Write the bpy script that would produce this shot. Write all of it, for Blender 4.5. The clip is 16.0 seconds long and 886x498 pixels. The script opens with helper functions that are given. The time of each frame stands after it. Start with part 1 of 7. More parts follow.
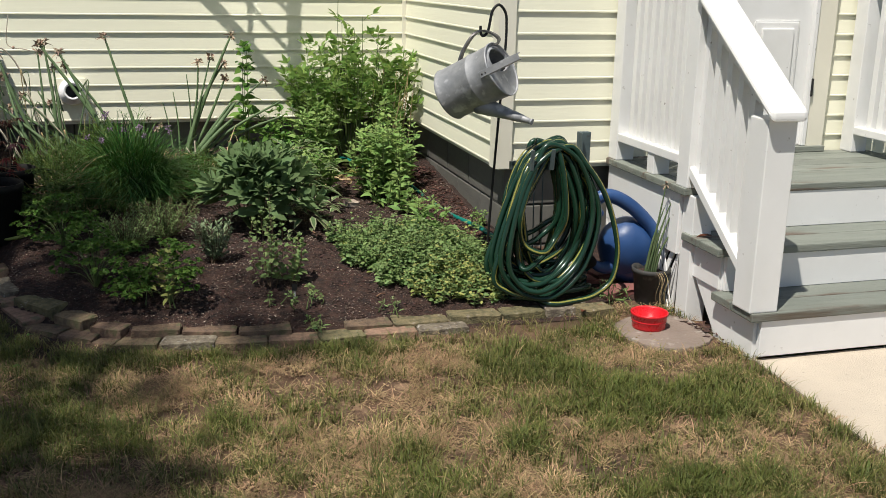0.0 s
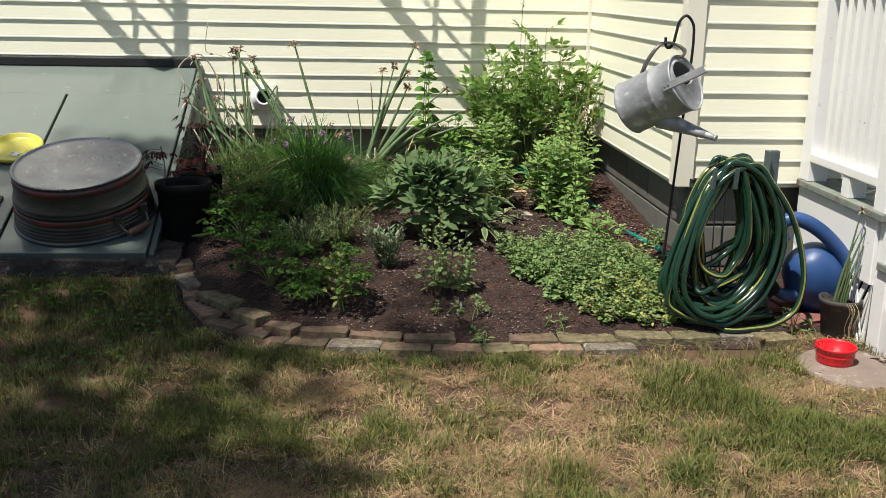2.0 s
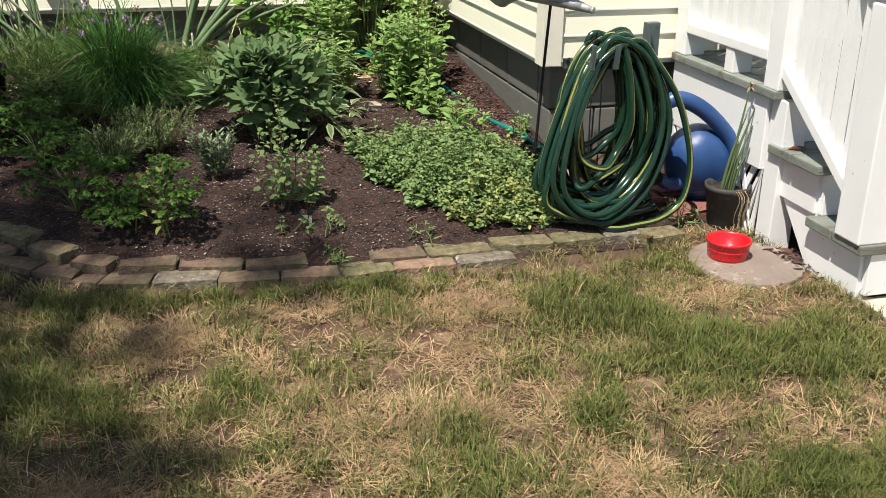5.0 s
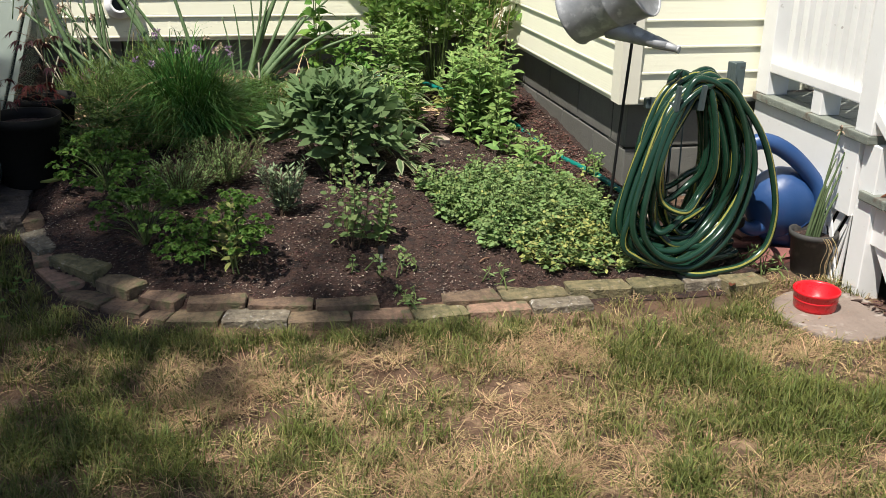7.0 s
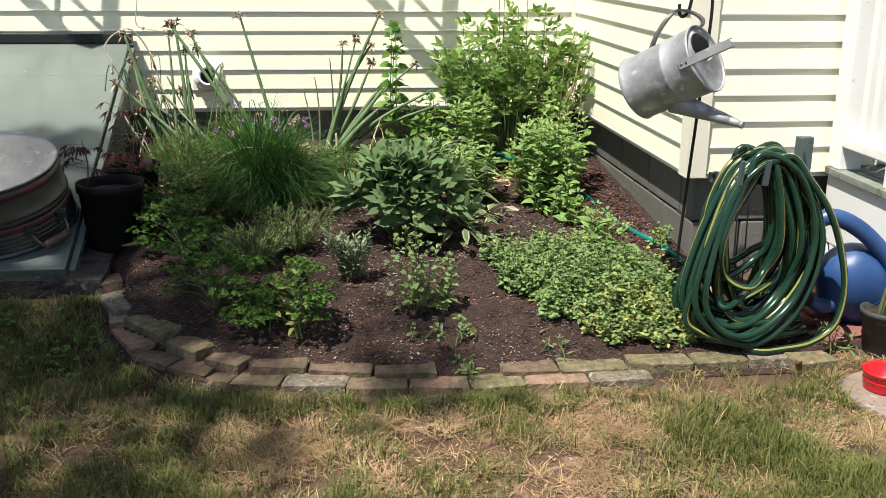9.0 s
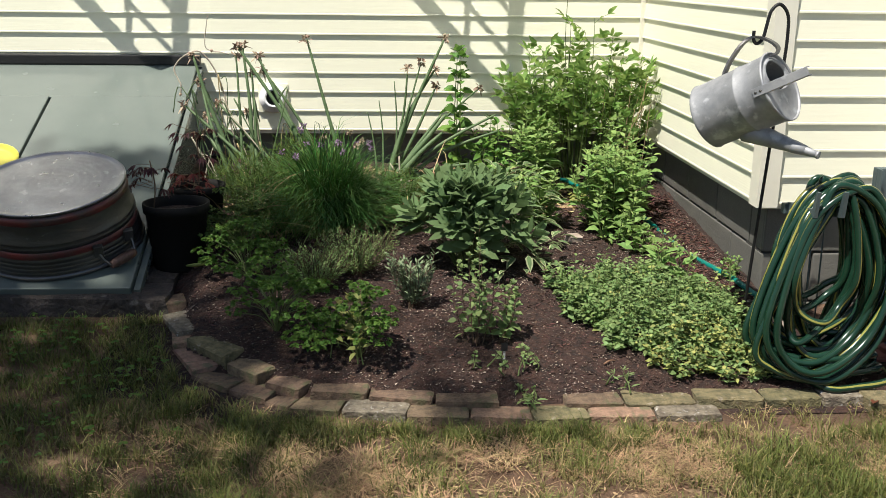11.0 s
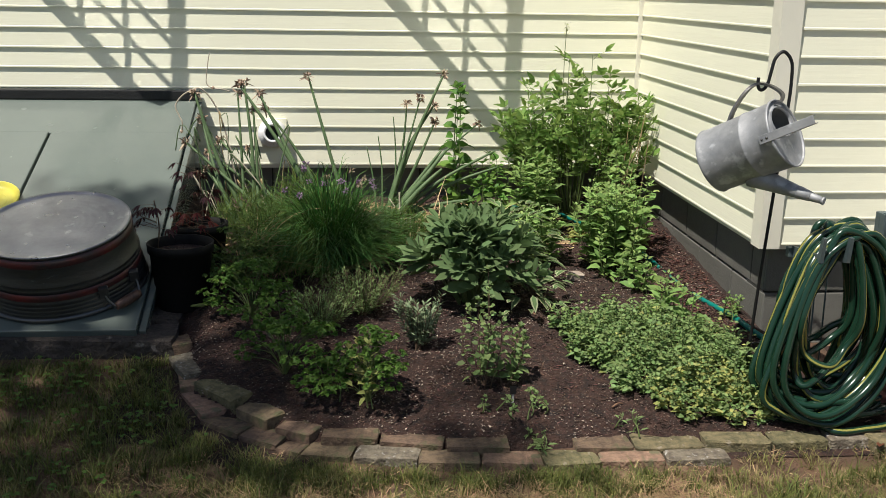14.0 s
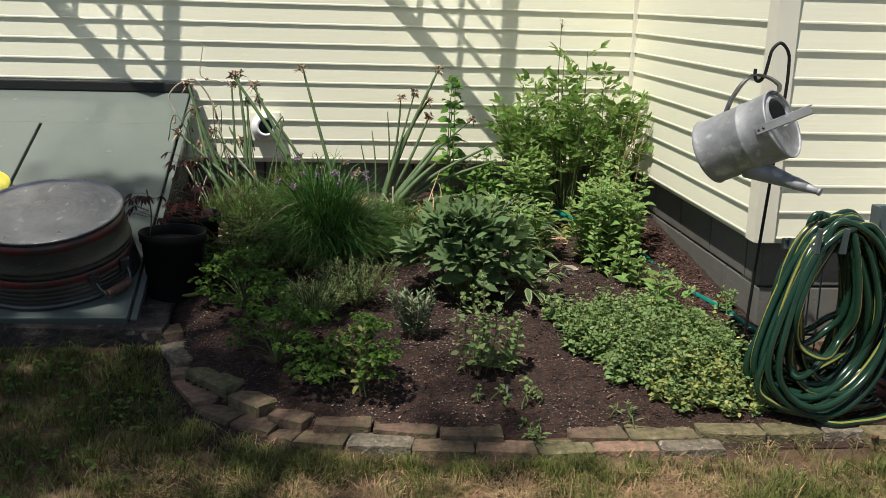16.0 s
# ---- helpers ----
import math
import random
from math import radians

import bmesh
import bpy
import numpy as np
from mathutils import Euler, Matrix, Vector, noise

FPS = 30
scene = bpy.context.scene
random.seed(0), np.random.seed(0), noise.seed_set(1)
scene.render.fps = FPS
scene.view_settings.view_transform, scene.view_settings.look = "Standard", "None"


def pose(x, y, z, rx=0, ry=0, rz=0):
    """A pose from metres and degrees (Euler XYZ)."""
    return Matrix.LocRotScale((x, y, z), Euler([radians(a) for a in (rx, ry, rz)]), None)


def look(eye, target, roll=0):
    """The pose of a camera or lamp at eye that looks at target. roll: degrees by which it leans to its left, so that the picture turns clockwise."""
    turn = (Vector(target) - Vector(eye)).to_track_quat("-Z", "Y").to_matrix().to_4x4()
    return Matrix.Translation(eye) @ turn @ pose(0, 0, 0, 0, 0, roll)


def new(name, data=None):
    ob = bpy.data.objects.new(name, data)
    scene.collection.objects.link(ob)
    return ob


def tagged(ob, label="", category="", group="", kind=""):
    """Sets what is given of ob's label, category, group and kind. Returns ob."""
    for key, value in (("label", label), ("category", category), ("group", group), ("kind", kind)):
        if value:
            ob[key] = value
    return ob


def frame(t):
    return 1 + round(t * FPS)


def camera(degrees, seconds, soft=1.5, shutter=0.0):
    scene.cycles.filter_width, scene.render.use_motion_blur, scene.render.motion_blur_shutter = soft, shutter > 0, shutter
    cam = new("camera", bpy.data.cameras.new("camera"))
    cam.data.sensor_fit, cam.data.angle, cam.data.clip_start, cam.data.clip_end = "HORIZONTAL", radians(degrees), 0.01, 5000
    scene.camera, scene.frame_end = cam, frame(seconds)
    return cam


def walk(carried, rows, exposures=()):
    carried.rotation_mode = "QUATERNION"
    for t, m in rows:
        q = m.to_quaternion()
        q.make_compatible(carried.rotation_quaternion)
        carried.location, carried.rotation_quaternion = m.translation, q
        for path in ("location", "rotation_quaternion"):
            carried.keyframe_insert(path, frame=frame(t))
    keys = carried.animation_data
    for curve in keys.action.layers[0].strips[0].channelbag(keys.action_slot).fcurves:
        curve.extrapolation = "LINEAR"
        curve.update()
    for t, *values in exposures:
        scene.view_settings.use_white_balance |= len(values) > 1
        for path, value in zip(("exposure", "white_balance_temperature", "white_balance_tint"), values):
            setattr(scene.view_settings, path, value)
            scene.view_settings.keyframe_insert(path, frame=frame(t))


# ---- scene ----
cam = camera(47.9, 16.0, soft=0.8)

PATH = [
    (0, (-1.75, -0.829, 1.402), (-1.209, 1.023, 0.874), 1.1),
    (0.5, (-1.737, -0.802, 1.397), (-1.405, 1.096, 0.861), 1.2),
    (1, (-1.727, -0.788, 1.389), (-1.519, 1.132, 0.87), 1.7),
    (1.5, (-1.703, -0.797, 1.384), (-1.613, 1.133, 0.868), 1.7),
    (2, (-1.696, -0.772, 1.386), (-1.507, 1.153, 0.876), 1.2),
    (2.5, (-1.759, -0.638, 1.364), (-1.535, 1.271, 0.812), -0.0),
    (3, (-1.785, -0.572, 1.368), (-1.493, 1.315, 0.774), 0.2),
    (3.5, (-1.781, -0.484, 1.353), (-1.428, 1.36, 0.662), 1.1),
    (4, (-1.679, -0.387, 1.337), (-1.287, 1.459, 0.677), 1.4),
    (4.2, (-1.64, -0.331, 1.328), (-1.194, 1.472, 0.584), 2.0),
    (6.3, (-1.797, -0.075, 1.343), (-1.275, 1.718, 0.627), 0.3),
    (6.5, (-1.807, -0.054, 1.349), (-1.317, 1.75, 0.637), 0.3),
    (7, (-1.756, -0.042, 1.348), (-1.329, 1.783, 0.649), 1.2),
    (7.5, (-1.722, -0.049, 1.387), (-1.367, 1.805, 0.726), 0.6),
    (8, (-1.68, -0.062, 1.384), (-1.381, 1.814, 0.76), 0.5),
    (8.5, (-1.669, -0.07, 1.381), (-1.362, 1.809, 0.768), 1.4),
    (9, (-1.662, -0.092, 1.374), (-1.408, 1.806, 0.798), 0.6),
    (9.5, (-1.658, -0.077, 1.338), (-1.411, 1.821, 0.756), 0.4),
    (10, (-1.667, -0.067, 1.354), (-1.485, 1.847, 0.802), 0.2),
    (10.2, (-1.679, -0.046, 1.351), (-1.524, 1.87, 0.8), 0.4),
    (12.3, (-1.688, -0.058, 1.44), (-1.546, 1.878, 0.958), 0.9),
    (12.5, (-1.706, -0.061, 1.427), (-1.538, 1.874, 0.951), 0.8),
    (13, (-1.767, -0.032, 1.421), (-1.555, 1.894, 0.926), 0.4),
    (13.5, (-1.801, -0.04, 1.402), (-1.594, 1.89, 0.918), 0.7),
    (14, (-1.781, -0.032, 1.47), (-1.599, 1.896, 0.968), 1.0),
    (14.5, (-1.8, -0.019, 1.447), (-1.621, 1.925, 1.015), 1.2),
    (15, (-1.792, -0.015, 1.422), (-1.626, 1.939, 1.028), 1.7),
    (15.5, (-1.772, -0.027, 1.423), (-1.631, 1.915, 0.965), 1.0),
    (16, (-1.8, -0.029, 1.397), (-1.596, 1.901, 0.913), 1.7),
]
walk(cam, [(t, look(eye, target, roll)) for t, eye, target, roll in PATH],
     exposures=((0.0, 0.24), (0.7, 0.45), (1.5, 0.72), (2.0, 0.5), (2.5, 0.39), (3.5, 0.52), (4.0, 0.72), (7.0, 0.66), (8.0, 0.8), (9.5, 0.84), (10.2, 0.8), (12.3, 0.38), (13.5, 0.36), (14.5, 0.27), (16.0, 0.22)))

# ---- light ----
world = bpy.data.worlds.new("sky")
scene.world = world
world.use_nodes = True
wn = world.node_tree
sky = wn.nodes.new("ShaderNodeTexSky")
sky.sky_type = 'NISHITA'
sky.sun_disc = False
sky.sun_elevation = radians(65)
sky.sun_rotation = radians(228.6)
wn.links.new(sky.outputs[0], wn.nodes["Background"].inputs[0])
wn.nodes["Background"].inputs[1].default_value = 0.062
sun = new("sun", bpy.data.lights.new("sun", 'SUN'))
sun.data.energy = 5.2
sun.data.angle = radians(0.6)
sun.data.color = (1.0, 0.95, 0.86)
SUN = Vector((-3.4, -3.0, 9.3))
sun.matrix_world = look(SUN, (0, 0, 0))


# ---- small tools ----
def part(name, bm, material, parent=None, label=""):
    """One mesh object from a bmesh, under parent when given."""
    me = bpy.data.meshes.new(name)
    bm.to_mesh(me)
    bm.free()
    me.materials.append(material)
    ob = new(name, me)
    if parent is not None:
        ob.parent = parent
    if label:
        ob["label"] = label
    return ob


def thing(name, label, category, at=(0, 0, 0), group="", kind=""):
    ob = new(name)
    ob.location = at
    return tagged(ob, label, category, group, kind)


def mesh_part(name, verts, faces, material, parent=None, label="", smooth=False, uvs=None):
    me = bpy.data.meshes.new(name)
    me.from_pydata(verts, [], faces)
    if smooth:
        me.polygons.foreach_set("use_smooth", [True] * len(me.polygons))
    me.materials.append(material)
    ob = new(name, me)
    if parent is not None:
        ob.parent = parent
    if label:
        ob["label"] = label
    return ob


def box(bm, x0, x1, y0, y1, z0, z1, bevel=0.0):
    """An axis-aligned box added to bm."""
    m = Matrix.LocRotScale(((x0 + x1) / 2, (y0 + y1) / 2, (z0 + z1) / 2), None, (abs(x1 - x0), abs(y1 - y0), abs(z1 - z0)))
    r = bmesh.ops.create_cube(bm, size=1, matrix=m)
    if bevel:
        es = {e for v in r["verts"] for e in v.link_edges}
        bmesh.ops.bevel(bm, geom=list(es), offset=bevel, segments=2, affect='EDGES', profile=0.6)
    return bm


def boxed(name, b, material, parent=None, label="", bevel=0.003):
    return part(name, box(bmesh.new(), *b, bevel=bevel), material, parent, label)


def prism(bm, outline, axis, a, c):
    """A closed outline of 2D points drawn out along an axis from a to c."""
    def at(p, q):
        return {"x": (q, p[0], p[1]), "y": (p[0], q, p[1]), "z": (p[0], p[1], q)}[axis]
    lo = [bm.verts.new(at(p, a)) for p in outline]
    hi = [bm.verts.new(at(p, c)) for p in outline]
    n = len(outline)
    bm.faces.new(lo)
    bm.faces.new(hi[::-1])
    for i in range(n):
        bm.faces.new((lo[i], hi[i], hi[(i + 1) % n], lo[(i + 1) % n]))
    bmesh.ops.recalc_face_normals(bm, faces=bm.faces[:])
    return bm


def lathe(bm, profile, seg=40, m=Matrix()):
    """A turned shape: profile of (radius, height) about z."""
    rings = [[bm.verts.new(m @ Vector((r * math.cos(2 * math.pi * i / seg), r * math.sin(2 * math.pi * i / seg), z))) for i in range(seg)] for r, z in profile]
    for a, b in zip(rings, rings[1:]):
        for i in range(seg):
            f = bm.faces.new((a[i], a[(i + 1) % seg], b[(i + 1) % seg], b[i]))
            f.smooth = True
    return rings


def smooth_line(pts, steps=8, closed=False):
    """Catmull-Rom through pts."""
    pts = [Vector(p) for p in pts]
    n = len(pts)
    out = []
    for i in range(n if closed else n - 1):
        if closed:
            p0, p1, p2, p3 = pts[i - 1], pts[i], pts[(i + 1) % n], pts[(i + 2) % n]
        else:
            p0, p1, p2, p3 = pts[max(i - 1, 0)], pts[i], pts[i + 1], pts[min(i + 2, n - 1)]
        for k in range(steps):
            t = k / steps
            out.append(0.5 * ((2 * p1) + (p2 - p0) * t + (2 * p0 - 5 * p1 + 4 * p2 - p3) * t * t + (3 * p1 - p0 - 3 * p2 + p3) * t ** 3))
    if not closed:
        out.append(pts[-1])
    return out


def tube(bm, line, radius, seg=8, uv=None, twist=0.0, ends=True):
    """A round tube along a line; radius a number or a list."""
    n = len(line)
    rs = radius if isinstance(radius, (list, tuple)) else [radius] * n
    t0 = (line[1] - line[0]).normalized()
    side = t0.orthogonal().normalized()
    rings, dist = [], 0.0
    lens = []
    for i, p in enumerate(line):
        t = (line[min(i + 1, n - 1)] - line[max(i - 1, 0)]).normalized()
        side = (side - t * side.dot(t)).normalized()
        up = t.cross(side)
        if i:
            dist += (p - line[i - 1]).length
        lens.append(dist)
        rings.append([bm.verts.new(p + (side * math.cos(a) + up * math.sin(a)) * rs[i]) for a in [2 * math.pi * k / seg + twist * dist for k in range(seg)]])
    for i in range(n - 1):
        for k in range(seg):
            f = bm.faces.new((rings[i][k], rings[i][(k + 1) % seg], rings[i + 1][(k + 1) % seg], rings[i + 1][k]))
            f.smooth = True
            if uv is not None:
                for loop, (u, v) in zip(f.loops, ((k, lens[i]), (k + 1, lens[i]), (k + 1, lens[i + 1]), (k, lens[i + 1]))):
                    loop[uv].uv = (u / seg, v)
    if ends:
        bm.faces.new(rings[0][::-1])
        bm.faces.new(rings[-1])
    return rings


# ---- materials ----
def shader(name, base, rough=0.6, metal=0.0, dark=None, scale=8.0, detail=6.0, spread=0.5, bump=0.15, bump_scale=60.0, spots=None, island=0.0, random_tint=0.0, sub=0.0, spec=0.5, stretch=None, bump_dist=0.01):
    """A procedural surface: base colour broken up at two scales, fine relief, optional stains and piece-to-piece variation."""
    m = bpy.data.materials.new(name)
    m.use_nodes = True
    nt = m.node_tree
    n, l = nt.nodes, nt.links
    bsdf = n["Principled BSDF"]
    bsdf.inputs["Roughness"].default_value = rough
    bsdf.inputs["Metallic"].default_value = metal
    bsdf.inputs["Specular IOR Level"].default_value = spec
    dark = dark or tuple(c * 0.6 for c in base)
    tc = n.new("ShaderNodeTexCoord")
    vec = tc.outputs["Object"]
    if stretch:
        mp = n.new("ShaderNodeMapping")
        mp.inputs["Scale"].default_value = stretch
        l.new(vec, mp.inputs[0])
        vec = mp.outputs[0]
    big = n.new("ShaderNodeTexNoise")
    big.inputs["Scale"].default_value = scale
    big.inputs["Detail"].default_value = detail
    big.inputs["Roughness"].default_value = 0.6
    l.new(vec, big.inputs["Vector"])
    ramp = n.new("ShaderNodeMapRange")
    ramp.inputs[1].default_value = 0.5 - spread / 2
    ramp.inputs[2].default_value = 0.5 + spread / 2
    l.new(big.outputs[0], ramp.inputs[0])
    mix = n.new("ShaderNodeMix")
    mix.data_type = 'RGBA'
    mix.inputs["A"].default_value = (*dark, 1)
    mix.inputs["B"].default_value = (*base, 1)
    l.new(ramp.outputs[0], mix.inputs["Factor"])
    col = mix.outputs["Result"]
    fine = n.new("ShaderNodeTexNoise")
    fine.inputs["Scale"].default_value = bump_scale
    fine.inputs["Detail"].default_value = 5.0
    l.new(vec, fine.inputs["Vector"])
    if spots:
        color, sscale, level = spots
        sp = n.new("ShaderNodeTexNoise")
        sp.inputs["Scale"].default_value = sscale
        sp.inputs["Detail"].default_value = 8.0
        l.new(vec, sp.inputs["Vector"])
        sr = n.new("ShaderNodeMapRange")
        sr.inputs[1].default_value = level
        sr.inputs[2].default_value = level + 0.1
        l.new(sp.outputs[0], sr.inputs[0])
        m2 = n.new("ShaderNodeMix")
        m2.data_type = 'RGBA'
        m2.inputs["B"].default_value = (*color, 1)
        l.new(sr.outputs[0], m2.inputs["Factor"])
        l.new(col, m2.inputs["A"])
        col = m2.outputs["Result"]
    if island or random_tint:
        if island:
            src = n.new("ShaderNodeNewGeometry").outputs["Random Per Island"]
        else:
            src = n.new("ShaderNodeObjectInfo").outputs["Random"]
        amt = island or random_tint
        mr = n.new("ShaderNodeMapRange")
        mr.inputs[3].default_value = 1 - amt
        mr.inputs[4].default_value = 1 + amt
        l.new(src, mr.inputs[0])
        hv = n.new("ShaderNodeHueSaturation")
        l.new(mr.outputs[0], hv.inputs["Value"])
        mh = n.new("ShaderNodeMapRange")
        mh.inputs[3].default_value = 0.5 - amt * 0.06
        mh.inputs[4].default_value = 0.5 + amt * 0.06
        sh = n.new("ShaderNodeMath")
        sh.operation = 'FRACT'
        ml = n.new("ShaderNodeMath")
        ml.operation = 'MULTIPLY'
        ml.inputs[1].default_value = 7.31
        l.new(src, ml.inputs[0])
        l.new(ml.outputs[0], sh.inputs[0])
        l.new(sh.outputs[0], mh.inputs[0])
        l.new(mh.outputs[0], hv.inputs["Hue"])
        l.new(col, hv.inputs["Color"])
        col = hv.outputs["Color"]
    l.new(col, bsdf.inputs["Base Color"])
    rr = n.new("ShaderNodeMapRange")
    rr.inputs[3].default_value = max(rough - 0.1, 0.02)
    rr.inputs[4].default_value = min(rough + 0.12, 1)
    l.new(fine.outputs[0], rr.inputs[0])
    l.new(rr.outputs[0], bsdf.inputs["Roughness"])
    if bump:
        bp = n.new("ShaderNodeBump")
        bp.inputs["Strength"].default_value = bump
        bp.inputs["Distance"].default_value = bump_dist
        l.new(fine.outputs[0], bp.inputs["Height"])
        l.new(bp.outputs[0], bsdf.inputs["Normal"])
    if sub:
        bsdf.inputs["Transmission Weight"].default_value = 0
        tr = n.new("ShaderNodeBsdfTranslucent")
        l.new(col, tr.inputs["Color"])
        mx = n.new("ShaderNodeMixShader")
        mx.inputs[0].default_value = sub
        l.new(bsdf.outputs[0], mx.inputs[1])
        l.new(tr.outputs[0], mx.inputs[2])
        l.new(mx.outputs[0], n["Material Output"].inputs["Surface"])
    return m


M_siding = shader("cream_vinyl", (0.80, 0.785, 0.63), 0.5, dark=(0.765, 0.75, 0.60), scale=3, bump=0.05, bump_scale=40, stretch=(0.15, 1, 4), random_tint=0.02)
M_trim = shader("cream_trim", (0.74, 0.71, 0.60), 0.45, dark=(0.68, 0.65, 0.55), scale=3, bump=0.05)
M_block = shader("painted_grey_block", (0.135, 0.132, 0.118), 0.75, dark=(0.095, 0.093, 0.084), scale=5, bump=0.25, bump_scale=120, spots=((0.3, 0.29, 0.26), 14, 0.72), random_tint=0.06)
M_mortar = shader("dark_mortar", (0.05, 0.049, 0.045), 0.95, scale=20)
M_white = shader("white_paint", (0.77, 0.77, 0.765), 0.45, dark=(0.69, 0.685, 0.67), scale=3, detail=9, bump=0.05, bump_scale=25, spots=((0.32, 0.29, 0.26), 40, 0.685))
M_tread = shader("grey_green_deck_paint", (0.21, 0.225, 0.195), 0.6, dark=(0.13, 0.145, 0.125), scale=5, detail=9, bump=0.3, bump_scale=40, stretch=(0.4, 4, 4), spots=((0.11, 0.085, 0.065), 3.5, 0.58), random_tint=0.12)
M_concrete = shader("pale_concrete", (0.52, 0.45, 0.36), 0.9, dark=(0.43, 0.37, 0.3), scale=4, bump=0.6, bump_scale=150, spots=((0.3, 0.26, 0.22), 40, 0.66))
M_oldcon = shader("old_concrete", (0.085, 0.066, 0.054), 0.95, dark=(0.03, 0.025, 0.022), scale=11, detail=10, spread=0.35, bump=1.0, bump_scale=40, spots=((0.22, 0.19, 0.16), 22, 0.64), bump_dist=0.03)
M_bulk = shader("grey_green_door_paint", (0.13, 0.155, 0.14), 0.22, dark=(0.11, 0.13, 0.118), scale=2, bump=0.04, bump_scale=12, spots=((0.2, 0.21, 0.2), 60, 0.74))
M_black = shader("black_edging_and_shade", (0.012, 0.012, 0.013), 0.5, scale=10, bump=0.2)
M_soil = shader("dark_mulch", (0.054, 0.024, 0.016), 0.95, dark=(0.009, 0.0045, 0.0035), scale=30, spread=0.35, bump=1.0, bump_scale=90, spots=((0.17, 0.115, 0.085), 80, 0.62), bump_dist=0.025)
M_brick = shader("old_brick", (0.235, 0.16, 0.10), 0.95, dark=(0.105, 0.072, 0.048), scale=7, detail=10, spread=0.3, bump=1.0, bump_scale=26, spots=((0.12, 0.11, 0.055), 4, 0.55), random_tint=0.25, stretch=(1, 0.42, 0.3))
M_ground = shader("dry_lawn_soil", (0.185, 0.105, 0.06), 0.95, dark=(0.045, 0.027, 0.018), scale=5, bump=1.0, bump_scale=110, spots=((0.28, 0.18, 0.11), 9, 0.56), bump_dist=0.02)
M_turf = shader("mown_turf", (0.10, 0.125, 0.04), 0.95, dark=(0.05, 0.06, 0.024), scale=3, detail=10, bump=1.0, bump_scale=130, spots=((0.2, 0.15, 0.08), 5, 0.58), bump_dist=0.03)

# ---- plan ----
XC, YB = -0.2, 5.4          # inner corner of the two walls
YF = 3.58                   # face of the front wall
ZS, COURSE = 0.54, 0.1016   # foot of the siding, height of a course
DX, DY, DZ = 0.395, 2.79, 0.57   # stoop: side, front edge, deck height


FRONT = [(-2.43, 3.7), (-2.32, 3.28), (-2.17, 3.14), (-2.02, 3.06), (-1.88, 3.0), (-1.69, 2.965), (-1.47, 2.925), (-1.27, 2.905), (-0.87, 2.905), (0.5, 2.95)]


def lawn(x, y):
    """Height of the lawn: flat, climbing gently beside the bed towards the house."""
    z = 0.13 * min(max(y - 2.75, 0), 1.3) + 0.018 * min(max((y - 2.2) / 0.45, 0), 1)
    return z * min(1, max(0, (0.5 - x) * 4))


def bed_front(x):
    """Where the planted soil begins, at x."""
    for (x0, y0), (x1, y1) in zip(FRONT, FRONT[1:]):
        if x <= x1:
            return y0 + (y1 - y0) * (x - x0) / (x1 - x0) if x > x0 else 3.76
    return 2.87


def soil(x, y):
    """Height of the mounded soil of the bed."""
    d = max(y - bed_front(x), 0)
    z = lawn(x, bed_front(x)) + 0.0 + 0.115 * (1 - math.exp(-d / 0.32)) + 0.08 * d
    if x > -0.2:
        z = z + (0.04 + 0.1 * d - z) * min(1, (x + 0.2) / 0.2)
    return z

# ---- ground ----
def make_ground():
    xs = [-60, -30, -15, -8] + [-5 + 0.1 * i for i in range(81)] + [5, 8, 15, 30, 60]
    ys = [-60, -30, -12, -5] + [-2 + 0.1 * i for i in range(76)] + [8, 15, 30, 60]
    vs, fs = [], []
    for y in ys:
        for x in xs:
            z = lawn(x, y)
            z += 0.012 * noise.noise(Vector((x * 1.7, y * 1.7, 0)))
            vs.append((x, y, z - (0.012 if y > 2.65 else 0.004)))
    w = len(xs)
    for j in range(len(ys) - 1):
        for i in range(w - 1):
            a = j * w + i
            fs.append((a, a + 1, a + w + 1, a + w))
    ob = mesh_part("ground", vs, fs, M_ground, None, smooth=True)
    ob.data.materials.append(M_turf)
    for f in ob.data.polygons:
        if f.center.y < 0.7 + 0.35 * noise.noise(f.center * 1.7) or f.center.x > 0.5 or f.center.x < -4.6:
            f.material_index = 1
    return tagged(ob, "worn lawn soil with bare dry patches", "ground", kind="structure")


ground = make_ground()


# ---- house walls ----
def siding_mesh(length, name):
    """One clapboard course: slanted face, butt edge and return, along +x."""
    o, h, t = 0.0135, COURSE, 0.004
    prof = [(0.0, 0.0), (-o, 0.0), (-o, 0.006), (-o + 0.002, 0.010), (-0.003, h + 0.004), (0.0, h + 0.004)]
    bm = prism(bmesh.new(), prof, "x", 0, length)
    me = bpy.data.meshes.new(name)
    bm.to_mesh(me)
    bm.free()
    me.materials.append(M_siding)
    return me


def siding(wall, start, direction, length, first, courses, seams):
    """Courses of boards along a wall; seams: places where a course is two lengths."""
    rot = math.atan2(direction[1], direction[0])
    d = Vector((*direction, 0))
    cache = {}
    for k in range(first, first + courses):
        cut = seams[k % len(seams)]
        pieces = [(0, length)] if not cut else [(0, cut), (cut - 0.02, length)]
        for n, (a, b) in enumerate(pieces):
            key = round(b - a, 3)
            if key not in cache:
                cache[key] = siding_mesh(b - a, "siding_board")
            ob = new("siding_board", cache[key])
            p = Vector((start[0], start[1], ZS + k * COURSE)) + d * a
            nrm = Vector((d.y, -d.x, 0))
            p += nrm * (0.0015 * n)
            ob.matrix_basis = Matrix.Translation(p) @ Matrix.Rotation(rot, 4, 'Z')
            ob.parent = wall


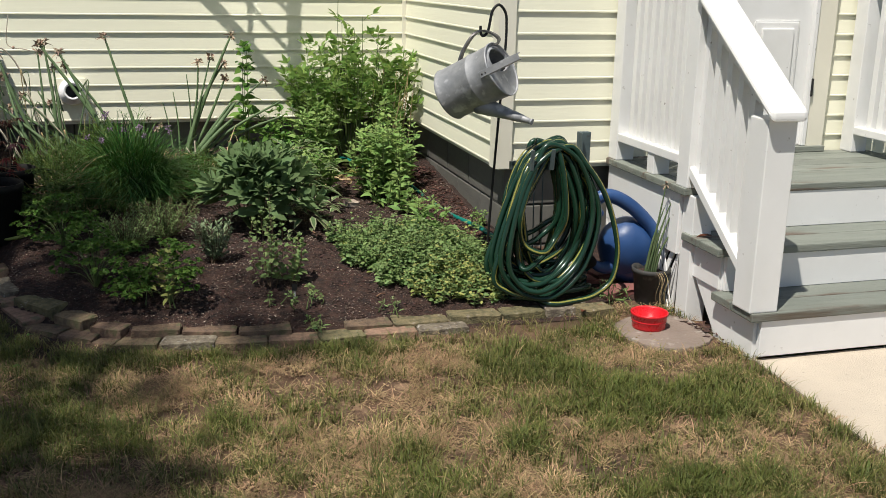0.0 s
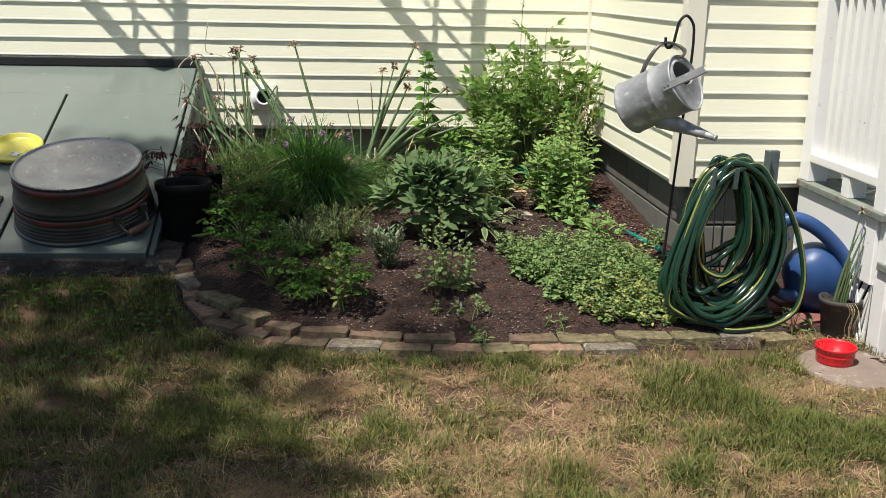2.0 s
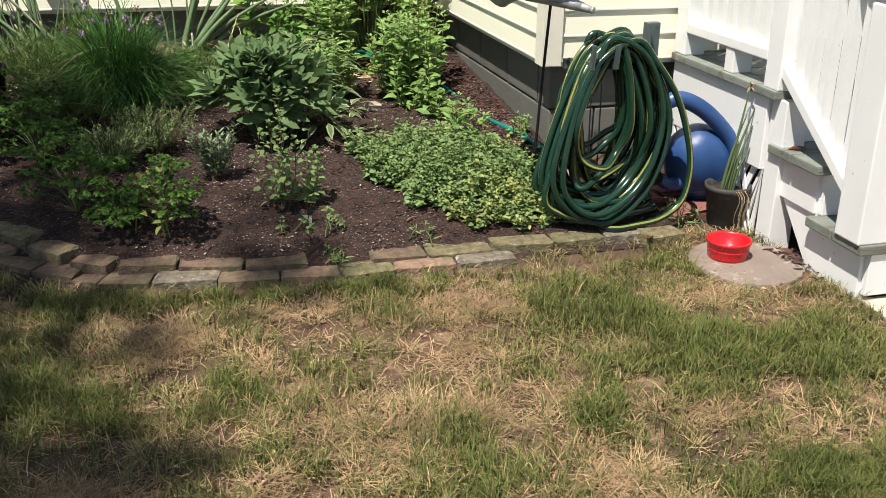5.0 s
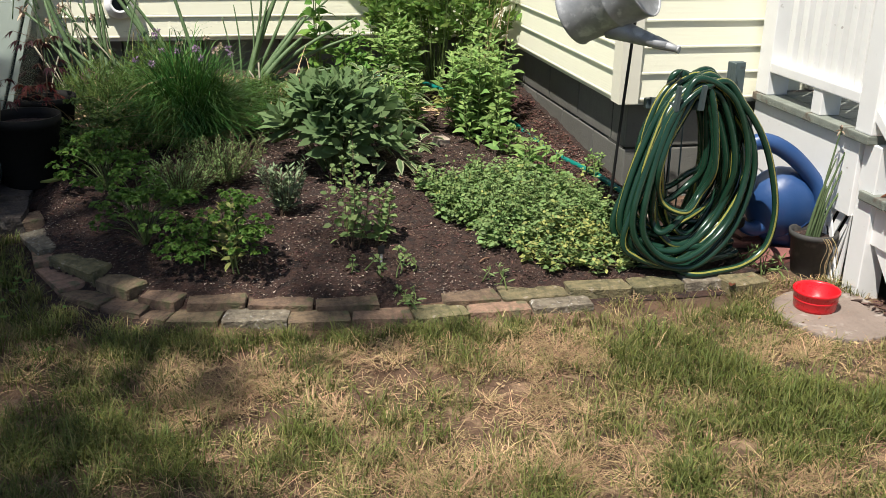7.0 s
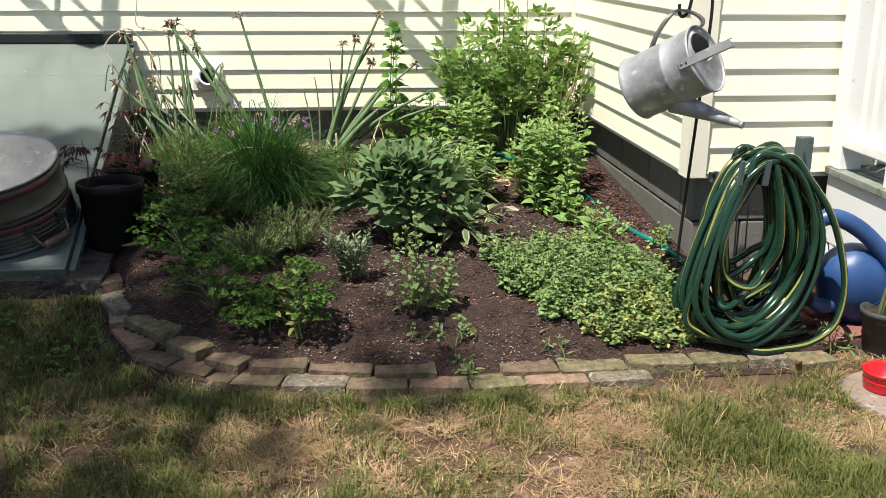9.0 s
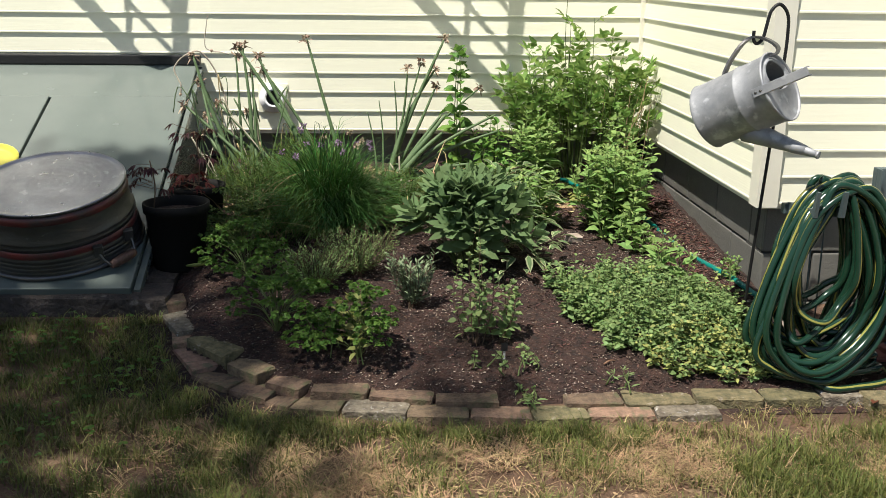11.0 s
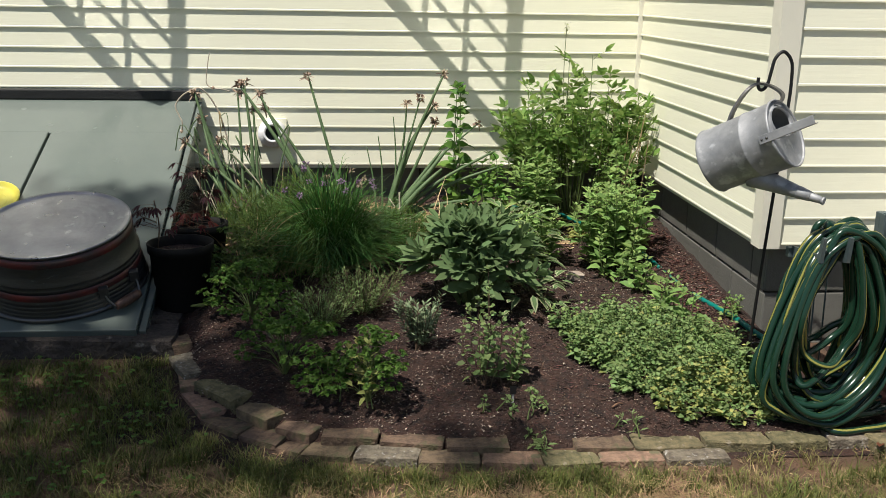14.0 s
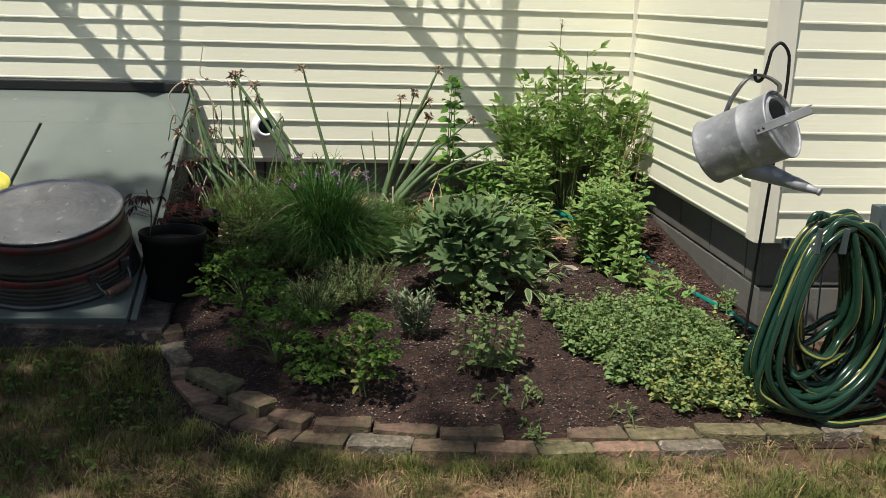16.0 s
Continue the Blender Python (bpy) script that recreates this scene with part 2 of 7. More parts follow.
def wall_box(name, b, label, material=M_trim):
    ob = boxed(name, b, material, None, bevel=0)
    return tagged(ob, label, "wall", kind="structure")


TOP = 3.4
WX0, WX1, WZ0, WZ1 = -3.5, -0.54, 1.575, 2.72   # window opening
bmw = bmesh.new()
for b in ((-7.5, XC + 0.2, ZS - 0.02, WZ0), (-7.5, WX0, WZ0, WZ1), (WX1, XC + 0.2, WZ0, WZ1), (-7.5, XC + 0.2, WZ1, TOP)):
    box(bmw, b[0], b[1], YB, YB + 0.2, b[2], b[3])
wall_back = tagged(part("wall_back", bmw, M_trim), "cream vinyl clapboard house wall above grey foundation", "wall", kind="structure")
wall_side = wall_box("wall_side", (XC, XC + 0.2, YF + 0.2, YB, ZS - 0.02, TOP), "cream vinyl clapboard return wall of the house")
wall_front = wall_box("wall_front", (XC, 4.5, YF, YF + 0.2, ZS - 0.02, TOP), "cream vinyl clapboard wall beside the porch")
siding(wall_back, (-7.5, YB), (1, 0), 7.27, 0, 10, [5.55, 5.55, 5.1, 5.1, 0, 5.0, 5.0, 0, 6.2, 0])
siding(wall_back, (WX1 + 0.03, YB), (1, 0), 0.22, 10, 12, [0])
siding(wall_back, (-7.5, YB), (1, 0), 3.95, 10, 12, [2.6, 0, 2.1])
siding(wall_back, (-7.5, YB), (1, 0), 7.27, 22, 6, [0, 4.4])
siding(wall_side, (XC, YB - 0.03), (0, -1), YB - YF - 0.085, 0, 28, [0])
siding(wall_front, (XC + 0.055, YF), (1, 0), 0.74, 0, 28, [0])
siding(wall_front, (1.545, YF), (1, 0), 2.6, 0, 28, [0])

# inner corner post and outer corner post
ic = boxed("trim_inner_corner", (XC - 0.03, XC + 0.01, YB - 0.03, YB + 0.01, ZS - 0.01, TOP), M_trim, None, bevel=0.004)
tagged(ic, "cream inside corner trim between clapboard walls", "trim", kind="structure")
bmc = bmesh.new()
prism(bmc, [(XC - 0.022, YF + 0.06), (XC - 0.022, YF - 0.022), (XC + 0.06, YF - 0.022), (XC + 0.06, YF + 0.01), (XC + 0.01, YF + 0.01), (XC + 0.01, YF + 0.06)], "z", ZS - 0.012, TOP)
oc = part("trim_outer_corner", bmc, M_trim)
tagged(oc, "cream vertical corner post of the house", "trim", kind="structure")


def foundation(name, start, direction, length, label):
    """Concrete block foundation: a mortar core with proud blocks."""
    d = Vector((*direction, 0))
    nrm = Vector((d.y, -d.x, 0))
    a = Vector((start[0], start[1], 0))
    core = bmesh.new()
    p0, p1 = a - nrm * 0.035, a + d * length - nrm * 0.2
    box(core, min(p0.x, p1.x), max(p0.x, p1.x), min(p0.y, p1.y), max(p0.y, p1.y), -0.3, ZS - 0.005)
    ob = part(name, core, M_mortar)
    tagged(ob, label, "foundation", kind="structure")
    bw, bh = 0.397, 0.193
    meshes = {}
    rot = math.atan2(d.y, d.x)
    for r in range(4):
        z1 = ZS - 0.012 - r * 0.203
        x = -0.2 if r % 2 else 0.0
        while x < length:
            s, e = max(x, 0), min(x + bw, length)
            if e - s > 0.04:
                key = round(e - s, 3)
                if key not in meshes:
                    bm = bmesh.new()
                    box(bm, 0, e - s, -0.012, 0.05, -bh, 0, bevel=0.005)
                    me = bpy.data.meshes.new("block")
                    bm.to_mesh(me)
                    bm.free()
                    me.materials.append(M_block)
                    meshes[key] = me
                b = new("block", meshes[key])
                b.matrix_basis = Matrix.Translation(a - nrm * 0.03 + d * s + Vector((0, 0, z1))) @ Matrix.Rotation(rot, 4, 'Z')
                b.parent = ob
            x += 0.407
    return ob


foundation("foundation_back", (-7.5, YB + 0.03), (1, 0), 7.33, "dark grey concrete block foundation under the clapboards")
foundation("foundation_side", (XC + 0.03, YB), (0, -1), YB - YF - 0.06, "grey painted concrete block foundation with worn paint")
foundation("foundation_front", (XC + 0.05, YF + 0.03), (1, 0), 4.4, "dark grey block foundation behind the coiled hose")

# ---- rooms behind the glass, roof ----
M_plaster = shader("dim_plaster", (0.35, 0.33, 0.30), 0.9, scale=2, bump=0.05)
M_roof = shader("roof_board", (0.2, 0.19, 0.18), 0.9, scale=4)
room = bmesh.new()
box(room, -7.5, 4.5, 8.6, 8.7, 0, TOP)
box(room, -7.5, -7.4, YB + 0.2, 8.6, 0, TOP)
box(room, 4.4, 4.5, YF + 0.2, 8.6, 0, TOP)
box(room, -7.4, 4.4, YB + 0.2, 8.6, 0.4, 0.5)
box(room, XC + 0.2, 4.4, YF + 0.2, YB + 0.2, 0.4, 0.5)
tagged(part("wall_rear", room, M_plaster), "plain inner walls and floor of the house", "wall", kind="structure")
bmr = bmesh.new()
box(bmr, -7.6, XC, YB - 0.02, 8.8, TOP, TOP + 0.12)
box(bmr, XC, 4.6, YF - 0.02, 8.8, TOP, TOP + 0.12)
tagged(part("roof", bmr, M_roof), "plain flat closing roof over the house", "roof", kind="structure")
M_glass = bpy.data.materials.new("window_glass")
M_glass.use_nodes = True
gb = M_glass.node_tree.nodes["Principled BSDF"]
gb.inputs["Transmission Weight"].default_value = 1.0
gb.inputs["Roughness"].default_value = 0.02
gb.inputs["IOR"].default_value = 1.45
gb.inputs["Base Color"].default_value = (0.85, 0.9, 0.9, 1)
M_vinyl = shader("white_window_vinyl", (0.72, 0.72, 0.73), 0.35, dark=(0.66, 0.66, 0.67), scale=3, bump=0.02)
M_bronze = shader("brown_liner", (0.16, 0.08, 0.05), 0.5, scale=6)


# ---- window row: five casements, two ajar ----
def sash(parent, hinge_x, width, angle):
    """A casement sash hung at its left side and swung outward by angle degrees."""
    s = new("sash")
    s.parent = parent
    s.matrix_basis = pose(hinge_x, YB - 0.02, WZ0 + 0.035, 0, 0, -angle)
    h, r = WZ1 - WZ0 - 0.07, 0.055
    for n, b in (("rail", (0, width, -0.025, 0.015, 0, r)), ("rail", (0, width, -0.025, 0.015, h - r, h)),
                 ("stile", (0, r, -0.025, 0.015, r, h - r)), ("stile", (width - r, width, -0.025, 0.015, r, h - r))):
        boxed(n, b, M_vinyl, s, bevel=0.006)
    for i in (1, 2):
        x = r + (width - 2 * r) * i / 3
        boxed("muntin", (x - 0.01, x + 0.01, -0.012, 0.004, r, h - r), M_vinyl, s, bevel=0.002)
    for i in (1, 2, 3):
        z = r + (h - 2 * r) * i / 4
        boxed("muntin", (r, width - r, -0.011, 0.003, z - 0.01, z + 0.01), M_vinyl, s, bevel=0.002)
    g = boxed("pane", (r - 0.005, width - r + 0.005, -0.005, 0.0, r - 0.005, h - r + 0.005), M_glass, s, bevel=0)
    g.visible_shadow = False
    return s


def window_row():
    w = thing("window_1", "long row of white casement windows, two sashes ajar", "window", kind="structure")
    boxed("window_sill", (WX0 - 0.01, WX1 + 0.01, YB - 0.024, YB + 0.08, WZ0 - 0.008, WZ0 + 0.016), M_vinyl, w, bevel=0.004)
    boxed("window_frame", (WX0 - 0.03, WX1 + 0.03, YB - 0.019, YB + 0.01, WZ0 - 0.024, WZ0 - 0.008), M_trim, w, bevel=0.003)
    boxed("window_frame", (WX0 - 0.01, WX1 + 0.01, YB - 0.04, YB + 0.1, WZ1 - 0.03, WZ1 + 0.02), M_vinyl, w)
    boxed("window_frame", (WX0 - 0.035, WX0 + 0.02, YB - 0.02, YB + 0.1, WZ0 - 0.03, WZ1 + 0.02), M_trim, w, bevel=0.004)
    boxed("window_frame", (WX1 - 0.02, WX1 + 0.035, YB - 0.02, YB + 0.1, WZ0 - 0.03, WZ1 + 0.02), M_trim, w, bevel=0.004)
    n = 5
    u = (WX1 - WX0) / n
    for i in range(1, n):
        x = WX0 + u * i
        boxed("mullion", (x - 0.025, x + 0.025, YB - 0.03, YB + 0.09, WZ0 + 0.02, WZ1 - 0.03), M_vinyl, w, bevel=0.004)
    for i in range(n):
        ajar = 36 if i in (0, 3) else 0
        sash(w, WX0 + u * i + 0.02, u - 0.03, ajar)
        if ajar:
            boxed("liner", (WX0 + u * i + 0.03, WX0 + u * (i + 1) - 0.03, YB + 0.05, YB + 0.09, WZ0 + 0.02, WZ0 + 0.06), M_bronze, w)
            boxed("crank_arm", (WX0 + u * i + 0.3, WX0 + u * i + 0.5, YB - 0.0, YB + 0.02, WZ0 + 0.022, WZ0 + 0.034), M_bronze, w)
    return w


window_row()


# ---- cellar bulkhead ----
BZ0, BZ1, BY0, BY1 = 0.215, 0.905, 3.64, 5.37
SLOPE = math.atan2(BZ1 - BZ0, BY1 - BY0)
BX0, BX1 = -3.84, -2.595
DOORS = Matrix.Translation((0, BY0, BZ0)) @ Matrix.Rotation(SLOPE, 4, 'X')   # x along the front, y up the slope


def bulkhead():
    b = thing("cellar_bulkhead", "grey-green painted steel cellar bulkhead with two sloping doors", "bulkhead")
    run = math.hypot(BZ1 - BZ0, BY1 - BY0)
    cheek = [(BY0 + 0.02, BZ0 - 0.03), (BY1, BZ1 - 0.03), (BY1, 0.15), (BY0 + 0.02, 0.12)]
    for x in (BX0 + 0.02, BX1 - 0.04):
        part("side_panel", prism(bmesh.new(), cheek, "x", x, x + 0.02), M_bulk, b)
    # sill coloured black for the shadow beneath the doors' lower edge
    boxed("front_sill", (BX0 + 0.02, BX1 - 0.02, BY0 + 0.02, BY0 + 0.06, 0.12, BZ0 - 0.02), M_black, b)
    mid = -3.255
    top = 1.48

    def sheet(name, x0, x1, y0, y1, z0, z1, label=""):
        ob = boxed(name, (x0, x1, y0, y1, z0, z1), M_bulk, b, label, bevel=0.006)
        ob.matrix_basis = DOORS
        return ob
    sheet("top_panel", BX0 - 0.005, BX1 + 0.005, top - 0.01, run, -0.03, 0.0)
    for x0, x1 in ((BX0, mid - 0.006), (mid + 0.006, BX1)):
        d = sheet("door", x0, x1, -0.02, top, -0.035, 0.004)
        bm = bmesh.new()
        for q in ((x0, x1, -0.022, -0.012, -0.06, -0.03), (x0, x0 + 0.008, -0.02, top, -0.06, -0.03), (x1 - 0.008, x1, -0.02, top, -0.06, -0.03)):
            box(bm, *q, bevel=0.002)
        part("door_lip", bm, M_bulk, d)
    bm = bmesh.new()
    for q in ((-3.375, -3.363, 0.31, 0.42), (-3.332, -3.32, 0.31, 0.42), (-3.363, -3.332, 0.31, 0.322), (-3.363, -3.332, 0.408, 0.42)):
        box(bm, *q, 0.004, 0.016, bevel=0.002)
    h = part("handle", bm, M_black, b, "small dark pull handle")
    h.matrix_basis = DOORS
    bm = bmesh.new()
    box(bm, BX0 - 0.02, BX1 + 0.02, BY1 - 0.05, BY1 + 0.01, BZ1 - 0.015, BZ1 + 0.035, bevel=0.006)
    part("flashing", bm, M_black, b, "black tar flashing strip")
    # channel beside the door
    ch = boxed("edge_rail", (BX1 + 0.004, BX1 + 0.03, 0.0, run - 0.02, -0.06, -0.02), M_bulk, b, bevel=0.004)
    ch.matrix_basis = DOORS
    return b


bulkhead()
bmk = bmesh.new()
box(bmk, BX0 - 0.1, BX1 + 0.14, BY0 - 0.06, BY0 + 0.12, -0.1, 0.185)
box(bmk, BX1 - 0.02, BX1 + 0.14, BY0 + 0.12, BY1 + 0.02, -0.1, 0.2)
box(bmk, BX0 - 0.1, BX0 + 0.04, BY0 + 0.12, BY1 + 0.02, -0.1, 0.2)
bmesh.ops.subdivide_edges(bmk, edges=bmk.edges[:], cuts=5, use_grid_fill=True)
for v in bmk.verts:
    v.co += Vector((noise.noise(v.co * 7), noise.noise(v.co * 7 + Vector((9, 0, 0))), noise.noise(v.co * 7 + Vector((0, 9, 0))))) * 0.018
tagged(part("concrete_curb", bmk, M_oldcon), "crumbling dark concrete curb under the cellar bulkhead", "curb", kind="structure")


# small basement openings in the siding beside the bulkhead
def vent_frame(x0, x1, z0, z1):
    v = thing("basement_window", "small cream-framed basement window beside the bulkhead", "window", group="basement windows")
    for bx in ((x0, x0 + 0.035, z0, z1), (x1 - 0.035, x1, z0, z1), (x0 + 0.035, x1 - 0.035, z0, z0 + 0.03), (x0 + 0.035, x1 - 0.035, z1 - 0.03, z1)):
        boxed("frame_bar", (bx[0], bx[1], YB - 0.045, YB + 0.02, bx[2], bx[3]), M_trim, v)
    boxed("pane", (x0 + 0.03, x1 - 0.03, YB - 0.022, YB - 0.018, z0 + 0.025, z1 - 0.025), M_glass, v, bevel=0)
    boxed("backing", (x0 + 0.03, x1 - 0.03, YB - 0.017, YB + 0.02, z0 + 0.02, z1 - 0.02), M_trim, v, bevel=0)
    return v


vent_frame(-4.1, -3.87, 0.66, 0.88)


# ---- porch, steps and railings ----
PX1 = 1.775


def porch():
    p = thing("porch", "white painted wooden porch with grey-green boards and three steps", "porch")
    boxed("skirt", (DX - 0.032, DX + 0.0, DY + 0.06, YF - 0.03, 0.27, DZ - 0.03), M_white, p)
    # black sheet painted as the shade under the porch, seen between the slats
    boxed("lattice_shade", (DX - 0.004, DX + 0.01, DY + 0.06, YF - 0.03, -0.02, 0.28), M_black, p)
    for k in range(15):
        for sgn in (-1, 1):
            y = DY + 0.02 + 0.055 * k
            bm = prism(bmesh.new(), [(y, -0.02), (y + 0.032, -0.02), (y + 0.032 + sgn * 0.15, 0.275), (y + sgn * 0.15, 0.275)], "x", DX - 0.018 - 0.006 * (sgn + 1), DX - 0.012 - 0.006 * (sgn + 1))
            for v in bm.verts:
                v.co.y = min(max(v.co.y, DY + 0.055), YF - 0.03)
            part("lattice_slat", bm, M_white, p)
    boxed("skirt", (PX1 - 0.03, PX1, DY + 0.06, YF - 0.03, 0.02, DZ - 0.03), M_white, p)
    boxed("corner_leg", (DX - 0.02, DX + 0.07, DY - 0.04, DY + 0.05, -0.02, DZ - 0.03), M_white, p, bevel=0.004)
    # stair stringer with its slanting lower edge
    part("stringer", prism(bmesh.new(), [(DY - 0.055, DZ - 0.19), (DY - 0.055, 0.19), (DY - 0.25, -0.02), (DY - 0.3, -0.02), (DY - 0.49, -0.02), (DY - 0.49, 0.165), (DY - 0.245, 0.165), (DY - 0.245, 0.345), (DY - 0.055, 0.345)], "x", DX + 0.01, DX + 0.035), M_white, p)
    for y, z0, z1 in ((DY + 0.03, 0.38, DZ - 0.03), (DY - 0.24, 0.2, 0.35), (DY - 0.51, 0.022, 0.17)):
        boxed("riser", (DX + 0.015, PX1 - 0.015, y - 0.025, y, z0, z1), M_white, p)
    boxed("riser_end", (DX + 0.0, DX + 0.03, DY - 0.51, DY - 0.22, -0.02, 0.168), M_white, p)
    boxed("riser_end", (DX + 0.0, DX + 0.03, DY - 0.24, DY + 0.03, 0.2, 0.348), M_white, p)
    for y, z in ((DY - 0.545, 0.2), (DY - 0.275, 0.38)):
        boxed("tread", (DX - 0.035, PX1 + 0.03, y, y + 0.15, z - 0.034, z), M_tread, p, bevel=0.006)
        boxed("tread", (DX - 0.035, PX1 + 0.03, y + 0.156, y + 0.296, z - 0.034, z - 0.001), M_tread, p, bevel=0.005)
    boxed("deck_board", (DX - 0.05, PX1 + 0.04, DY, DY + 0.13, DZ - 0.032, DZ), M_tread, p, bevel=0.005)
    y = DY + 0.135
    while y < YF - 0.06:
        boxed("deck_board", (DX + 0.045, PX1 + 0.04, y, min(y + 0.128, YF - 0.03), DZ - 0.032, DZ - 0.002), M_tread, p, bevel=0.004)
        y += 0.134
    boxed("edge_board", (DX - 0.05, DX + 0.04, DY + 0.135, YF - 0.03, DZ - 0.032, DZ - 0.001), M_tread, p, bevel=0.005)
    return p


porch()


def level_railing(x, label):
    """A railing along one side of the porch, from the wall to the corner post."""
    r = thing("porch_railing", label, "railing", group="porch railings")
    boxed("post", (x - 0.045, x + 0.045, DY + 0.0, DY + 0.09, DZ, 1.75), M_white, r, bevel=0.004)
    boxed("post", (x - 0.045, x + 0.045, YF - 0.12, YF - 0.03, DZ, 1.75), M_white, r, bevel=0.004)
    boxed("bottom_rail", (x - 0.045, x + 0.045, DY + 0.09, YF - 0.12, 0.66, 0.70), M_white, r, bevel=0.005)
    boxed("top_rail", (x - 0.06, x + 0.06, DY + 0.09, YF - 0.12, 1.48, 1.52), M_white, r, bevel=0.008)
    boxed("block", (x - 0.04, x + 0.04, 3.1, 3.16, DZ, 0.66), M_white, r)
    n = 7
    for i in range(n):
        y = DY + 0.12 + (YF - 0.16 - DY - 0.12) * (i + 0.5) / n
        boxed("baluster", (x - 0.018, x + 0.018, y - 0.018, y + 0.018, 0.70, 1.48), M_white, r, bevel=0.002)
    return r


level_railing(DX + 0.005, "white painted porch railing with close upright balusters")
level_railing(PX1 - 0.06, "white porch railing on the far side of the door")


def stair_railing(x):
    r = thing("stair_railing", "white sloping stair railing with square newel post", "railing")
    ny0, ny1 = 2.255, 2.375
    boxed("newel_post", (x - 0.05, x + 0.07, ny0, ny1, 0.2, 0.93), M_white, r, bevel=0.005)
    s = (0.19 / 0.27)
    y1 = DY + 0.02

    def slant(name, za, x0, x1, thick, ya, bev):
        """A rail that climbs from the newel to the porch post; za is its top at the newel's back."""
        zb = za + (y1 - ya) * s
        ob = part(name, prism(bmesh.new(), [(ya, za), (y1, zb), (y1, zb - thick), (ya, za - thick)], "x", x0, x1), M_white, r)
        bv = ob.modifiers.new("edge", 'BEVEL')
        bv.width, bv.segments = bev, 3
        return ob
    slant("handrail", 0.965, x - 0.07, x + 0.085, 0.045, 2.215, 0.018)
    slant("sub_rail", 0.945 + (ny1 - 2.215) * s - 0.02, x - 0.02, x + 0.04, 0.07, ny1, 0.004)
    slant("bottom_rail", 0.37, x - 0.04, x + 0.05, 0.045, ny1, 0.004)
    for i in range(5):
        y = ny1 + (y1 - ny1) * (i + 0.55) / 5
        z0 = 0.37 + (y - ny1) * s
        z1 = 0.89 + (y - 2.215) * s
        part("baluster", prism(bmesh.new(), [(y - 0.018, z0 - 0.02), (y + 0.018, z0 + 0.008), (y + 0.018, z1 + 0.01), (y - 0.018, z1 - 0.02)], "x", x - 0.015, x + 0.022), M_white, r)
    return r


stair_railing(0.402)


def front_door():
    d = thing("door_1", "white panelled front door with storm frame", "door", kind="structure")
    boxed("door_leaf", (0.685, 1.435, YF - 0.03, YF + 0.02, DZ + 0.03, 2.6), M_white, d)
    for x0, x1, z0, z1 in ((0.775, 1.025, 0.72, 1.22), (1.095, 1.345, 0.72, 1.22), (0.775, 1.025, 1.36, 2.4), (1.095, 1.345, 1.36, 2.4)):
        bm = bmesh.new()
        box(bm, x0, x1, YF - 0.04, YF - 0.028, z0, z1, bevel=0.01)
        f = part("panel_moulding", bm, M_white, d)
        boxed("raised_field", (x0 + 0.035, x1 - 0.035, YF - 0.052, YF - 0.04, z0 + 0.035, z1 - 0.035), M_white, f, bevel=0.006)
    for x0, x1 in ((0.585, 0.68), (1.44, 1.545)):
        boxed("jamb", (x0, x1, YF - 0.05, YF + 0.01, DZ, 2.7), M_trim, d, bevel=0.004)
    boxed("stop", (1.415, 1.438, YF - 0.06, YF - 0.03, DZ + 0.03, 2.6), M_white, d)
    boxed("threshold", (0.605, 1.545, YF - 0.075, YF - 0.03, DZ, DZ + 0.028), M_tread, d)
    for z in (0.85, 1.6, 2.35):
        boxed("hinge", (1.433, 1.445, YF - 0.066, YF - 0.055, z, z + 0.09), M_black, d)
    bm = bmesh.new()
    lathe(bm, [(0.001, 0), (0.026, 0.004), (0.03, 0.02), (0.022, 0.032), (0.012, 0.04), (0.012, 0.06)], 16, Matrix.Translation((0.745, YF - 0.09, 1.3)) @ Matrix.Rotation(-math.pi / 2, 4, 'X'))
    part("knob", bm, M_bronze, d)
    return d


front_door()

# ---- concrete walk ----
bmp = bmesh.new()
prism(bmp, [(0.41, 2.275), (0.385, 1.9), (0.355, 1.5), (0.33, 0.9), (0.3, -6.0), (1.89, -6.0), (1.89, 2.275)], "z", -0.08, 0.006)
walkway = part("pavement", bmp, M_concrete)
tagged(walkway, "pale exposed-aggregate concrete walk up to the porch", "walkway", kind="structure")

# ---- metal and plastic things ----
M_galv = shader("galvanised_steel", (0.37, 0.375, 0.385), 0.6, metal=0.45, dark=(0.22, 0.23, 0.245), scale=11, detail=9, spread=0.35, bump=0.15, bump_scale=30, spots=((0.48, 0.49, 0.51), 18, 0.58))
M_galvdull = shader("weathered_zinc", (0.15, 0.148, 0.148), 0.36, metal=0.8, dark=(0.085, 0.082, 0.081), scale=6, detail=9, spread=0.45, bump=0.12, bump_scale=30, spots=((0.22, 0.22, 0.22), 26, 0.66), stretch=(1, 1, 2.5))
# lighter than the tub's sides: the sky's reflection is put into the base colour
M_tubtop = shader("scuffed_zinc_sky_tone", (0.40, 0.40, 0.42), 0.3, metal=0.9, dark=(0.24, 0.24, 0.25), scale=7, detail=9, spread=0.4, bump=0.1, bump_scale=22, spots=((0.52, 0.52, 0.53), 20, 0.62))
M_redband = shader("faded_red_band", (0.13, 0.022, 0.02), 0.4, dark=(0.045, 0.03, 0.028), scale=9, spread=0.3, bump=0.1)
M_iron = shader("black_iron", (0.012, 0.012, 0.013), 0.45, metal=0.3, scale=20, bump=0.1)
M_yellow = shader("yellow_plastic", (0.66, 0.6, 0.09), 0.35, dark=(0.56, 0.5, 0.07), scale=5, bump=0.03)
M_label = shader("white_label", (0.75, 0.75, 0.72), 0.5, scale=60, dark=(0.2, 0.2, 0.2), spread=0.15)
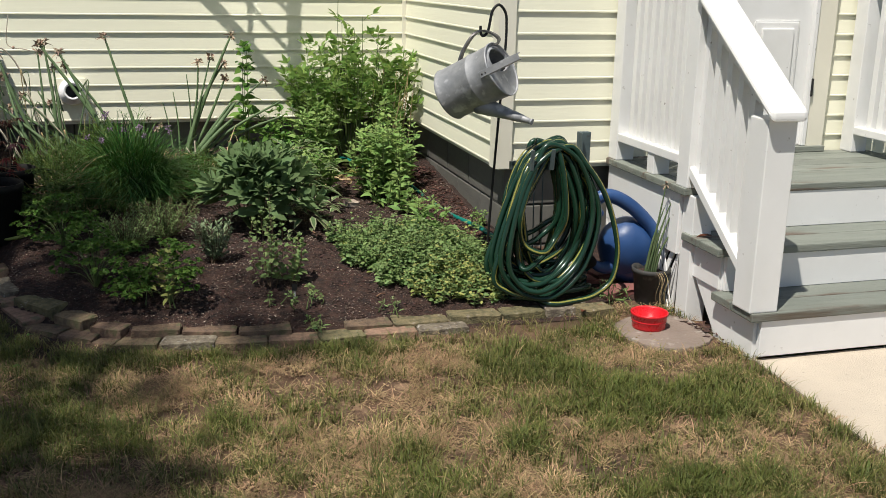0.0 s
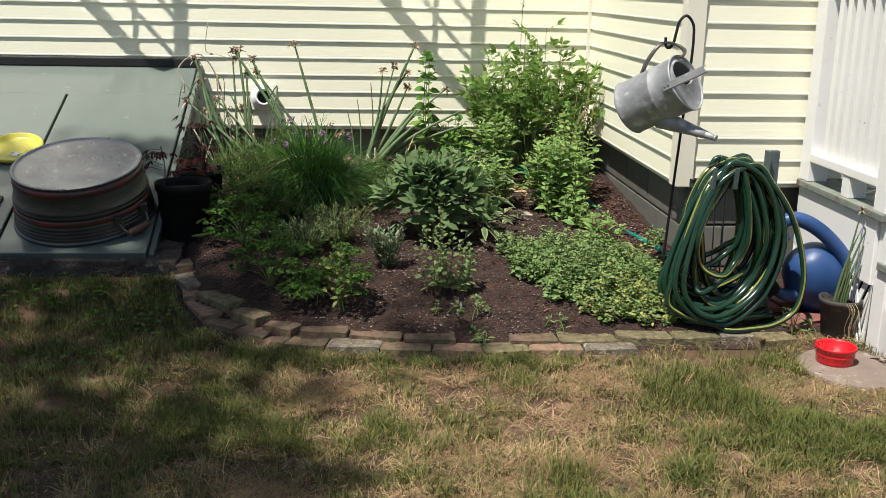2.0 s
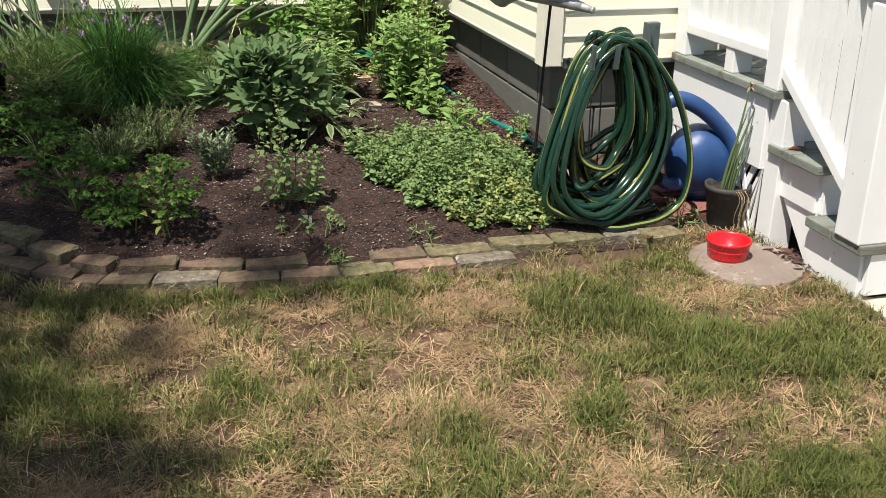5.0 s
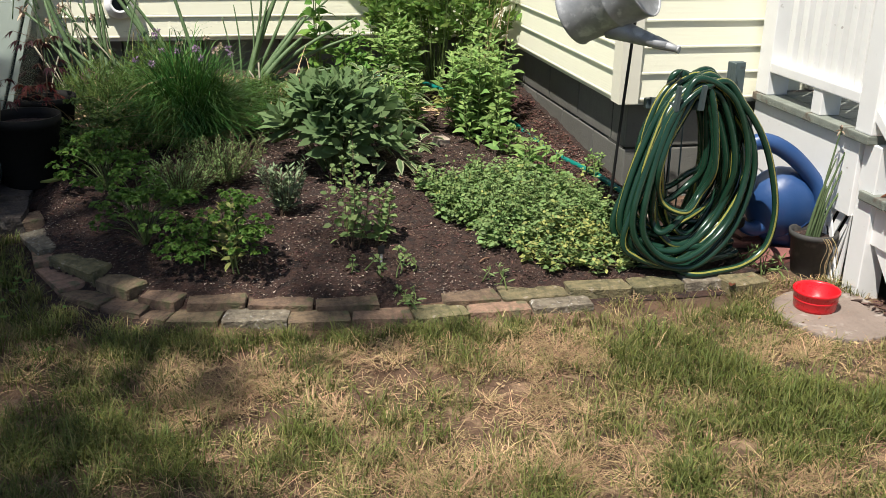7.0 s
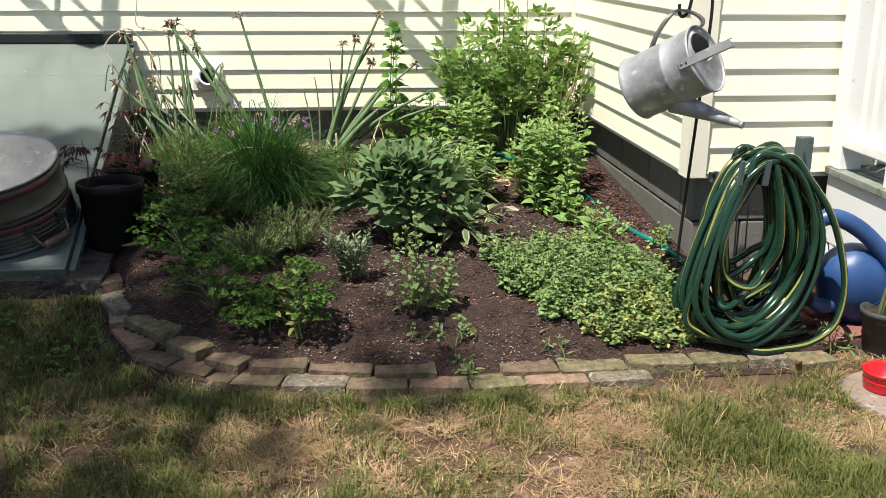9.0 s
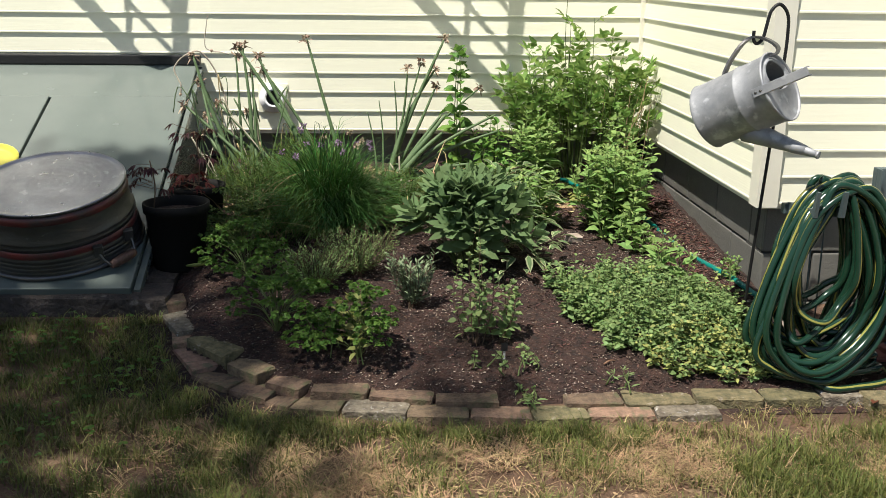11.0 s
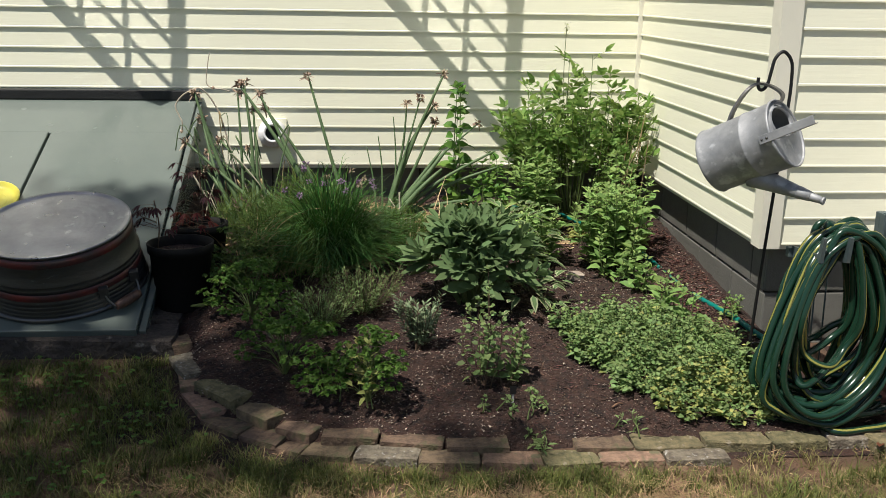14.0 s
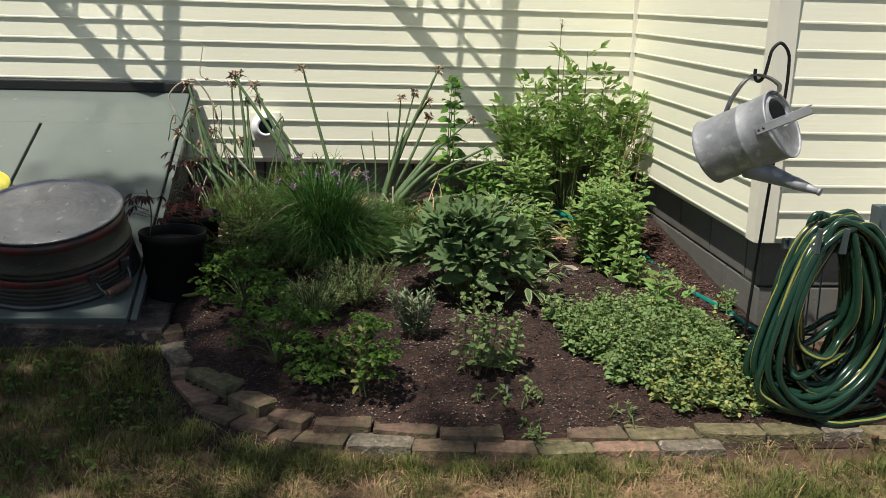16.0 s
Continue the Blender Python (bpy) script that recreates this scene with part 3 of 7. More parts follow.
M_red = shader("red_plastic", (0.62, 0.012, 0.02), 0.28, dark=(0.5, 0.01, 0.016), scale=6, bump=0.03)
M_blue = shader("blue_plastic", (0.022, 0.068, 0.2), 0.42, dark=(0.016, 0.05, 0.15), scale=5, bump=0.06, bump_scale=80)
M_pot = shader("black_plastic_pot", (0.006, 0.006, 0.006), 0.75, dark=(0.01, 0.009, 0.008), scale=8, bump=0.1, spec=0.2)
M_greypot = shader("dusty_grey_pot", (0.045, 0.045, 0.042), 0.7, dark=(0.03, 0.028, 0.026), scale=8, bump=0.1, spots=((0.1, 0.09, 0.08), 14, 0.6))
M_wood = shader("worn_wood_grip", (0.13, 0.065, 0.045), 0.6, dark=(0.03, 0.018, 0.014), scale=14, stretch=(6, 1, 1))
M_teal = shader("teal_hose", (0.0, 0.16, 0.13), 0.35, dark=(0.0, 0.12, 0.1), scale=8, bump=0.05)
M_post = shader("grey_blue_steel", (0.10, 0.135, 0.14), 0.5, metal=0.3, dark=(0.06, 0.085, 0.09), scale=12, bump=0.12, spots=((0.05, 0.04, 0.035), 20, 0.66))
M_whitepl = shader("white_plastic", (0.75, 0.75, 0.77), 0.3, dark=(0.68, 0.68, 0.7), scale=6, bump=0.02)
M_flag = shader("flat_stone", (0.235, 0.185, 0.155), 0.9, dark=(0.155, 0.12, 0.1), scale=6, bump=0.6, bump_scale=50, spots=((0.32, 0.28, 0.25), 18, 0.6))
M_paver = shader("red_paver", (0.22, 0.09, 0.07), 0.9, dark=(0.13, 0.06, 0.05), scale=10, bump=0.6, bump_scale=80, random_tint=0.2)

# striped garden hose: green with a braided yellow line along it
M_hose = bpy.data.materials.new("green_hose_yellow_stripe")
M_hose.use_nodes = True
hn, hl = M_hose.node_tree.nodes, M_hose.node_tree.links
hb = hn["Principled BSDF"]
hb.inputs["Roughness"].default_value = 0.22
uvn = hn.new("ShaderNodeUVMap")
sep = hn.new("ShaderNodeSeparateXYZ")
hl.new(uvn.outputs[0], sep.inputs[0])
su = hn.new("ShaderNodeMath")
su.operation = 'COMPARE'
su.inputs[1].default_value = 0.5
su.inputs[2].default_value = 0.05
hl.new(sep.outputs[0], su.inputs[0])
wv = hn.new("ShaderNodeTexWave")
wv.wave_type = 'BANDS'
wv.bands_direction = 'DIAGONAL'
wv.inputs["Scale"].default_value = 34
mpv = hn.new("ShaderNodeMapping")
mpv.inputs["Scale"].default_value = (1.0, 3.0, 1.0)
hl.new(uvn.outputs[0], mpv.inputs[0])
hl.new(mpv.outputs[0], wv.inputs[0])
ymix = hn.new("ShaderNodeMix")
ymix.data_type = 'RGBA'
ymix.inputs["A"].default_value = (0.31, 0.26, 0.065, 1)
ymix.inputs["B"].default_value = (0.10, 0.13, 0.025, 1)
hl.new(wv.outputs[0], ymix.inputs["Factor"])
gn = hn.new("ShaderNodeTexNoise")
gn.inputs["Scale"].default_value = 9
gmix = hn.new("ShaderNodeMix")
gmix.data_type = 'RGBA'
gmix.inputs["A"].default_value = (0.004, 0.018, 0.011, 1)
gmix.inputs["B"].default_value = (0.011, 0.042, 0.024, 1)
hl.new(gn.outputs[0], gmix.inputs["Factor"])
hmix = hn.new("ShaderNodeMix")
hmix.data_type = 'RGBA'
hl.new(su.outputs[0], hmix.inputs["Factor"])
hl.new(gmix.outputs["Result"], hmix.inputs["A"])
hl.new(ymix.outputs["Result"], hmix.inputs["B"])
hl.new(hmix.outputs["Result"], hb.inputs["Base Color"])


# ---- upturned oval washtub on the cellar doors ----
def washtub():
    t = thing("washtub", "upturned oval galvanised washtub with faded red bands", "washtub")
    t.matrix_basis = DOORS @ Matrix.Translation((-2.907, 0.268, 0.006)) @ Matrix.Rotation(0.296, 4, 'Z') @ Matrix.Diagonal((1.0, 1.0, 1.04, 1))
    ox, oy = 0.995, 0.775

    def ring_part(name, prof, material, label="", seg=64):
        bm = bmesh.new()
        lathe(bm, prof, seg, Matrix.Diagonal((ox, oy, 1, 1)))
        return part(name, bm, material, t, label)
    body = [(0.312, 0.0), (0.318, 0.006), (0.316, 0.014), (0.305, 0.02)]
    z = 0.02
    for k in range(4):
        r = 0.305 - 0.1 * (z - 0.02)
        body += [(r, z), (r + 0.006, z + 0.006), (r, z + 0.012)]
        z += 0.017
    body += [(0.297, 0.1), (0.293, 0.125), (0.299, 0.131), (0.299, 0.136), (0.292, 0.142), (0.297, 0.148), (0.297, 0.153), (0.29, 0.16), (0.28, 0.245), (0.279, 0.268)]
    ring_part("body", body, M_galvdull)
    bm = bmesh.new()
    prof = [(0.279, 0.268), (0.284, 0.274), (0.28, 0.279), (0.272, 0.275)]
    for k in range(9):
        r = 0.258 - k * 0.027
        prof += [(r, 0.273), (r - 0.008, 0.2733), (r - 0.016, 0.273)]
    prof += [(0.001, 0.2735)]
    lathe(bm, prof, 64, Matrix.Diagonal((ox, oy, 1, 1)))
    part("base", bm, M_tubtop, t, "scuffed ringed bottom of the tub, sky brightness in its colour")
    ring_part("red_band", [(0.299, 0.09), (0.301, 0.093), (0.2985, 0.118), (0.296, 0.119)], M_redband, "faded red painted band")
    ring_part("red_band", [(0.2835, 0.228), (0.2855, 0.231), (0.2825, 0.262), (0.2805, 0.262)], M_redband, "faded red painted band")
    for ang in (-52, 128):
        a = radians(ang)
        c = Vector((math.cos(a) * 0.305 * ox, math.sin(a) * 0.305 * oy, 0.06))
        out = Vector((math.cos(a) / ox, math.sin(a) / oy, 0)).normalized()
        tan = Vector((-out.y, out.x, 0))
        h = new("handle")
        h.parent = t
        for s in (-1, 1):
            bm = bmesh.new()
            tube(bm, smooth_line([c + tan * 0.07 * s + Vector((0, 0, 0.03)), c + tan * 0.07 * s + out * 0.02, c + tan * 0.055 * s + out * 0.045 + Vector((0, 0, -0.025))], 5), 0.006, 6)
            box(bm, c.x + tan.x * 0.07 * s - 0.018, c.x + tan.x * 0.07 * s + 0.018, c.y + tan.y * 0.07 * s - 0.012, c.y + tan.y * 0.07 * s + 0.012, 0.065, 0.11, bevel=0.003)
            part("handle_lug", bm, M_galvdull, h)
        bm = bmesh.new()
        g0, g1 = c - tan * 0.056 + out * 0.045 + Vector((0, 0, -0.025)), c + tan * 0.056 + out * 0.045 + Vector((0, 0, -0.025))
        tube(bm, [g0.lerp(g1, k / 6) for k in range(7)], [0.014, 0.018, 0.019, 0.0195, 0.019, 0.018, 0.014], 10)
        part("grip", bm, M_wood, h, "dark turned wooden grip")
    return t


washtub()


def flying_disc():
    f = thing("flying_disc", "yellow plastic flying disc lying on the cellar door", "frisbee")
    f.matrix_basis = DOORS @ Matrix.Translation((-3.37, 0.84, 0.006))
    bm = bmesh.new()
    lathe(bm, [(0.001, 0.008), (0.09, 0.008), (0.11, 0.009), (0.122, 0.014), (0.131, 0.03), (0.135, 0.032), (0.137, 0.028), (0.13, 0.01), (0.118, 0.003), (0.1, 0.0), (0.001, 0.0)], 48)
    part("disc", bm, M_yellow, f)
    bm = bmesh.new()
    for r in (0.05, 0.075, 0.1):
        lathe(bm, [(r, 0.008), (r + 0.002, 0.0095), (r + 0.004, 0.008)], 48)
    part("ridge", bm, M_yellow, f)
    bm = box(bmesh.new(), -0.015, 0.03, -0.06, -0.025, 0.0095, 0.0108)
    part("sticker", bm, M_label, f, "small white printed sticker")
    return f


flying_disc()


# ---- shepherd's hook and hanging watering can, shrunk toward the camera's eye ----
# scaled about the eye: same outline in view, shadows fall below the siding
TOWARD_EYE = Matrix.Translation((-1.715, -0.06, 1.4)) @ Matrix.Scale(0.965, 4) @ Matrix.Translation((1.69, 0.06, -1.4))


def garden_hook():
    g = thing("garden_hook", "black iron shepherd's hook stuck in the soil", "garden hook")
    line = [(-0.278, 3.40, -0.06), (-0.262, 3.40, 0.30), (-0.235, 3.40, 0.75), (-0.213, 3.40, 1.08), (-0.210, 3.40, 1.20), (-0.218, 3.40, 1.255), (-0.248, 3.40, 1.285), (-0.276, 3.40, 1.262), (-0.287, 3.40, 1.215), (-0.295, 3.40, 1.175), (-0.308, 3.40, 1.155), (-0.322, 3.40, 1.153), (-0.330, 3.40, 1.168), (-0.331, 3.40, 1.195)]
    bm = bmesh.new()
    tube(bm, smooth_line(line, 8), 0.0062, 8)
    part("rod", bm, M_iron, g)
    bm = bmesh.new()
    tube(bm, smooth_line([(-0.17, 3.40, 0.1), (-0.17, 3.40, 0.19), (-0.19, 3.40, 0.205), (-0.267, 3.40, 0.205)], 4), 0.005, 6)
    part("foot_prong", bm, M_iron, g)
    g.matrix_basis = TOWARD_EYE
    return g


garden_hook()


def watering_can():
    c = thing("watering_can", "galvanised steel watering can hanging tilted from the hook", "watering can")
    base, A = Vector((-0.456, 3.433, 0.892)), Vector((0.177, -0.188, 0.130)).normalized()
    L = 0.288
    down = (Vector((0, 0, -1)) + A * A.z).normalized()
    wide = A.cross(down).normalized()
    m = Matrix((( wide.x, -down.x, A.x, base.x), (wide.y, -down.y, A.y, base.y), (wide.z, -down.z, A.z, base.z), (0, 0, 0, 1)))
    c.matrix_basis = TOWARD_EYE @ m      # local: z along the body, y upwards, x across
    bm = bmesh.new()
    rings = lathe(bm, [(0.001, 0.008), (0.108, 0.008), (0.112, 0.0), (0.117, 0.004), (0.114, 0.012), (0.1155, 0.17), (0.1185, 0.174), (0.1185, 0.18), (0.116, 0.184), (0.118, L - 0.012), (0.122, L - 0.008), (0.123, L), (0.119, L + 0.003), (0.117, L - 0.004), (0.114, 0.17), (0.112, 0.02)], 48)
    part("body", bm, M_galv, c)
    # half-covered top with an oval filling hole
    bm = bmesh.new()
    n = 48
    out = [bm.verts.new((0.118 * math.cos(2 * math.pi * i / n), 0.118 * math.sin(2 * math.pi * i / n), L - 0.006)) for i in range(n)]
    hole = [bm.verts.new((0.082 * math.cos(2 * math.pi * i / n), 0.042 + 0.056 * math.sin(2 * math.pi * i / n), L - 0.002)) for i in range(n)]
    lip = [bm.verts.new((0.079 * math.cos(2 * math.pi * i / n), 0.042 + 0.053 * math.sin(2 * math.pi * i / n), L + 0.004)) for i in range(n)]
    lipin = [bm.verts.new((0.077 * math.cos(2 * math.pi * i / n), 0.042 + 0.051 * math.sin(2 * math.pi * i / n), L - 0.01)) for i in range(n)]
    for a, b in ((out, hole), (hole, lip), (lip, lipin)):
        for i in range(n):
            bm.faces.new((a[i], a[(i + 1) % n], b[(i + 1) % n], b[i])).smooth = True
    part("lid", bm, M_galv, c)
    # spout, tapering, with a bright collar near the tip
    tip = m.inverted() @ Vector((-0.178, 3.13, 0.808))
    s0 = Vector((0, -0.095, 0.12))
    bm = bmesh.new()
    pts = [s0.lerp(tip, k / 10) for k in range(11)]
    tube(bm, pts, [0.042 - 0.031 * (k / 10) for k in range(11)], 18)
    sp = part("spout", bm, M_galv, c)
    bm = bmesh.new()
    tube(bm, [s0.lerp(tip, 0.66), s0.lerp(tip, 0.67), s0.lerp(tip, 0.84)], [0.0222, 0.0226, 0.0168], 18)
    part("collar", bm, M_galv, sp)
    bm = bmesh.new()
    tube(bm, [tip - (tip - s0).normalized() * 0.004, tip + (tip - s0).normalized() * 0.004], 0.013, 16)
    part("nozzle", bm, M_galv, sp)
    # carrying handle looped over the hook
    inv = m.inverted()
    line = smooth_line([inv @ Vector(p) for p in ((-0.425, 3.395, 1.04), (-0.408, 3.40, 1.085), (-0.375, 3.40, 1.14), (-0.345, 3.40, 1.168), (-0.315, 3.40, 1.174), (-0.282, 3.375, 1.163), (-0.268, 3.335, 1.145), (-0.285, 3.295, 1.128), (-0.312, 3.28, 1.118))], 6)
    bm = bmesh.new()
    for i in range(len(line)):
        t = (line[min(i + 1, len(line) - 1)] - line[max(i - 1, 0)]).normalized()
        sd = Vector((1, 0, 0))
        up = t.cross(sd).normalized()
        ring = [bm.verts.new(line[i] + sd * a * 0.013 + up * b * 0.004) for a, b in ((-1, -1), (1, -1), (1, 1), (-1, 1))]
        if i:
            for k in range(4):
                bm.faces.new((prev[k], prev[(k + 1) % 4], ring[(k + 1) % 4], ring[k]))
        prev = ring
    part("handle", bm, M_galvdull, c)
    # flat brace strap riveted to the near side of the rim
    near = 1 if (m.to_3x3() @ Vector((1, 0, 0))).y < 0 else -1
    bm = bmesh.new()
    x = near * 0.122
    box(bm, x - 0.002, x + 0.002, -0.014, 0.014, L - 0.045, L + 0.155, bevel=0.0008)
    box(bm, x - near * 0.012 - 0.01, x - near * 0.012 + 0.01, 0.012, 0.015, L - 0.02, L + 0.155, bevel=0.0008)
    box(bm, x - near * 0.012 - 0.01, x - near * 0.012 + 0.01, -0.015, -0.012, L - 0.02, L + 0.155, bevel=0.0008)
    st = part("brace", bm, M_galv, c)
    for k in (0.012, 0.03):
        bm = bmesh.new()
        lathe(bm, [(0.0045, 0), (0.004, 0.002), (0.001, 0.003)], 10, Matrix.Translation((x + near * 0.002, 0, L - 0.045 + k)) @ Matrix.Rotation(near * math.pi / 2, 4, 'Y'))
        part("rivet", bm, M_galvdull, st)
    return c


watering_can()


# ---- coiled hose on its stand ----
def hose_stand():
    h = thing("hose_hanger", "grey-blue steel hose hanger post with curved prongs", "hose hanger")
    boxed("post", (0.03, 0.085, 3.17, 3.20, -0.05, 0.755), M_post, h, bevel=0.003)
    boxed("post_flange", (0.03, 0.035, 3.14, 3.17, -0.05, 0.755), M_post, h, bevel=0.001)
    boxed("arm", (-0.285, 0.035, 3.16, 3.19, 0.60, 0.635), M_post, h, bevel=0.003)
    for x in (-0.272, -0.182):
        part("prong", prism(bmesh.new(), [(3.17, 0.60), (3.17, 0.64), (2.98, 0.66), (2.965, 0.72), (2.95, 0.72), (2.96, 0.635)], "x", x, x + 0.012), M_post, h)
    for x in (-0.17, -0.13):
        bm = bmesh.new()
        tube(bm, [Vector((x, 3.18, 0.60)), Vector((x + 0.01, 3.19, 0.3)), Vector((x + 0.015, 3.2, -0.03))], 0.003, 6)
        part("leg", bm, M_post, h)
    return h


hose_stand()


def garden_hose():
    """Long loops flared towards the foot, shorter ones hanging inside them, and a steep bundle along the post."""
    g = thing("garden_hose", "coiled green garden hose with yellow stripe hung on a stand", "hose")
    rnd = random.Random(11)
    u = rnd.uniform
    pts = []
    for i, kind in enumerate("loslooslosiolosoiosloisoio"):
        y = 3.14 - 0.15 * i / 25
        tx, tz = -0.15 + u(-0.055, 0.055), 0.70 + u(-0.02, 0.042)
        if kind == "i":
            lx, lz, bx, bz, rx, rz, by = u(-0.35, -0.31), u(0.36, 0.46), u(-0.28, -0.2), u(0.2, 0.38), u(-0.16, -0.07), u(0.42, 0.5), y - 0.05
        elif kind == "s":
            lx, lz, bx, bz, rx, rz, by = u(-0.34, -0.29), u(0.42, 0.55), u(-0.2, -0.06), u(0.1, 0.22), u(-0.14, 0.03), u(0.4, 0.52), y - 0.04
        elif kind == "l":
            lx, lz, bx, bz, rx, rz, by = u(-0.40, -0.34), u(0.26, 0.34), u(-0.25, -0.17), u(0.12, 0.2), u(-0.03, 0.05), u(0.36, 0.46), y - 0.075
        else:
            lx, lz, bx, bz, rx, rz, by = u(-0.415, -0.36), u(0.22, 0.3), u(-0.27, -0.17), u(0.09, 0.14), u(0.0, 0.055), u(0.38, 0.46), y - 0.095
        e = u(0.54, 0.7)
        pts += [(tx, y, tz), (tx + (rx - tx) * e, y - 0.015, tz - (tz - rz) * 0.27), (rx, y - 0.03, rz),
                (rx - (rx - bx) * u(0.24, 0.36), by + 0.04, bz + (rz - bz) * 0.33), (bx, by, bz),
                (lx + (bx - lx) * u(0.24, 0.34), by + 0.03, bz + (lz - bz) * 0.22), (lx, y - 0.05, lz),
                (tx - (tx - lx) * u(0.42, 0.58), y - 0.02, tz - (tz - lz) * 0.27)]
    # the loose end: a wide loop to the side, then along the ground
    pts += [(-0.1, 2.99, 0.725), (-0.02, 2.97, 0.65), (0.055, 2.95, 0.54), (0.105, 2.94, 0.41), (0.13, 2.93, 0.27), (0.105, 2.92, 0.15), (0.02, 2.91, 0.09), (-0.08, 2.91, 0.07), (-0.17, 2.9, 0.068), (-0.22, 2.95, 0.075), (-0.25, 3.0, 0.08)]
    bm = bmesh.new()
    uv = bm.loops.layers.uv.new("UVMap")
    tube(bm, smooth_line(pts, 7), 0.012, 10, uv, twist=2.3)
    part("coil", bm, M_hose, g)
    # flat turns lying at the foot
    bm = bmesh.new()
    uv = bm.loops.layers.uv.new("UVMap")
    foot = []
    for s in range(104):
        a, u = 2 * math.pi * s / 28, s / 104
        foot.append((-0.16 + 0.03 * math.sin(s * 0.11) + (0.215 - 0.05 * u) * math.cos(a), 3.03 + (0.095 - 0.03 * u) * math.sin(a), 0.075 + 0.085 * u + 0.014 * math.sin(a * 1.3 + s * 0.05)))
    tube(bm, smooth_line(foot, 2), 0.0125, 10, uv, twist=0.7)
    part("foot_turn", bm, M_hose, g)
    bm = bmesh.new()
    tube(bm, [Vector((-0.25, 3.0, 0.08)), Vector((-0.272, 3.01, 0.08)), Vector((-0.277, 3.012, 0.08)), Vector((-0.31, 3.025, 0.081))], [0.014, 0.015, 0.0185, 0.0185], 12)
    part("coupling", bm, M_galv, g, "bright metal hose coupling")
    return g


garden_hose()


def feed_hose():
    h = thing("feed_hose", "thin teal hose lying along the foundation soil", "hose")
    line = [(-0.95, 5.2), (-0.72, 5.05), (-0.55, 4.75), (-0.42, 4.45), (-0.37, 4.2), (-0.31, 3.9), (-0.26, 3.68), (-0.2, 3.48), (-0.1, 3.4), (0.02, 3.33), (0.1, 3.28)]
    bm = bmesh.new()
    tube(bm, [Vector((p.x, p.y, soil(p.x, p.y) + 0.013 - 0.022 * max(0, math.sin((p.y - 3.62) * 3.1)) + 0.006 * math.sin(p.y * 9))) for p in smooth_line([(x, y, 0) for x, y in line], 6)], 0.0115, 10)
    part("hose", bm, M_teal, h)
    bm = bmesh.new()
    z = soil(0.1, 3.28) + 0.03
    tube(bm, [Vector((0.1, 3.28, z)), Vector((0.115, 3.275, z)), Vector((0.14, 3.27, z)), Vector((0.16, 3.26, z))], [0.017, 0.022, 0.022, 0.014], 10)
    part("connector", bm, M_teal, h)
    return h


feed_hose()


# ---- blue plastic watering can ----
def blue_can():
    """A big bellied can tipped on its side; a broad handle bows over its back."""
    c = thing("plastic_watering_can", "large blue plastic watering can lying against the porch skirt", "watering can", at=(0.285, 3.13, 0.225))
    turn = Euler((radians(18), radians(-38), radians(-12))).to_matrix().to_4x4()
    bm = bmesh.new()
    lathe(bm, [(0.001, -0.145), (0.075, -0.145), (0.105, -0.135), (0.128, -0.1), (0.139, -0.03), (0.136, 0.035), (0.118, 0.09), (0.088, 0.128), (0.055, 0.147), (0.02, 0.153), (0.001, 0.154)], 40, turn @ Matrix.Diagonal((1.0, 0.85, 1, 1)))
    part("body", bm, M_blue, c)
    bm = bmesh.new()
    line = smooth_line([(-0.17, -0.03, 0.17), (-0.2, -0.03, 0.225), (-0.16, -0.04, 0.26), (-0.10, -0.05, 0.25), (-0.02, -0.065, 0.2), (0.06, -0.085, 0.115), (0.088, -0.1, 0.045), (0.075, -0.1, 0.0)], 7)
    tube(bm, line, [0.024 + 0.007 * math.sin(math.pi * i / (len(line) - 1)) for i in range(len(line))], 16)
    part("handle", bm, M_blue, c)
    bm = bmesh.new()
    lathe(bm, [(0.138, -0.035), (0.142, -0.03), (0.138, -0.025)], 40, turn @ Matrix.Diagonal((1.0, 0.85, 1, 1)))
    part("seam", bm, M_blue, c)
    bm = bmesh.new()
    tube(bm, smooth_line([(-0.09, -0.03, -0.06), (-0.13, -0.04, -0.07), (-0.17, -0.05, -0.06), (-0.2, -0.05, -0.04)], 6), [0.034 - 0.0009 * i for i in range(19)], 14)
    part("spout", bm, M_blue, c)
    bm = bmesh.new()
    lathe(bm, [(0.02, -0.01), (0.042, 0.03), (0.043, 0.036), (0.001, 0.042)], 24, Matrix.Translation((-0.2, -0.05, -0.04)) @ Matrix.Rotation(-1.2, 4, 'Y'))
    part("rose", bm, M_pot, c, "dark perforated sprinkler head")
    return c


blue_can()


# ---- bowl on its stone, pots ----
def stone_slab():
    rnd = random.Random(5)
    pts = [(0.02, 2.7), (0.035, 2.56), (0.08, 2.46), (0.2, 2.42), (0.31, 2.45), (0.37, 2.52), (0.385, 2.64), (0.37, 2.76), (0.26, 2.82), (0.12, 2.8)]
    ln = smooth_line([(x, y, 0) for x, y in pts], 4, closed=True)
    ol = [(p.x + rnd.uniform(-0.006, 0.006), p.y + rnd.uniform(-0.006, 0.006)) for p in ln]
    ob = part("flagstone", prism(bmesh.new(), ol, "z", -0.03, 0.018), M_flag)
    bv = ob.modifiers.new("worn", 'BEVEL')
    bv.width, bv.segments = 0.006, 2
    return tagged(ob, "irregular flat grey flagstone set in the grass", "stone")


stone_slab()


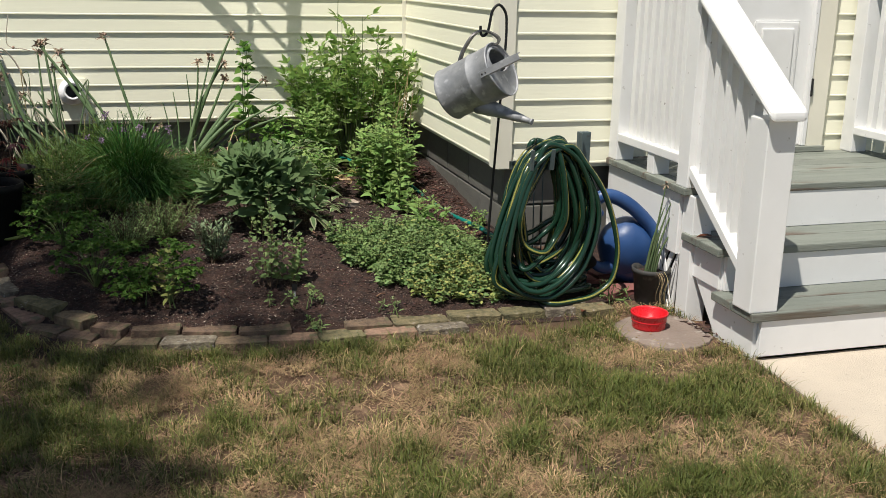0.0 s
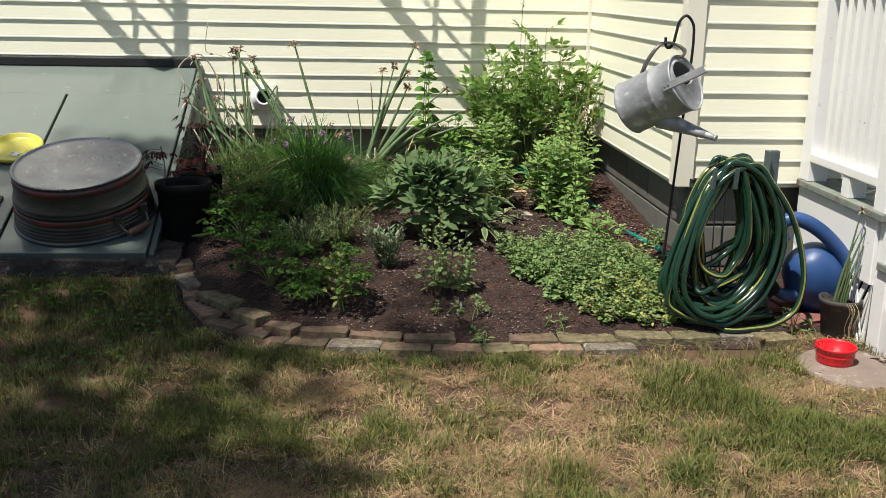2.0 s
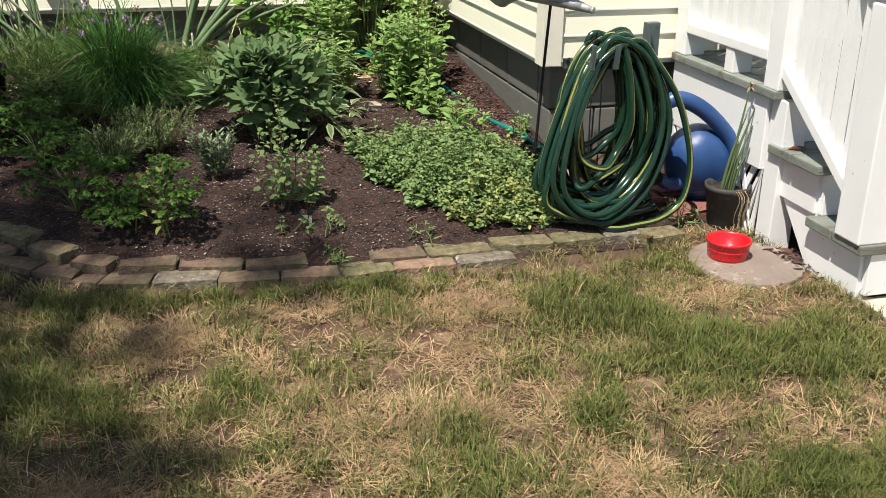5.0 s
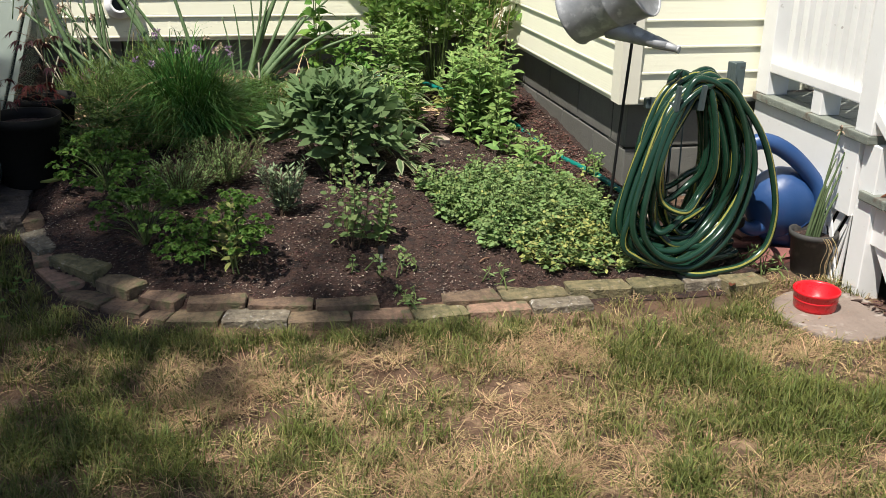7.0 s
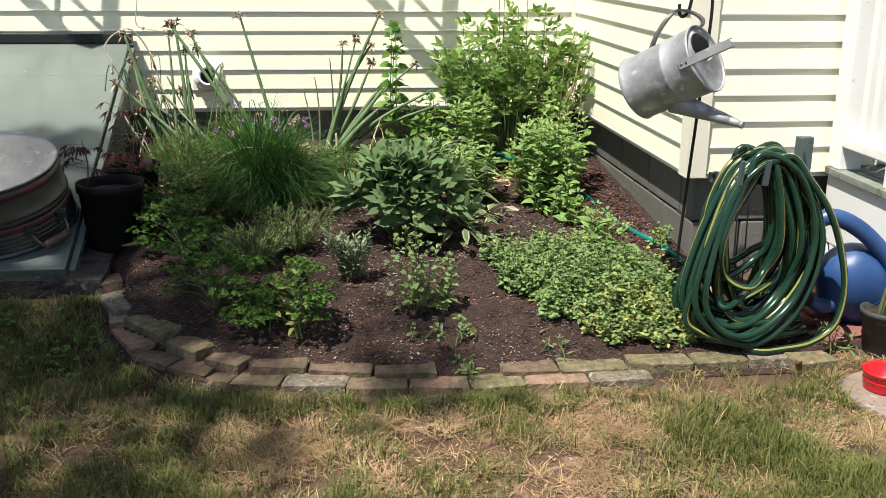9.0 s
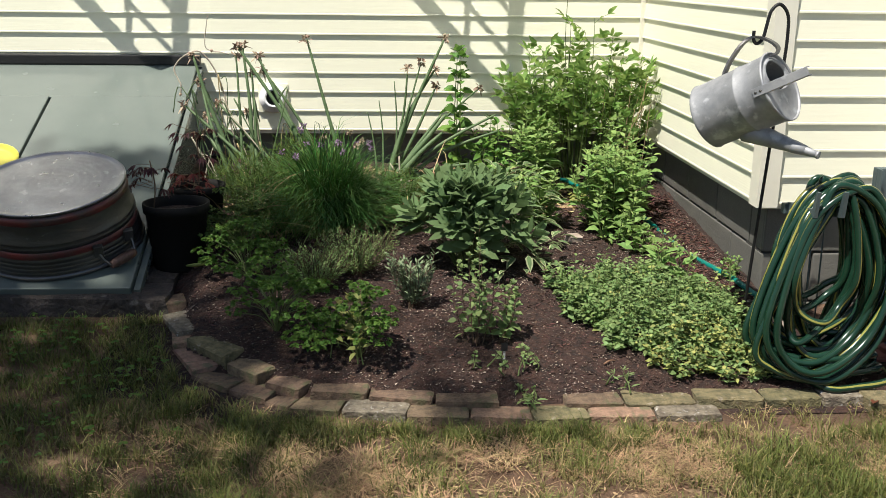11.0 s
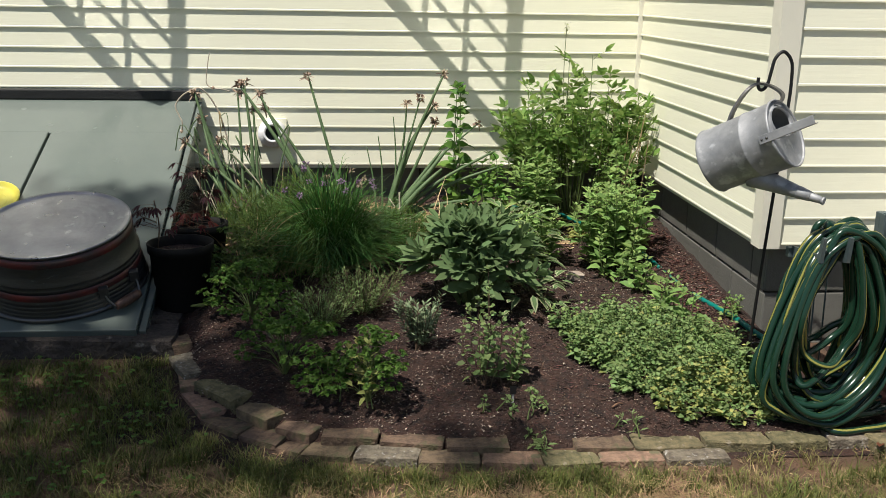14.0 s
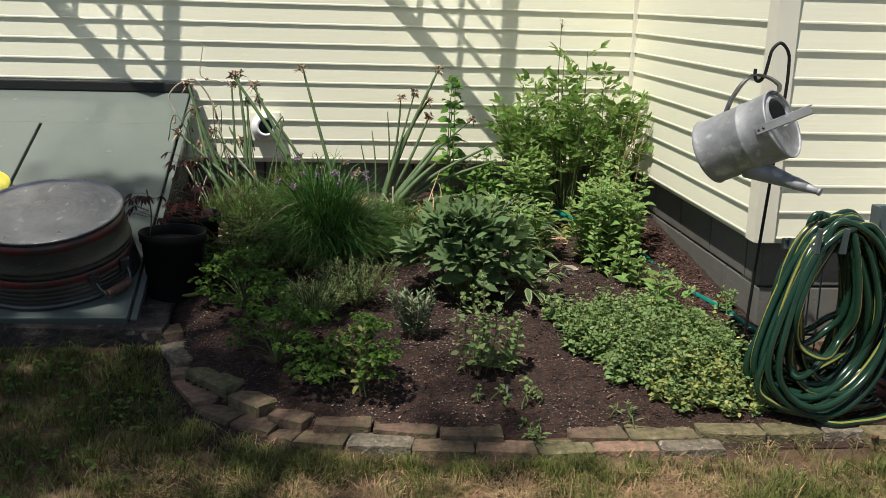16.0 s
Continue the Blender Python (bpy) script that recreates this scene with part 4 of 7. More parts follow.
def pet_bowl():
    b = thing("bowl", "shiny red plastic bowl standing on the flagstone", "bowl", at=(0.165, 2.675, 0.0182))
    bm = bmesh.new()
    lathe(bm, [(0.001, 0.006), (0.05, 0.006), (0.06, 0.0), (0.067, 0.0), (0.069, 0.008), (0.073, 0.055), (0.077, 0.057), (0.0775, 0.066), (0.074, 0.068), (0.069, 0.062), (0.063, 0.016), (0.05, 0.011), (0.001, 0.011)], 48)
    part("shell", bm, M_red, b)
    bm = bmesh.new()
    lathe(bm, [(0.0702, 0.03), (0.0722, 0.032), (0.0726, 0.036), (0.0712, 0.038)], 48)
    part("rib", bm, M_red, b)
    return b


pet_bowl()


def pot(name, label, at, r0, r1, h, material, fill=0.85):
    p = thing(name, label, "plant pot", at=at, group="plant pots")
    bm = bmesh.new()
    lathe(bm, [(0.001, 0), (r0, 0), (r0 + 0.002, 0.004), (r1 * 0.985, h * 0.86), (r1 + 0.006, h * 0.865), (r1 + 0.008, h), (r1, h), (r1 - 0.004, h * 0.9), (r0 - 0.004, h * 0.3)], 36)
    part("shell", bm, material, p)
    bm = bmesh.new()
    rr = r0 + (r1 - r0) * fill - 0.002
    lathe(bm, [(0.001, h * fill + 0.006), (rr * 0.6, h * fill + 0.003), (rr, h * fill)], 24)
    part("potting_soil", bm, M_soil, p)
    return p


pot("flower_pot", "black plastic nursery pot beside the cellar bulkhead", (-2.47, 3.95, 0.2), 0.1, 0.125, 0.27, M_pot)
pot("flower_pot", "black plastic nursery pot with a red-leaved seedling", (-2.43, 4.25, 0.24), 0.085, 0.108, 0.24, M_pot)
pot("flower_pot", "dusty dark pot of onion shoots beside the steps", (0.305, 2.945, 0.02), 0.06, 0.078, 0.17, M_greypot)


# ---- dryer vent ----
def dryer_vent():
    v = thing("dryer_vent", "white plastic dryer vent on the clapboard wall", "vent")
    m = pose(-2.205, 5.38, 0.712, 0, 0, 0) @ pose(0, 0, 0, 82, 0, 6) @ Matrix.Scale(0.86, 4)
    bm = bmesh.new()
    lathe(bm, [(0.088, 0.0), (0.088, 0.04), (0.084, 0.055), (0.066, 0.075), (0.058, 0.09)], 36, m)
    part("hood", bm, M_whitepl, v)
    bm = bmesh.new()
    lathe(bm, [(0.054, 0.08), (0.057, 0.085), (0.057, 0.15), (0.06, 0.156), (0.057, 0.16), (0.046, 0.158), (0.044, 0.15), (0.044, 0.02), (0.001, 0.018)], 36, m)
    part("pipe", bm, M_whitepl, v)
    # black disc set deep in the pipe, painted as the dark of its hole
    bm = bmesh.new()
    lathe(bm, [(0.044, 0.024), (0.001, 0.026)], 24, m)
    part("hole_shade", bm, M_black, v)
    boxed("back_plate", (-2.285, -2.125, YB - 0.02, YB - 0.005, 0.635, 0.79), M_siding, v, bevel=0.004)
    return v


dryer_vent()


# ---- loose pavers by the hose ----
def slab_mesh(seed, sx, sy, sz):
    rnd = random.Random(seed)
    bm = box(bmesh.new(), -sx / 2, sx / 2, -sy / 2, sy / 2, -sz / 2, sz / 2, bevel=min(sx, sy) * 0.07)
    for v in bm.verts:
        v.co += Vector((rnd.uniform(-1, 1), rnd.uniform(-1, 1), rnd.uniform(-1, 1))) * 0.004
    return bm


for n, (x, y, z, a, sx, sy) in enumerate(((0.2, 3.03, 0.055, 12, 0.2, 0.1), (0.24, 3.2, 0.08, 4, 0.2, 0.1), (0.12, 3.18, 0.06, -8, 0.2, 0.1), (-0.02, 3.28, 0.07, 3, 0.3, 0.12), (-0.22, 3.33, 0.13, 20, 0.12, 0.1))):
    ob = part("paver", slab_mesh(20 + n, sx, sy, 0.05), M_paver if n < 3 else M_flag)
    ob.matrix_basis = pose(x, y, z, 2, -2, a)
    tagged(ob, "loose reddish paver lying in dirt by the hose" if n < 3 else "loose grey stone by the foundation", "paver", group="loose pavers")

# ---- plants ----
def leaf_shader(name, base, dark, rough=0.5, sub=0.4, island=0.3):
    return shader(name, base, rough, dark=dark, scale=14, bump=0.15, bump_scale=90, island=island, sub=sub, spec=0.2)


M_leaf_bright = leaf_shader("bright_leaf", (0.255, 0.375, 0.105), (0.145, 0.25, 0.06), sub=0.5)
M_leaf_broad = leaf_shader("broad_leaf", (0.13, 0.25, 0.05), (0.08, 0.17, 0.03), sub=0.35)
M_leaf_mint = leaf_shader("mint_leaf", (0.25, 0.37, 0.115), (0.145, 0.25, 0.07))
M_leaf_deep = leaf_shader("deep_leaf", (0.12, 0.215, 0.042), (0.065, 0.135, 0.026))
M_leaf_sage = leaf_shader("sage_leaf", (0.14, 0.208, 0.09), (0.095, 0.155, 0.062), rough=0.88, sub=0.3, island=0.2)
M_leaf_grey = leaf_shader("grey_leaf", (0.23, 0.29, 0.17), (0.15, 0.2, 0.11), rough=0.8, sub=0.15)
M_leaf_chive = leaf_shader("chive_blade", (0.075, 0.165, 0.036), (0.03, 0.085, 0.018), sub=0.2, island=0.55)
M_leaf_fen = leaf_shader("feathery_leaf", (0.145, 0.205, 0.06), (0.075, 0.12, 0.03), island=0.5)
M_leaf_onion = leaf_shader("onion_stalk", (0.15, 0.2, 0.098), (0.07, 0.11, 0.048), sub=0.1)
M_leaf_oreg = leaf_shader("oregano_leaf", (0.245, 0.335, 0.135), (0.145, 0.23, 0.075), island=0.35)
M_leaf_rose = leaf_shader("rose_leaf", (0.23, 0.31, 0.12), (0.14, 0.21, 0.075))
M_leaf_yellow = leaf_shader("yellowed_leaf", (0.42, 0.43, 0.15), (0.28, 0.30, 0.09))
M_leaf_red = leaf_shader("maple_red_leaf", (0.06, 0.018, 0.02), (0.035, 0.012, 0.015), sub=0.25)
M_leaf_scarlet = leaf_shader("scarlet_leaf", (0.11, 0.016, 0.014), (0.07, 0.015, 0.012), sub=0.3)
M_leaf_cream = leaf_shader("cream_leaf_edge", (0.42, 0.44, 0.26), (0.3, 0.34, 0.18))
M_stem = shader("green_stem", (0.12, 0.17, 0.05), 0.6, scale=10, bump=0.1, island=0.2)
M_stem_brown = shader("brown_stem", (0.12, 0.075, 0.045), 0.8, scale=12, bump=0.2, island=0.2)
M_straw = shader("dry_straw", (0.42, 0.33, 0.18), 0.85, dark=(0.28, 0.2, 0.1), scale=9, bump=0.1, island=0.3)
M_bleached = shader("bleached_stalk", (0.44, 0.40, 0.32), 0.85, dark=(0.3, 0.26, 0.19), scale=9, bump=0.1, island=0.3)
M_seedhead = shader("dry_seedhead", (0.42, 0.33, 0.24), 0.9, dark=(0.24, 0.16, 0.115), scale=20, bump=0.2, island=0.35)
M_purple = shader("purple_flower", (0.33, 0.22, 0.35), 0.7, dark=(0.22, 0.14, 0.23), scale=20, island=0.3, sub=0.2)
M_palegreen = shader("pale_flower", (0.35, 0.38, 0.14), 0.7, scale=12, island=0.3)


class Leaves:
    """Collects many small leaves into one mesh."""

    def __init__(self):
        self.v, self.f = [], []

    def leaf(self, p, d, up, length, width, droop=0.25, fold=0.25, shape=(0.9, 0.75)):
        d = d.normalized()
        s = d.cross(up)
        if s.length < 1e-4:
            s = d.orthogonal()
        s.normalize()
        n = s.cross(d)
        b = len(self.v)
        w = width / 2

        def mid(t):
            return p + d * (length * t) - Vector((0, 0, droop * length * t * t))
        a, c, e, g = mid(0), mid(0.33), mid(0.7), mid(1)
        self.v += [a, c - s * w * shape[0] + n * w * fold, c, c + s * w * shape[0] + n * w * fold, e - s * w * shape[1] + n * w * fold, e, e + s * w * shape[1] + n * w * fold, g]
        self.f += [(b, b + 2, b + 1), (b, b + 3, b + 2), (b + 1, b + 2, b + 5, b + 4), (b + 2, b + 3, b + 6, b + 5), (b + 4, b + 5, b + 7), (b + 5, b + 6, b + 7)]

    def blade(self, p, d, length, width, bend, segs=4):
        """A narrow blade that starts along d and bends over towards bend."""
        b = len(self.v)
        side = d.cross(Vector((0.3, 0.9, 0.1))).normalized()
        q, t = p.copy(), d.normalized()
        for i in range(segs + 1):
            w = width / 2 * (1 - 0.85 * (i / segs) ** 2)
            self.v += [q - side * w, q + side * w]
            t = (t + bend * (2.0 * (i + 0.5) / segs / segs)).normalized()
            q = q + t * (length / segs)
        for i in range(segs):
            k = b + 2 * i
            self.f.append((k, k + 1, k + 3, k + 2))

    def done(self, name, material, parent, label=""):
        if self.f:
            ob = mesh_part(name, [tuple(v) for v in self.v], self.f, material, parent, label, smooth=True)
            return tagged(ob, kind="stuff") if parent is not None and len(self.f) > 200 else ob


def rvec(rnd, k=1.0):
    return Vector((rnd.uniform(-k, k), rnd.uniform(-k, k), rnd.uniform(-k, k)))


def plant(name, label, x, y, group=""):
    return thing(name, label, "plant", at=(x, y, soil(x, y) - 0.005), group=group)


def stems_bush(ob, rnd, stems, height, spread, leaf_len, leaf_w, per_stem, mat, stem_mat=None, base_r=0.04, start=0.25, pair=2, flat=0.35, droop=0.3, radius=0.003, top_cluster=4, squash=1.0, shape=(0.9, 0.75), wild=0.7):
    """Upright leafy stems from one foot; leaves in opposite pairs, smaller towards the tip."""
    lv, bm = Leaves(), bmesh.new()
    for s in range(stems):
        a = rnd.uniform(0, 2 * math.pi)
        r = math.sqrt(rnd.random()) * spread
        foot = Vector((math.cos(a) * base_r * rnd.random() * 2, math.sin(a) * base_r * rnd.random() * 2 * squash, 0))
        h = height * rnd.uniform(0.65, 1.0) * (1 - 0.35 * (r / max(spread, 1e-3)) ** 2)
        tip = Vector((math.cos(a) * r, math.sin(a) * r * squash, h))
        bow = Vector((math.cos(a), math.sin(a) * squash, 0)) * r * 0.25 + rvec(rnd, 0.015)
        line = smooth_line([foot, foot.lerp(tip, 0.5) + bow, tip], 5)
        tube(bm, line, [radius * (1.15 - 0.7 * i / (len(line) - 1)) for i in range(len(line))], 4, ends=False)
        n = max(2, int(per_stem * rnd.uniform(0.8, 1.2)))
        turn = rnd.uniform(0, 6)
        for k in range(n):
            t = start + (1 - start) * (k + rnd.random() * 0.5) / n
            f = t * (len(line) - 1)
            i = min(int(f), len(line) - 2)
            p = line[i].lerp(line[i + 1], f - i)
            ax = (line[i + 1] - line[i]).normalized()
            turn += math.pi / 2 + rnd.uniform(-0.3, 0.3)
            sz = (1.1 - 0.55 * t) * rnd.uniform(0.75, 1.2)
            for q in range(pair):
                ang = turn + q * 2 * math.pi / pair
                o = Vector((math.cos(ang), math.sin(ang), 0))
                o = (o - ax * o.dot(ax)).normalized()
                d = (o + ax * rnd.uniform(0.1, 0.7) + Vector((0, 0, flat * rnd.uniform(-0.4, 0.8)))).normalized()
                st = p + d * leaf_len * 0.15
                lv.leaf(st, d, Vector((0, -0.35, 1)) + rvec(rnd, wild), leaf_len * sz, leaf_w * sz, droop * rnd.uniform(0.4, 1.4), 0.25, shape)
        for k in range(top_cluster):
            ang = rnd.uniform(0, 6.3)
            d = Vector((math.cos(ang), math.sin(ang), rnd.uniform(0.3, 1.5)))
            lv.leaf(tip, d, Vector((0, 0, 1)) + rvec(rnd, 0.3), leaf_len * 0.55, leaf_w * 0.55, 0.1, 0.3, shape)
    tagged(part("stem_mass", bm, stem_mat or M_stem, ob), kind="stuff")
    lv.done("foliage", mat, ob)
    return ob


def lovage():
    """Tall clump: bare stalks below, a wide airy crown of upright three-part leaves."""
    rnd = random.Random(1)
    ob = plant("lovage", "tall yellow-green lovage clump in the wall corner", -0.62, 5.06)
    lv, bm = Leaves(), bmesh.new()
    for s in range(84):
        a = rnd.uniform(0, 2 * math.pi)
        r = math.sqrt(rnd.random())
        top = rnd.uniform(0.45, 0.88) * (1 - 0.36 * r * r)
        tip = Vector((math.cos(a) * r * 0.41, math.sin(a) * r * 0.25, top))
        foot = Vector((math.cos(a) * 0.13 * r, math.sin(a) * 0.09 * r, 0))
        line = smooth_line([foot, foot.lerp(tip, 0.55) + Vector((math.cos(a), math.sin(a), 0)) * 0.02, tip], 5)
        tube(bm, line, [0.004 - 0.00028 * i for i in range(len(line))], 5, ends=False)
        for k in range(7):
            t = 0.4 + 0.6 * (k + rnd.random()) / 7
            f = min(t, 0.999) * (len(line) - 1)
            i = min(int(f), len(line) - 2)
            p = line[i].lerp(line[i + 1], f - i)
            ang = rnd.uniform(0, 2 * math.pi)
            d = Vector((math.cos(ang), math.sin(ang), rnd.uniform(0.2, 1.6))).normalized()
            q = p + d * rnd.uniform(0.03, 0.085)
            tube(bm, [p, p.lerp(q, 0.5) + Vector((0, 0, 0.006)), q], 0.0012, 3, ends=False)
            side = (d.cross(Vector((0, 0, 1))) + rvec(rnd, 0.4)).normalized()
            L = rnd.uniform(0.042, 0.074)
            up = Vector((rnd.uniform(-1, 1), rnd.uniform(-1.4, 0.6), rnd.uniform(0, 1)))
            lv.leaf(q, d + Vector((0, 0, 0.3)), up, L * 1.15, L * 0.42, 0.12, 0.25, (1.0, 0.6))
            for sgn in (-1, 1):
                lv.leaf(q, d * 0.9 + side * sgn * 0.9, up + rvec(rnd, 0.5), L, L * 0.37, 0.15, 0.25, (1.0, 0.6))
                lv.leaf(p.lerp(q, 0.4), d * 0.6 + side * sgn, up + rvec(rnd, 0.5), L * 0.8, L * 0.28, 0.2, 0.25, (1.0, 0.6))
    tagged(part("stalk_mass", bm, M_stem, ob), kind="stuff")
    lv.done("foliage", M_leaf_bright, ob)
    # one flowering spike above the rest
    bm = bmesh.new()
    tube(bm, smooth_line([(-0.06, 0, 0.5), (-0.075, 0, 0.75), (-0.07, 0, 1.0)], 4), 0.002, 4)
    fst = part("flower_stalk", bm, M_stem, ob)
    fl = Leaves()
    for k in range(22):
        a = rnd.uniform(0, 6.3)
        d = Vector((math.cos(a), math.sin(a), rnd.uniform(0, 1)))
        fl.leaf(Vector((-0.07, 0, rnd.uniform(0.93, 1.0))), d, Vector((0, 0, 1)), 0.024, 0.006, 0, 0.1)
    tagged(fl.done("flower", M_palegreen, fst), kind="stuff")
    # dry canes at the wall side
    bm = bmesh.new()
    for k in range(20):
        x, y = rnd.uniform(0.14, 0.35), rnd.uniform(-0.25, 0.1)
        tube(bm, smooth_line([(x * 0.8, y, 0), (x * 0.9 + rnd.uniform(-0.02, 0.02), y, 0.25), (x + rnd.uniform(-0.03, 0.03), y + rnd.uniform(-0.03, 0.03), rnd.uniform(0.3, 0.58))], 3), 0.002, 4, ends=False)
    tagged(part("dry_cane_mass", bm, M_straw, ob, "dry straw-coloured old canes"), kind="stuff")


lovage()

def balm(x, y, stems, height, spread, seed, label):
    """Lemon balm: separate upright stems, each a stack of leaf whorls that thin out to a pale pointed tip."""
    rnd = random.Random(seed)
    ob = plant("lemon_balm", label, x, y, "lemon balm clumps")
    lv, tips, bm = Leaves(), Leaves(), bmesh.new()
    for s in range(stems):
        a, r = rnd.uniform(0, 6.3), math.sqrt(rnd.random())
        h = height * rnd.uniform(0.55, 1.0) * (1 - 0.3 * r * r)
        foot = Vector((math.cos(a) * r * spread * 0.5, math.sin(a) * r * spread * 0.45, 0))
        tip = Vector((math.cos(a) * r * spread, math.sin(a) * r * spread * 0.85, h)) + rvec(rnd, 0.012)
        line = smooth_line([foot, foot.lerp(tip, 0.5) + Vector((math.cos(a), math.sin(a), 0)) * 0.012, tip], 5)
        tube(bm, line, [0.0032 - 0.0002 * i for i in range(len(line))], 4, ends=False)
        n = max(3, round(h / 0.042))
        turn = rnd.uniform(0, 6.3)
        for k in range(n + 1):
            t = 0.12 + 0.88 * k / n
            f = min(t, 0.999) * (len(line) - 1)
            q = line[int(f)].lerp(line[int(f) + 1], f - int(f))
            turn += 1.57 + rnd.uniform(-0.25, 0.25)
            L = 0.065 * (0.55 + 0.75 * math.sin(math.pi * min(1, 0.2 + 0.75 * t))) * rnd.uniform(0.75, 1.15) * (0.62 if k == n else 1)
            for w in range(4 if k == n else 2):
                g = turn + w * (math.pi / 2 if k == n else math.pi) + rnd.uniform(-0.2, 0.2)
                d = Vector((math.cos(g), math.sin(g), rnd.uniform(0.3, 0.8) if k < n else rnd.uniform(0.6, 1.4)))
                (tips if k >= n - 1 else lv).leaf(q + d * 0.008, d, Vector((0, -0.2, 1)) + rvec(rnd, 0.35), L, L * 0.47, rnd.uniform(0.1, 0.45), 0.3, (1.0, 0.62))
            if k < n and rnd.random() < 0.6:
                g = turn + 1.57
                for w in range(2):
                    d = Vector((math.cos(g + w * 3.14), math.sin(g + w * 3.14), 0.6))
                    tips.leaf(q, d, Vector((0, 0, 1)) + rvec(rnd, 0.4), L * 0.5, L * 0.24, 0.2, 0.3)
    tagged(part("stem_mass", bm, M_stem, ob), kind="stuff")
    lv.done("foliage", M_leaf_mint, ob)
    tips.done("young_leaves", M_leaf_tip, ob, "paler yellow-green young leaves")
    return ob


M_leaf_tip = leaf_shader("young_mint_leaf", (0.28, 0.39, 0.135), (0.19, 0.29, 0.085), sub=0.4)
balm(-0.6, 4.28, 24, 0.48, 0.19, 201, "leafy bright green lemon balm clump on dark soil")
balm(-0.5, 4.5, 18, 0.5, 0.16, 202, "bushy lemon balm in front of the tall clump")
balm(-0.62, 4.14, 7, 0.26, 0.12, 203, "low lemon balm at the foot of the larger clump")
balm(-0.555, 3.97, 4, 0.21, 0.05, 204, "small drooping lemon balm shoot on bare mulch")
balm(-0.51, 3.61, 8, 0.29, 0.09, 205, "small lemon balm shoot leaning near the foundation")
balm(-0.9, 4.82, 20, 0.44, 0.15, 206, "upright lemon balm behind the sage")
balm(-0.92, 4.34, 11, 0.3, 0.09, 207, "yellow-green lemon balm shoots beside the sage")
balm(-0.98, 4.62, 6, 0.26, 0.1, 208, "short lemon balm shoots among fallen leaves")
stems_bush(plant("seedling", "small green seedling at the foot of the block wall", -0.27, 3.72), random.Random(2), 6, 0.13, 0.06, 0.03, 0.016, 5, M_leaf_mint)


# sage, with a cream-edged clump behind and beside it
def sage():
    """Culinary sage: many branches, each ending in a rosette of long blunt leaves held up and out."""
    rnd = random.Random(3)
    ob = plant("sage", "grey-green culinary sage bush with long leaves", -1.29, 3.86)
    lv, bm = Leaves(), bmesh.new()
    for s in range(74):
        a, r = rnd.uniform(0, 6.3), math.sqrt(rnd.random())
        tip = Vector((math.cos(a) * r * 0.29, math.sin(a) * r * 0.21, 0.05 + 0.35 * math.sqrt(max(0, 1 - 0.92 * r * r)) * rnd.uniform(0.7, 1.08)))
        foot = Vector((math.cos(a) * 0.06 * r, math.sin(a) * 0.05 * r, 0))
        line = smooth_line([foot, foot.lerp(tip, 0.5) + Vector((0, 0, 0.03)), tip], 4)
        tube(bm, line, [0.004 - 0.0003 * i for i in range(len(line))], 4, ends=False)
        ax = (tip - line[-3]).normalized()
        turn = rnd.uniform(0, 6.3)
        for k in range(5):
            q = tip - ax * 0.03 * (4 - k) * 0.7
            turn += 1.57 + rnd.uniform(-0.3, 0.3)
            L = (0.13, 0.125, 0.105, 0.08, 0.055)[k] * rnd.uniform(0.75, 1.15)
            for w in (0, math.pi):
                o = Vector((math.cos(turn + w), math.sin(turn + w), 0))
                o = (o - ax * o.dot(ax)).normalized()
                d = o + ax * (0.15, 0.35, 0.6, 1.0, 1.6)[k] + Vector((0, 0, 0.4))
                lv.leaf(q + o * 0.012, d, ax + Vector((0, -0.2, 0.5)) + rvec(rnd, 0.25), L, L * 0.36, rnd.uniform(0.0, 0.3), 0.22, (0.95, 0.95))
    tagged(part("stem_mass", bm, M_stem, ob), kind="stuff")
    lv.done("foliage", M_leaf_sage, ob)


sage()


def variegated(x, y, n, h, seed, label):
    """Leaves with a green middle and cream margins, as two layers of one leaf."""
    rnd = random.Random(seed)
    ob = plant("variegated_sage", label, x, y, "variegated sage")
    g, c = Leaves(), Leaves()
    for k in range(n):
        a = rnd.uniform(0, 6.3)
        r = rnd.uniform(0.02, 0.15)
        p = Vector((math.cos(a) * r * 1.3, math.sin(a) * r * 0.8, rnd.uniform(0.02, h)))
        d = Vector((math.cos(a), math.sin(a), rnd.uniform(-0.2, 0.9)))
        L = rnd.uniform(0.05, 0.085)
        up = Vector((0, 0, 1)) + rvec(rnd, 0.3)
        c.leaf(p, d, up, L, L * 0.42, 0.4, 0.2)
        g.leaf(p + up.normalized() * 0.0018 + d * 0.004, d, up, L * 0.84, L * 0.24, 0.4, 0.2)
    c.done("cream_margin", M_leaf_cream, ob, "cream leaf margins")
    g.done("leaf_centre", M_leaf_sage, ob)


variegated(-1.13, 4.06, 170, 0.36, 5, "variegated cream-edged sage behind the big sage")
variegated(-1.07, 3.77, 60, 0.15, 6, "cream-edged low sage leaves over the mulch")


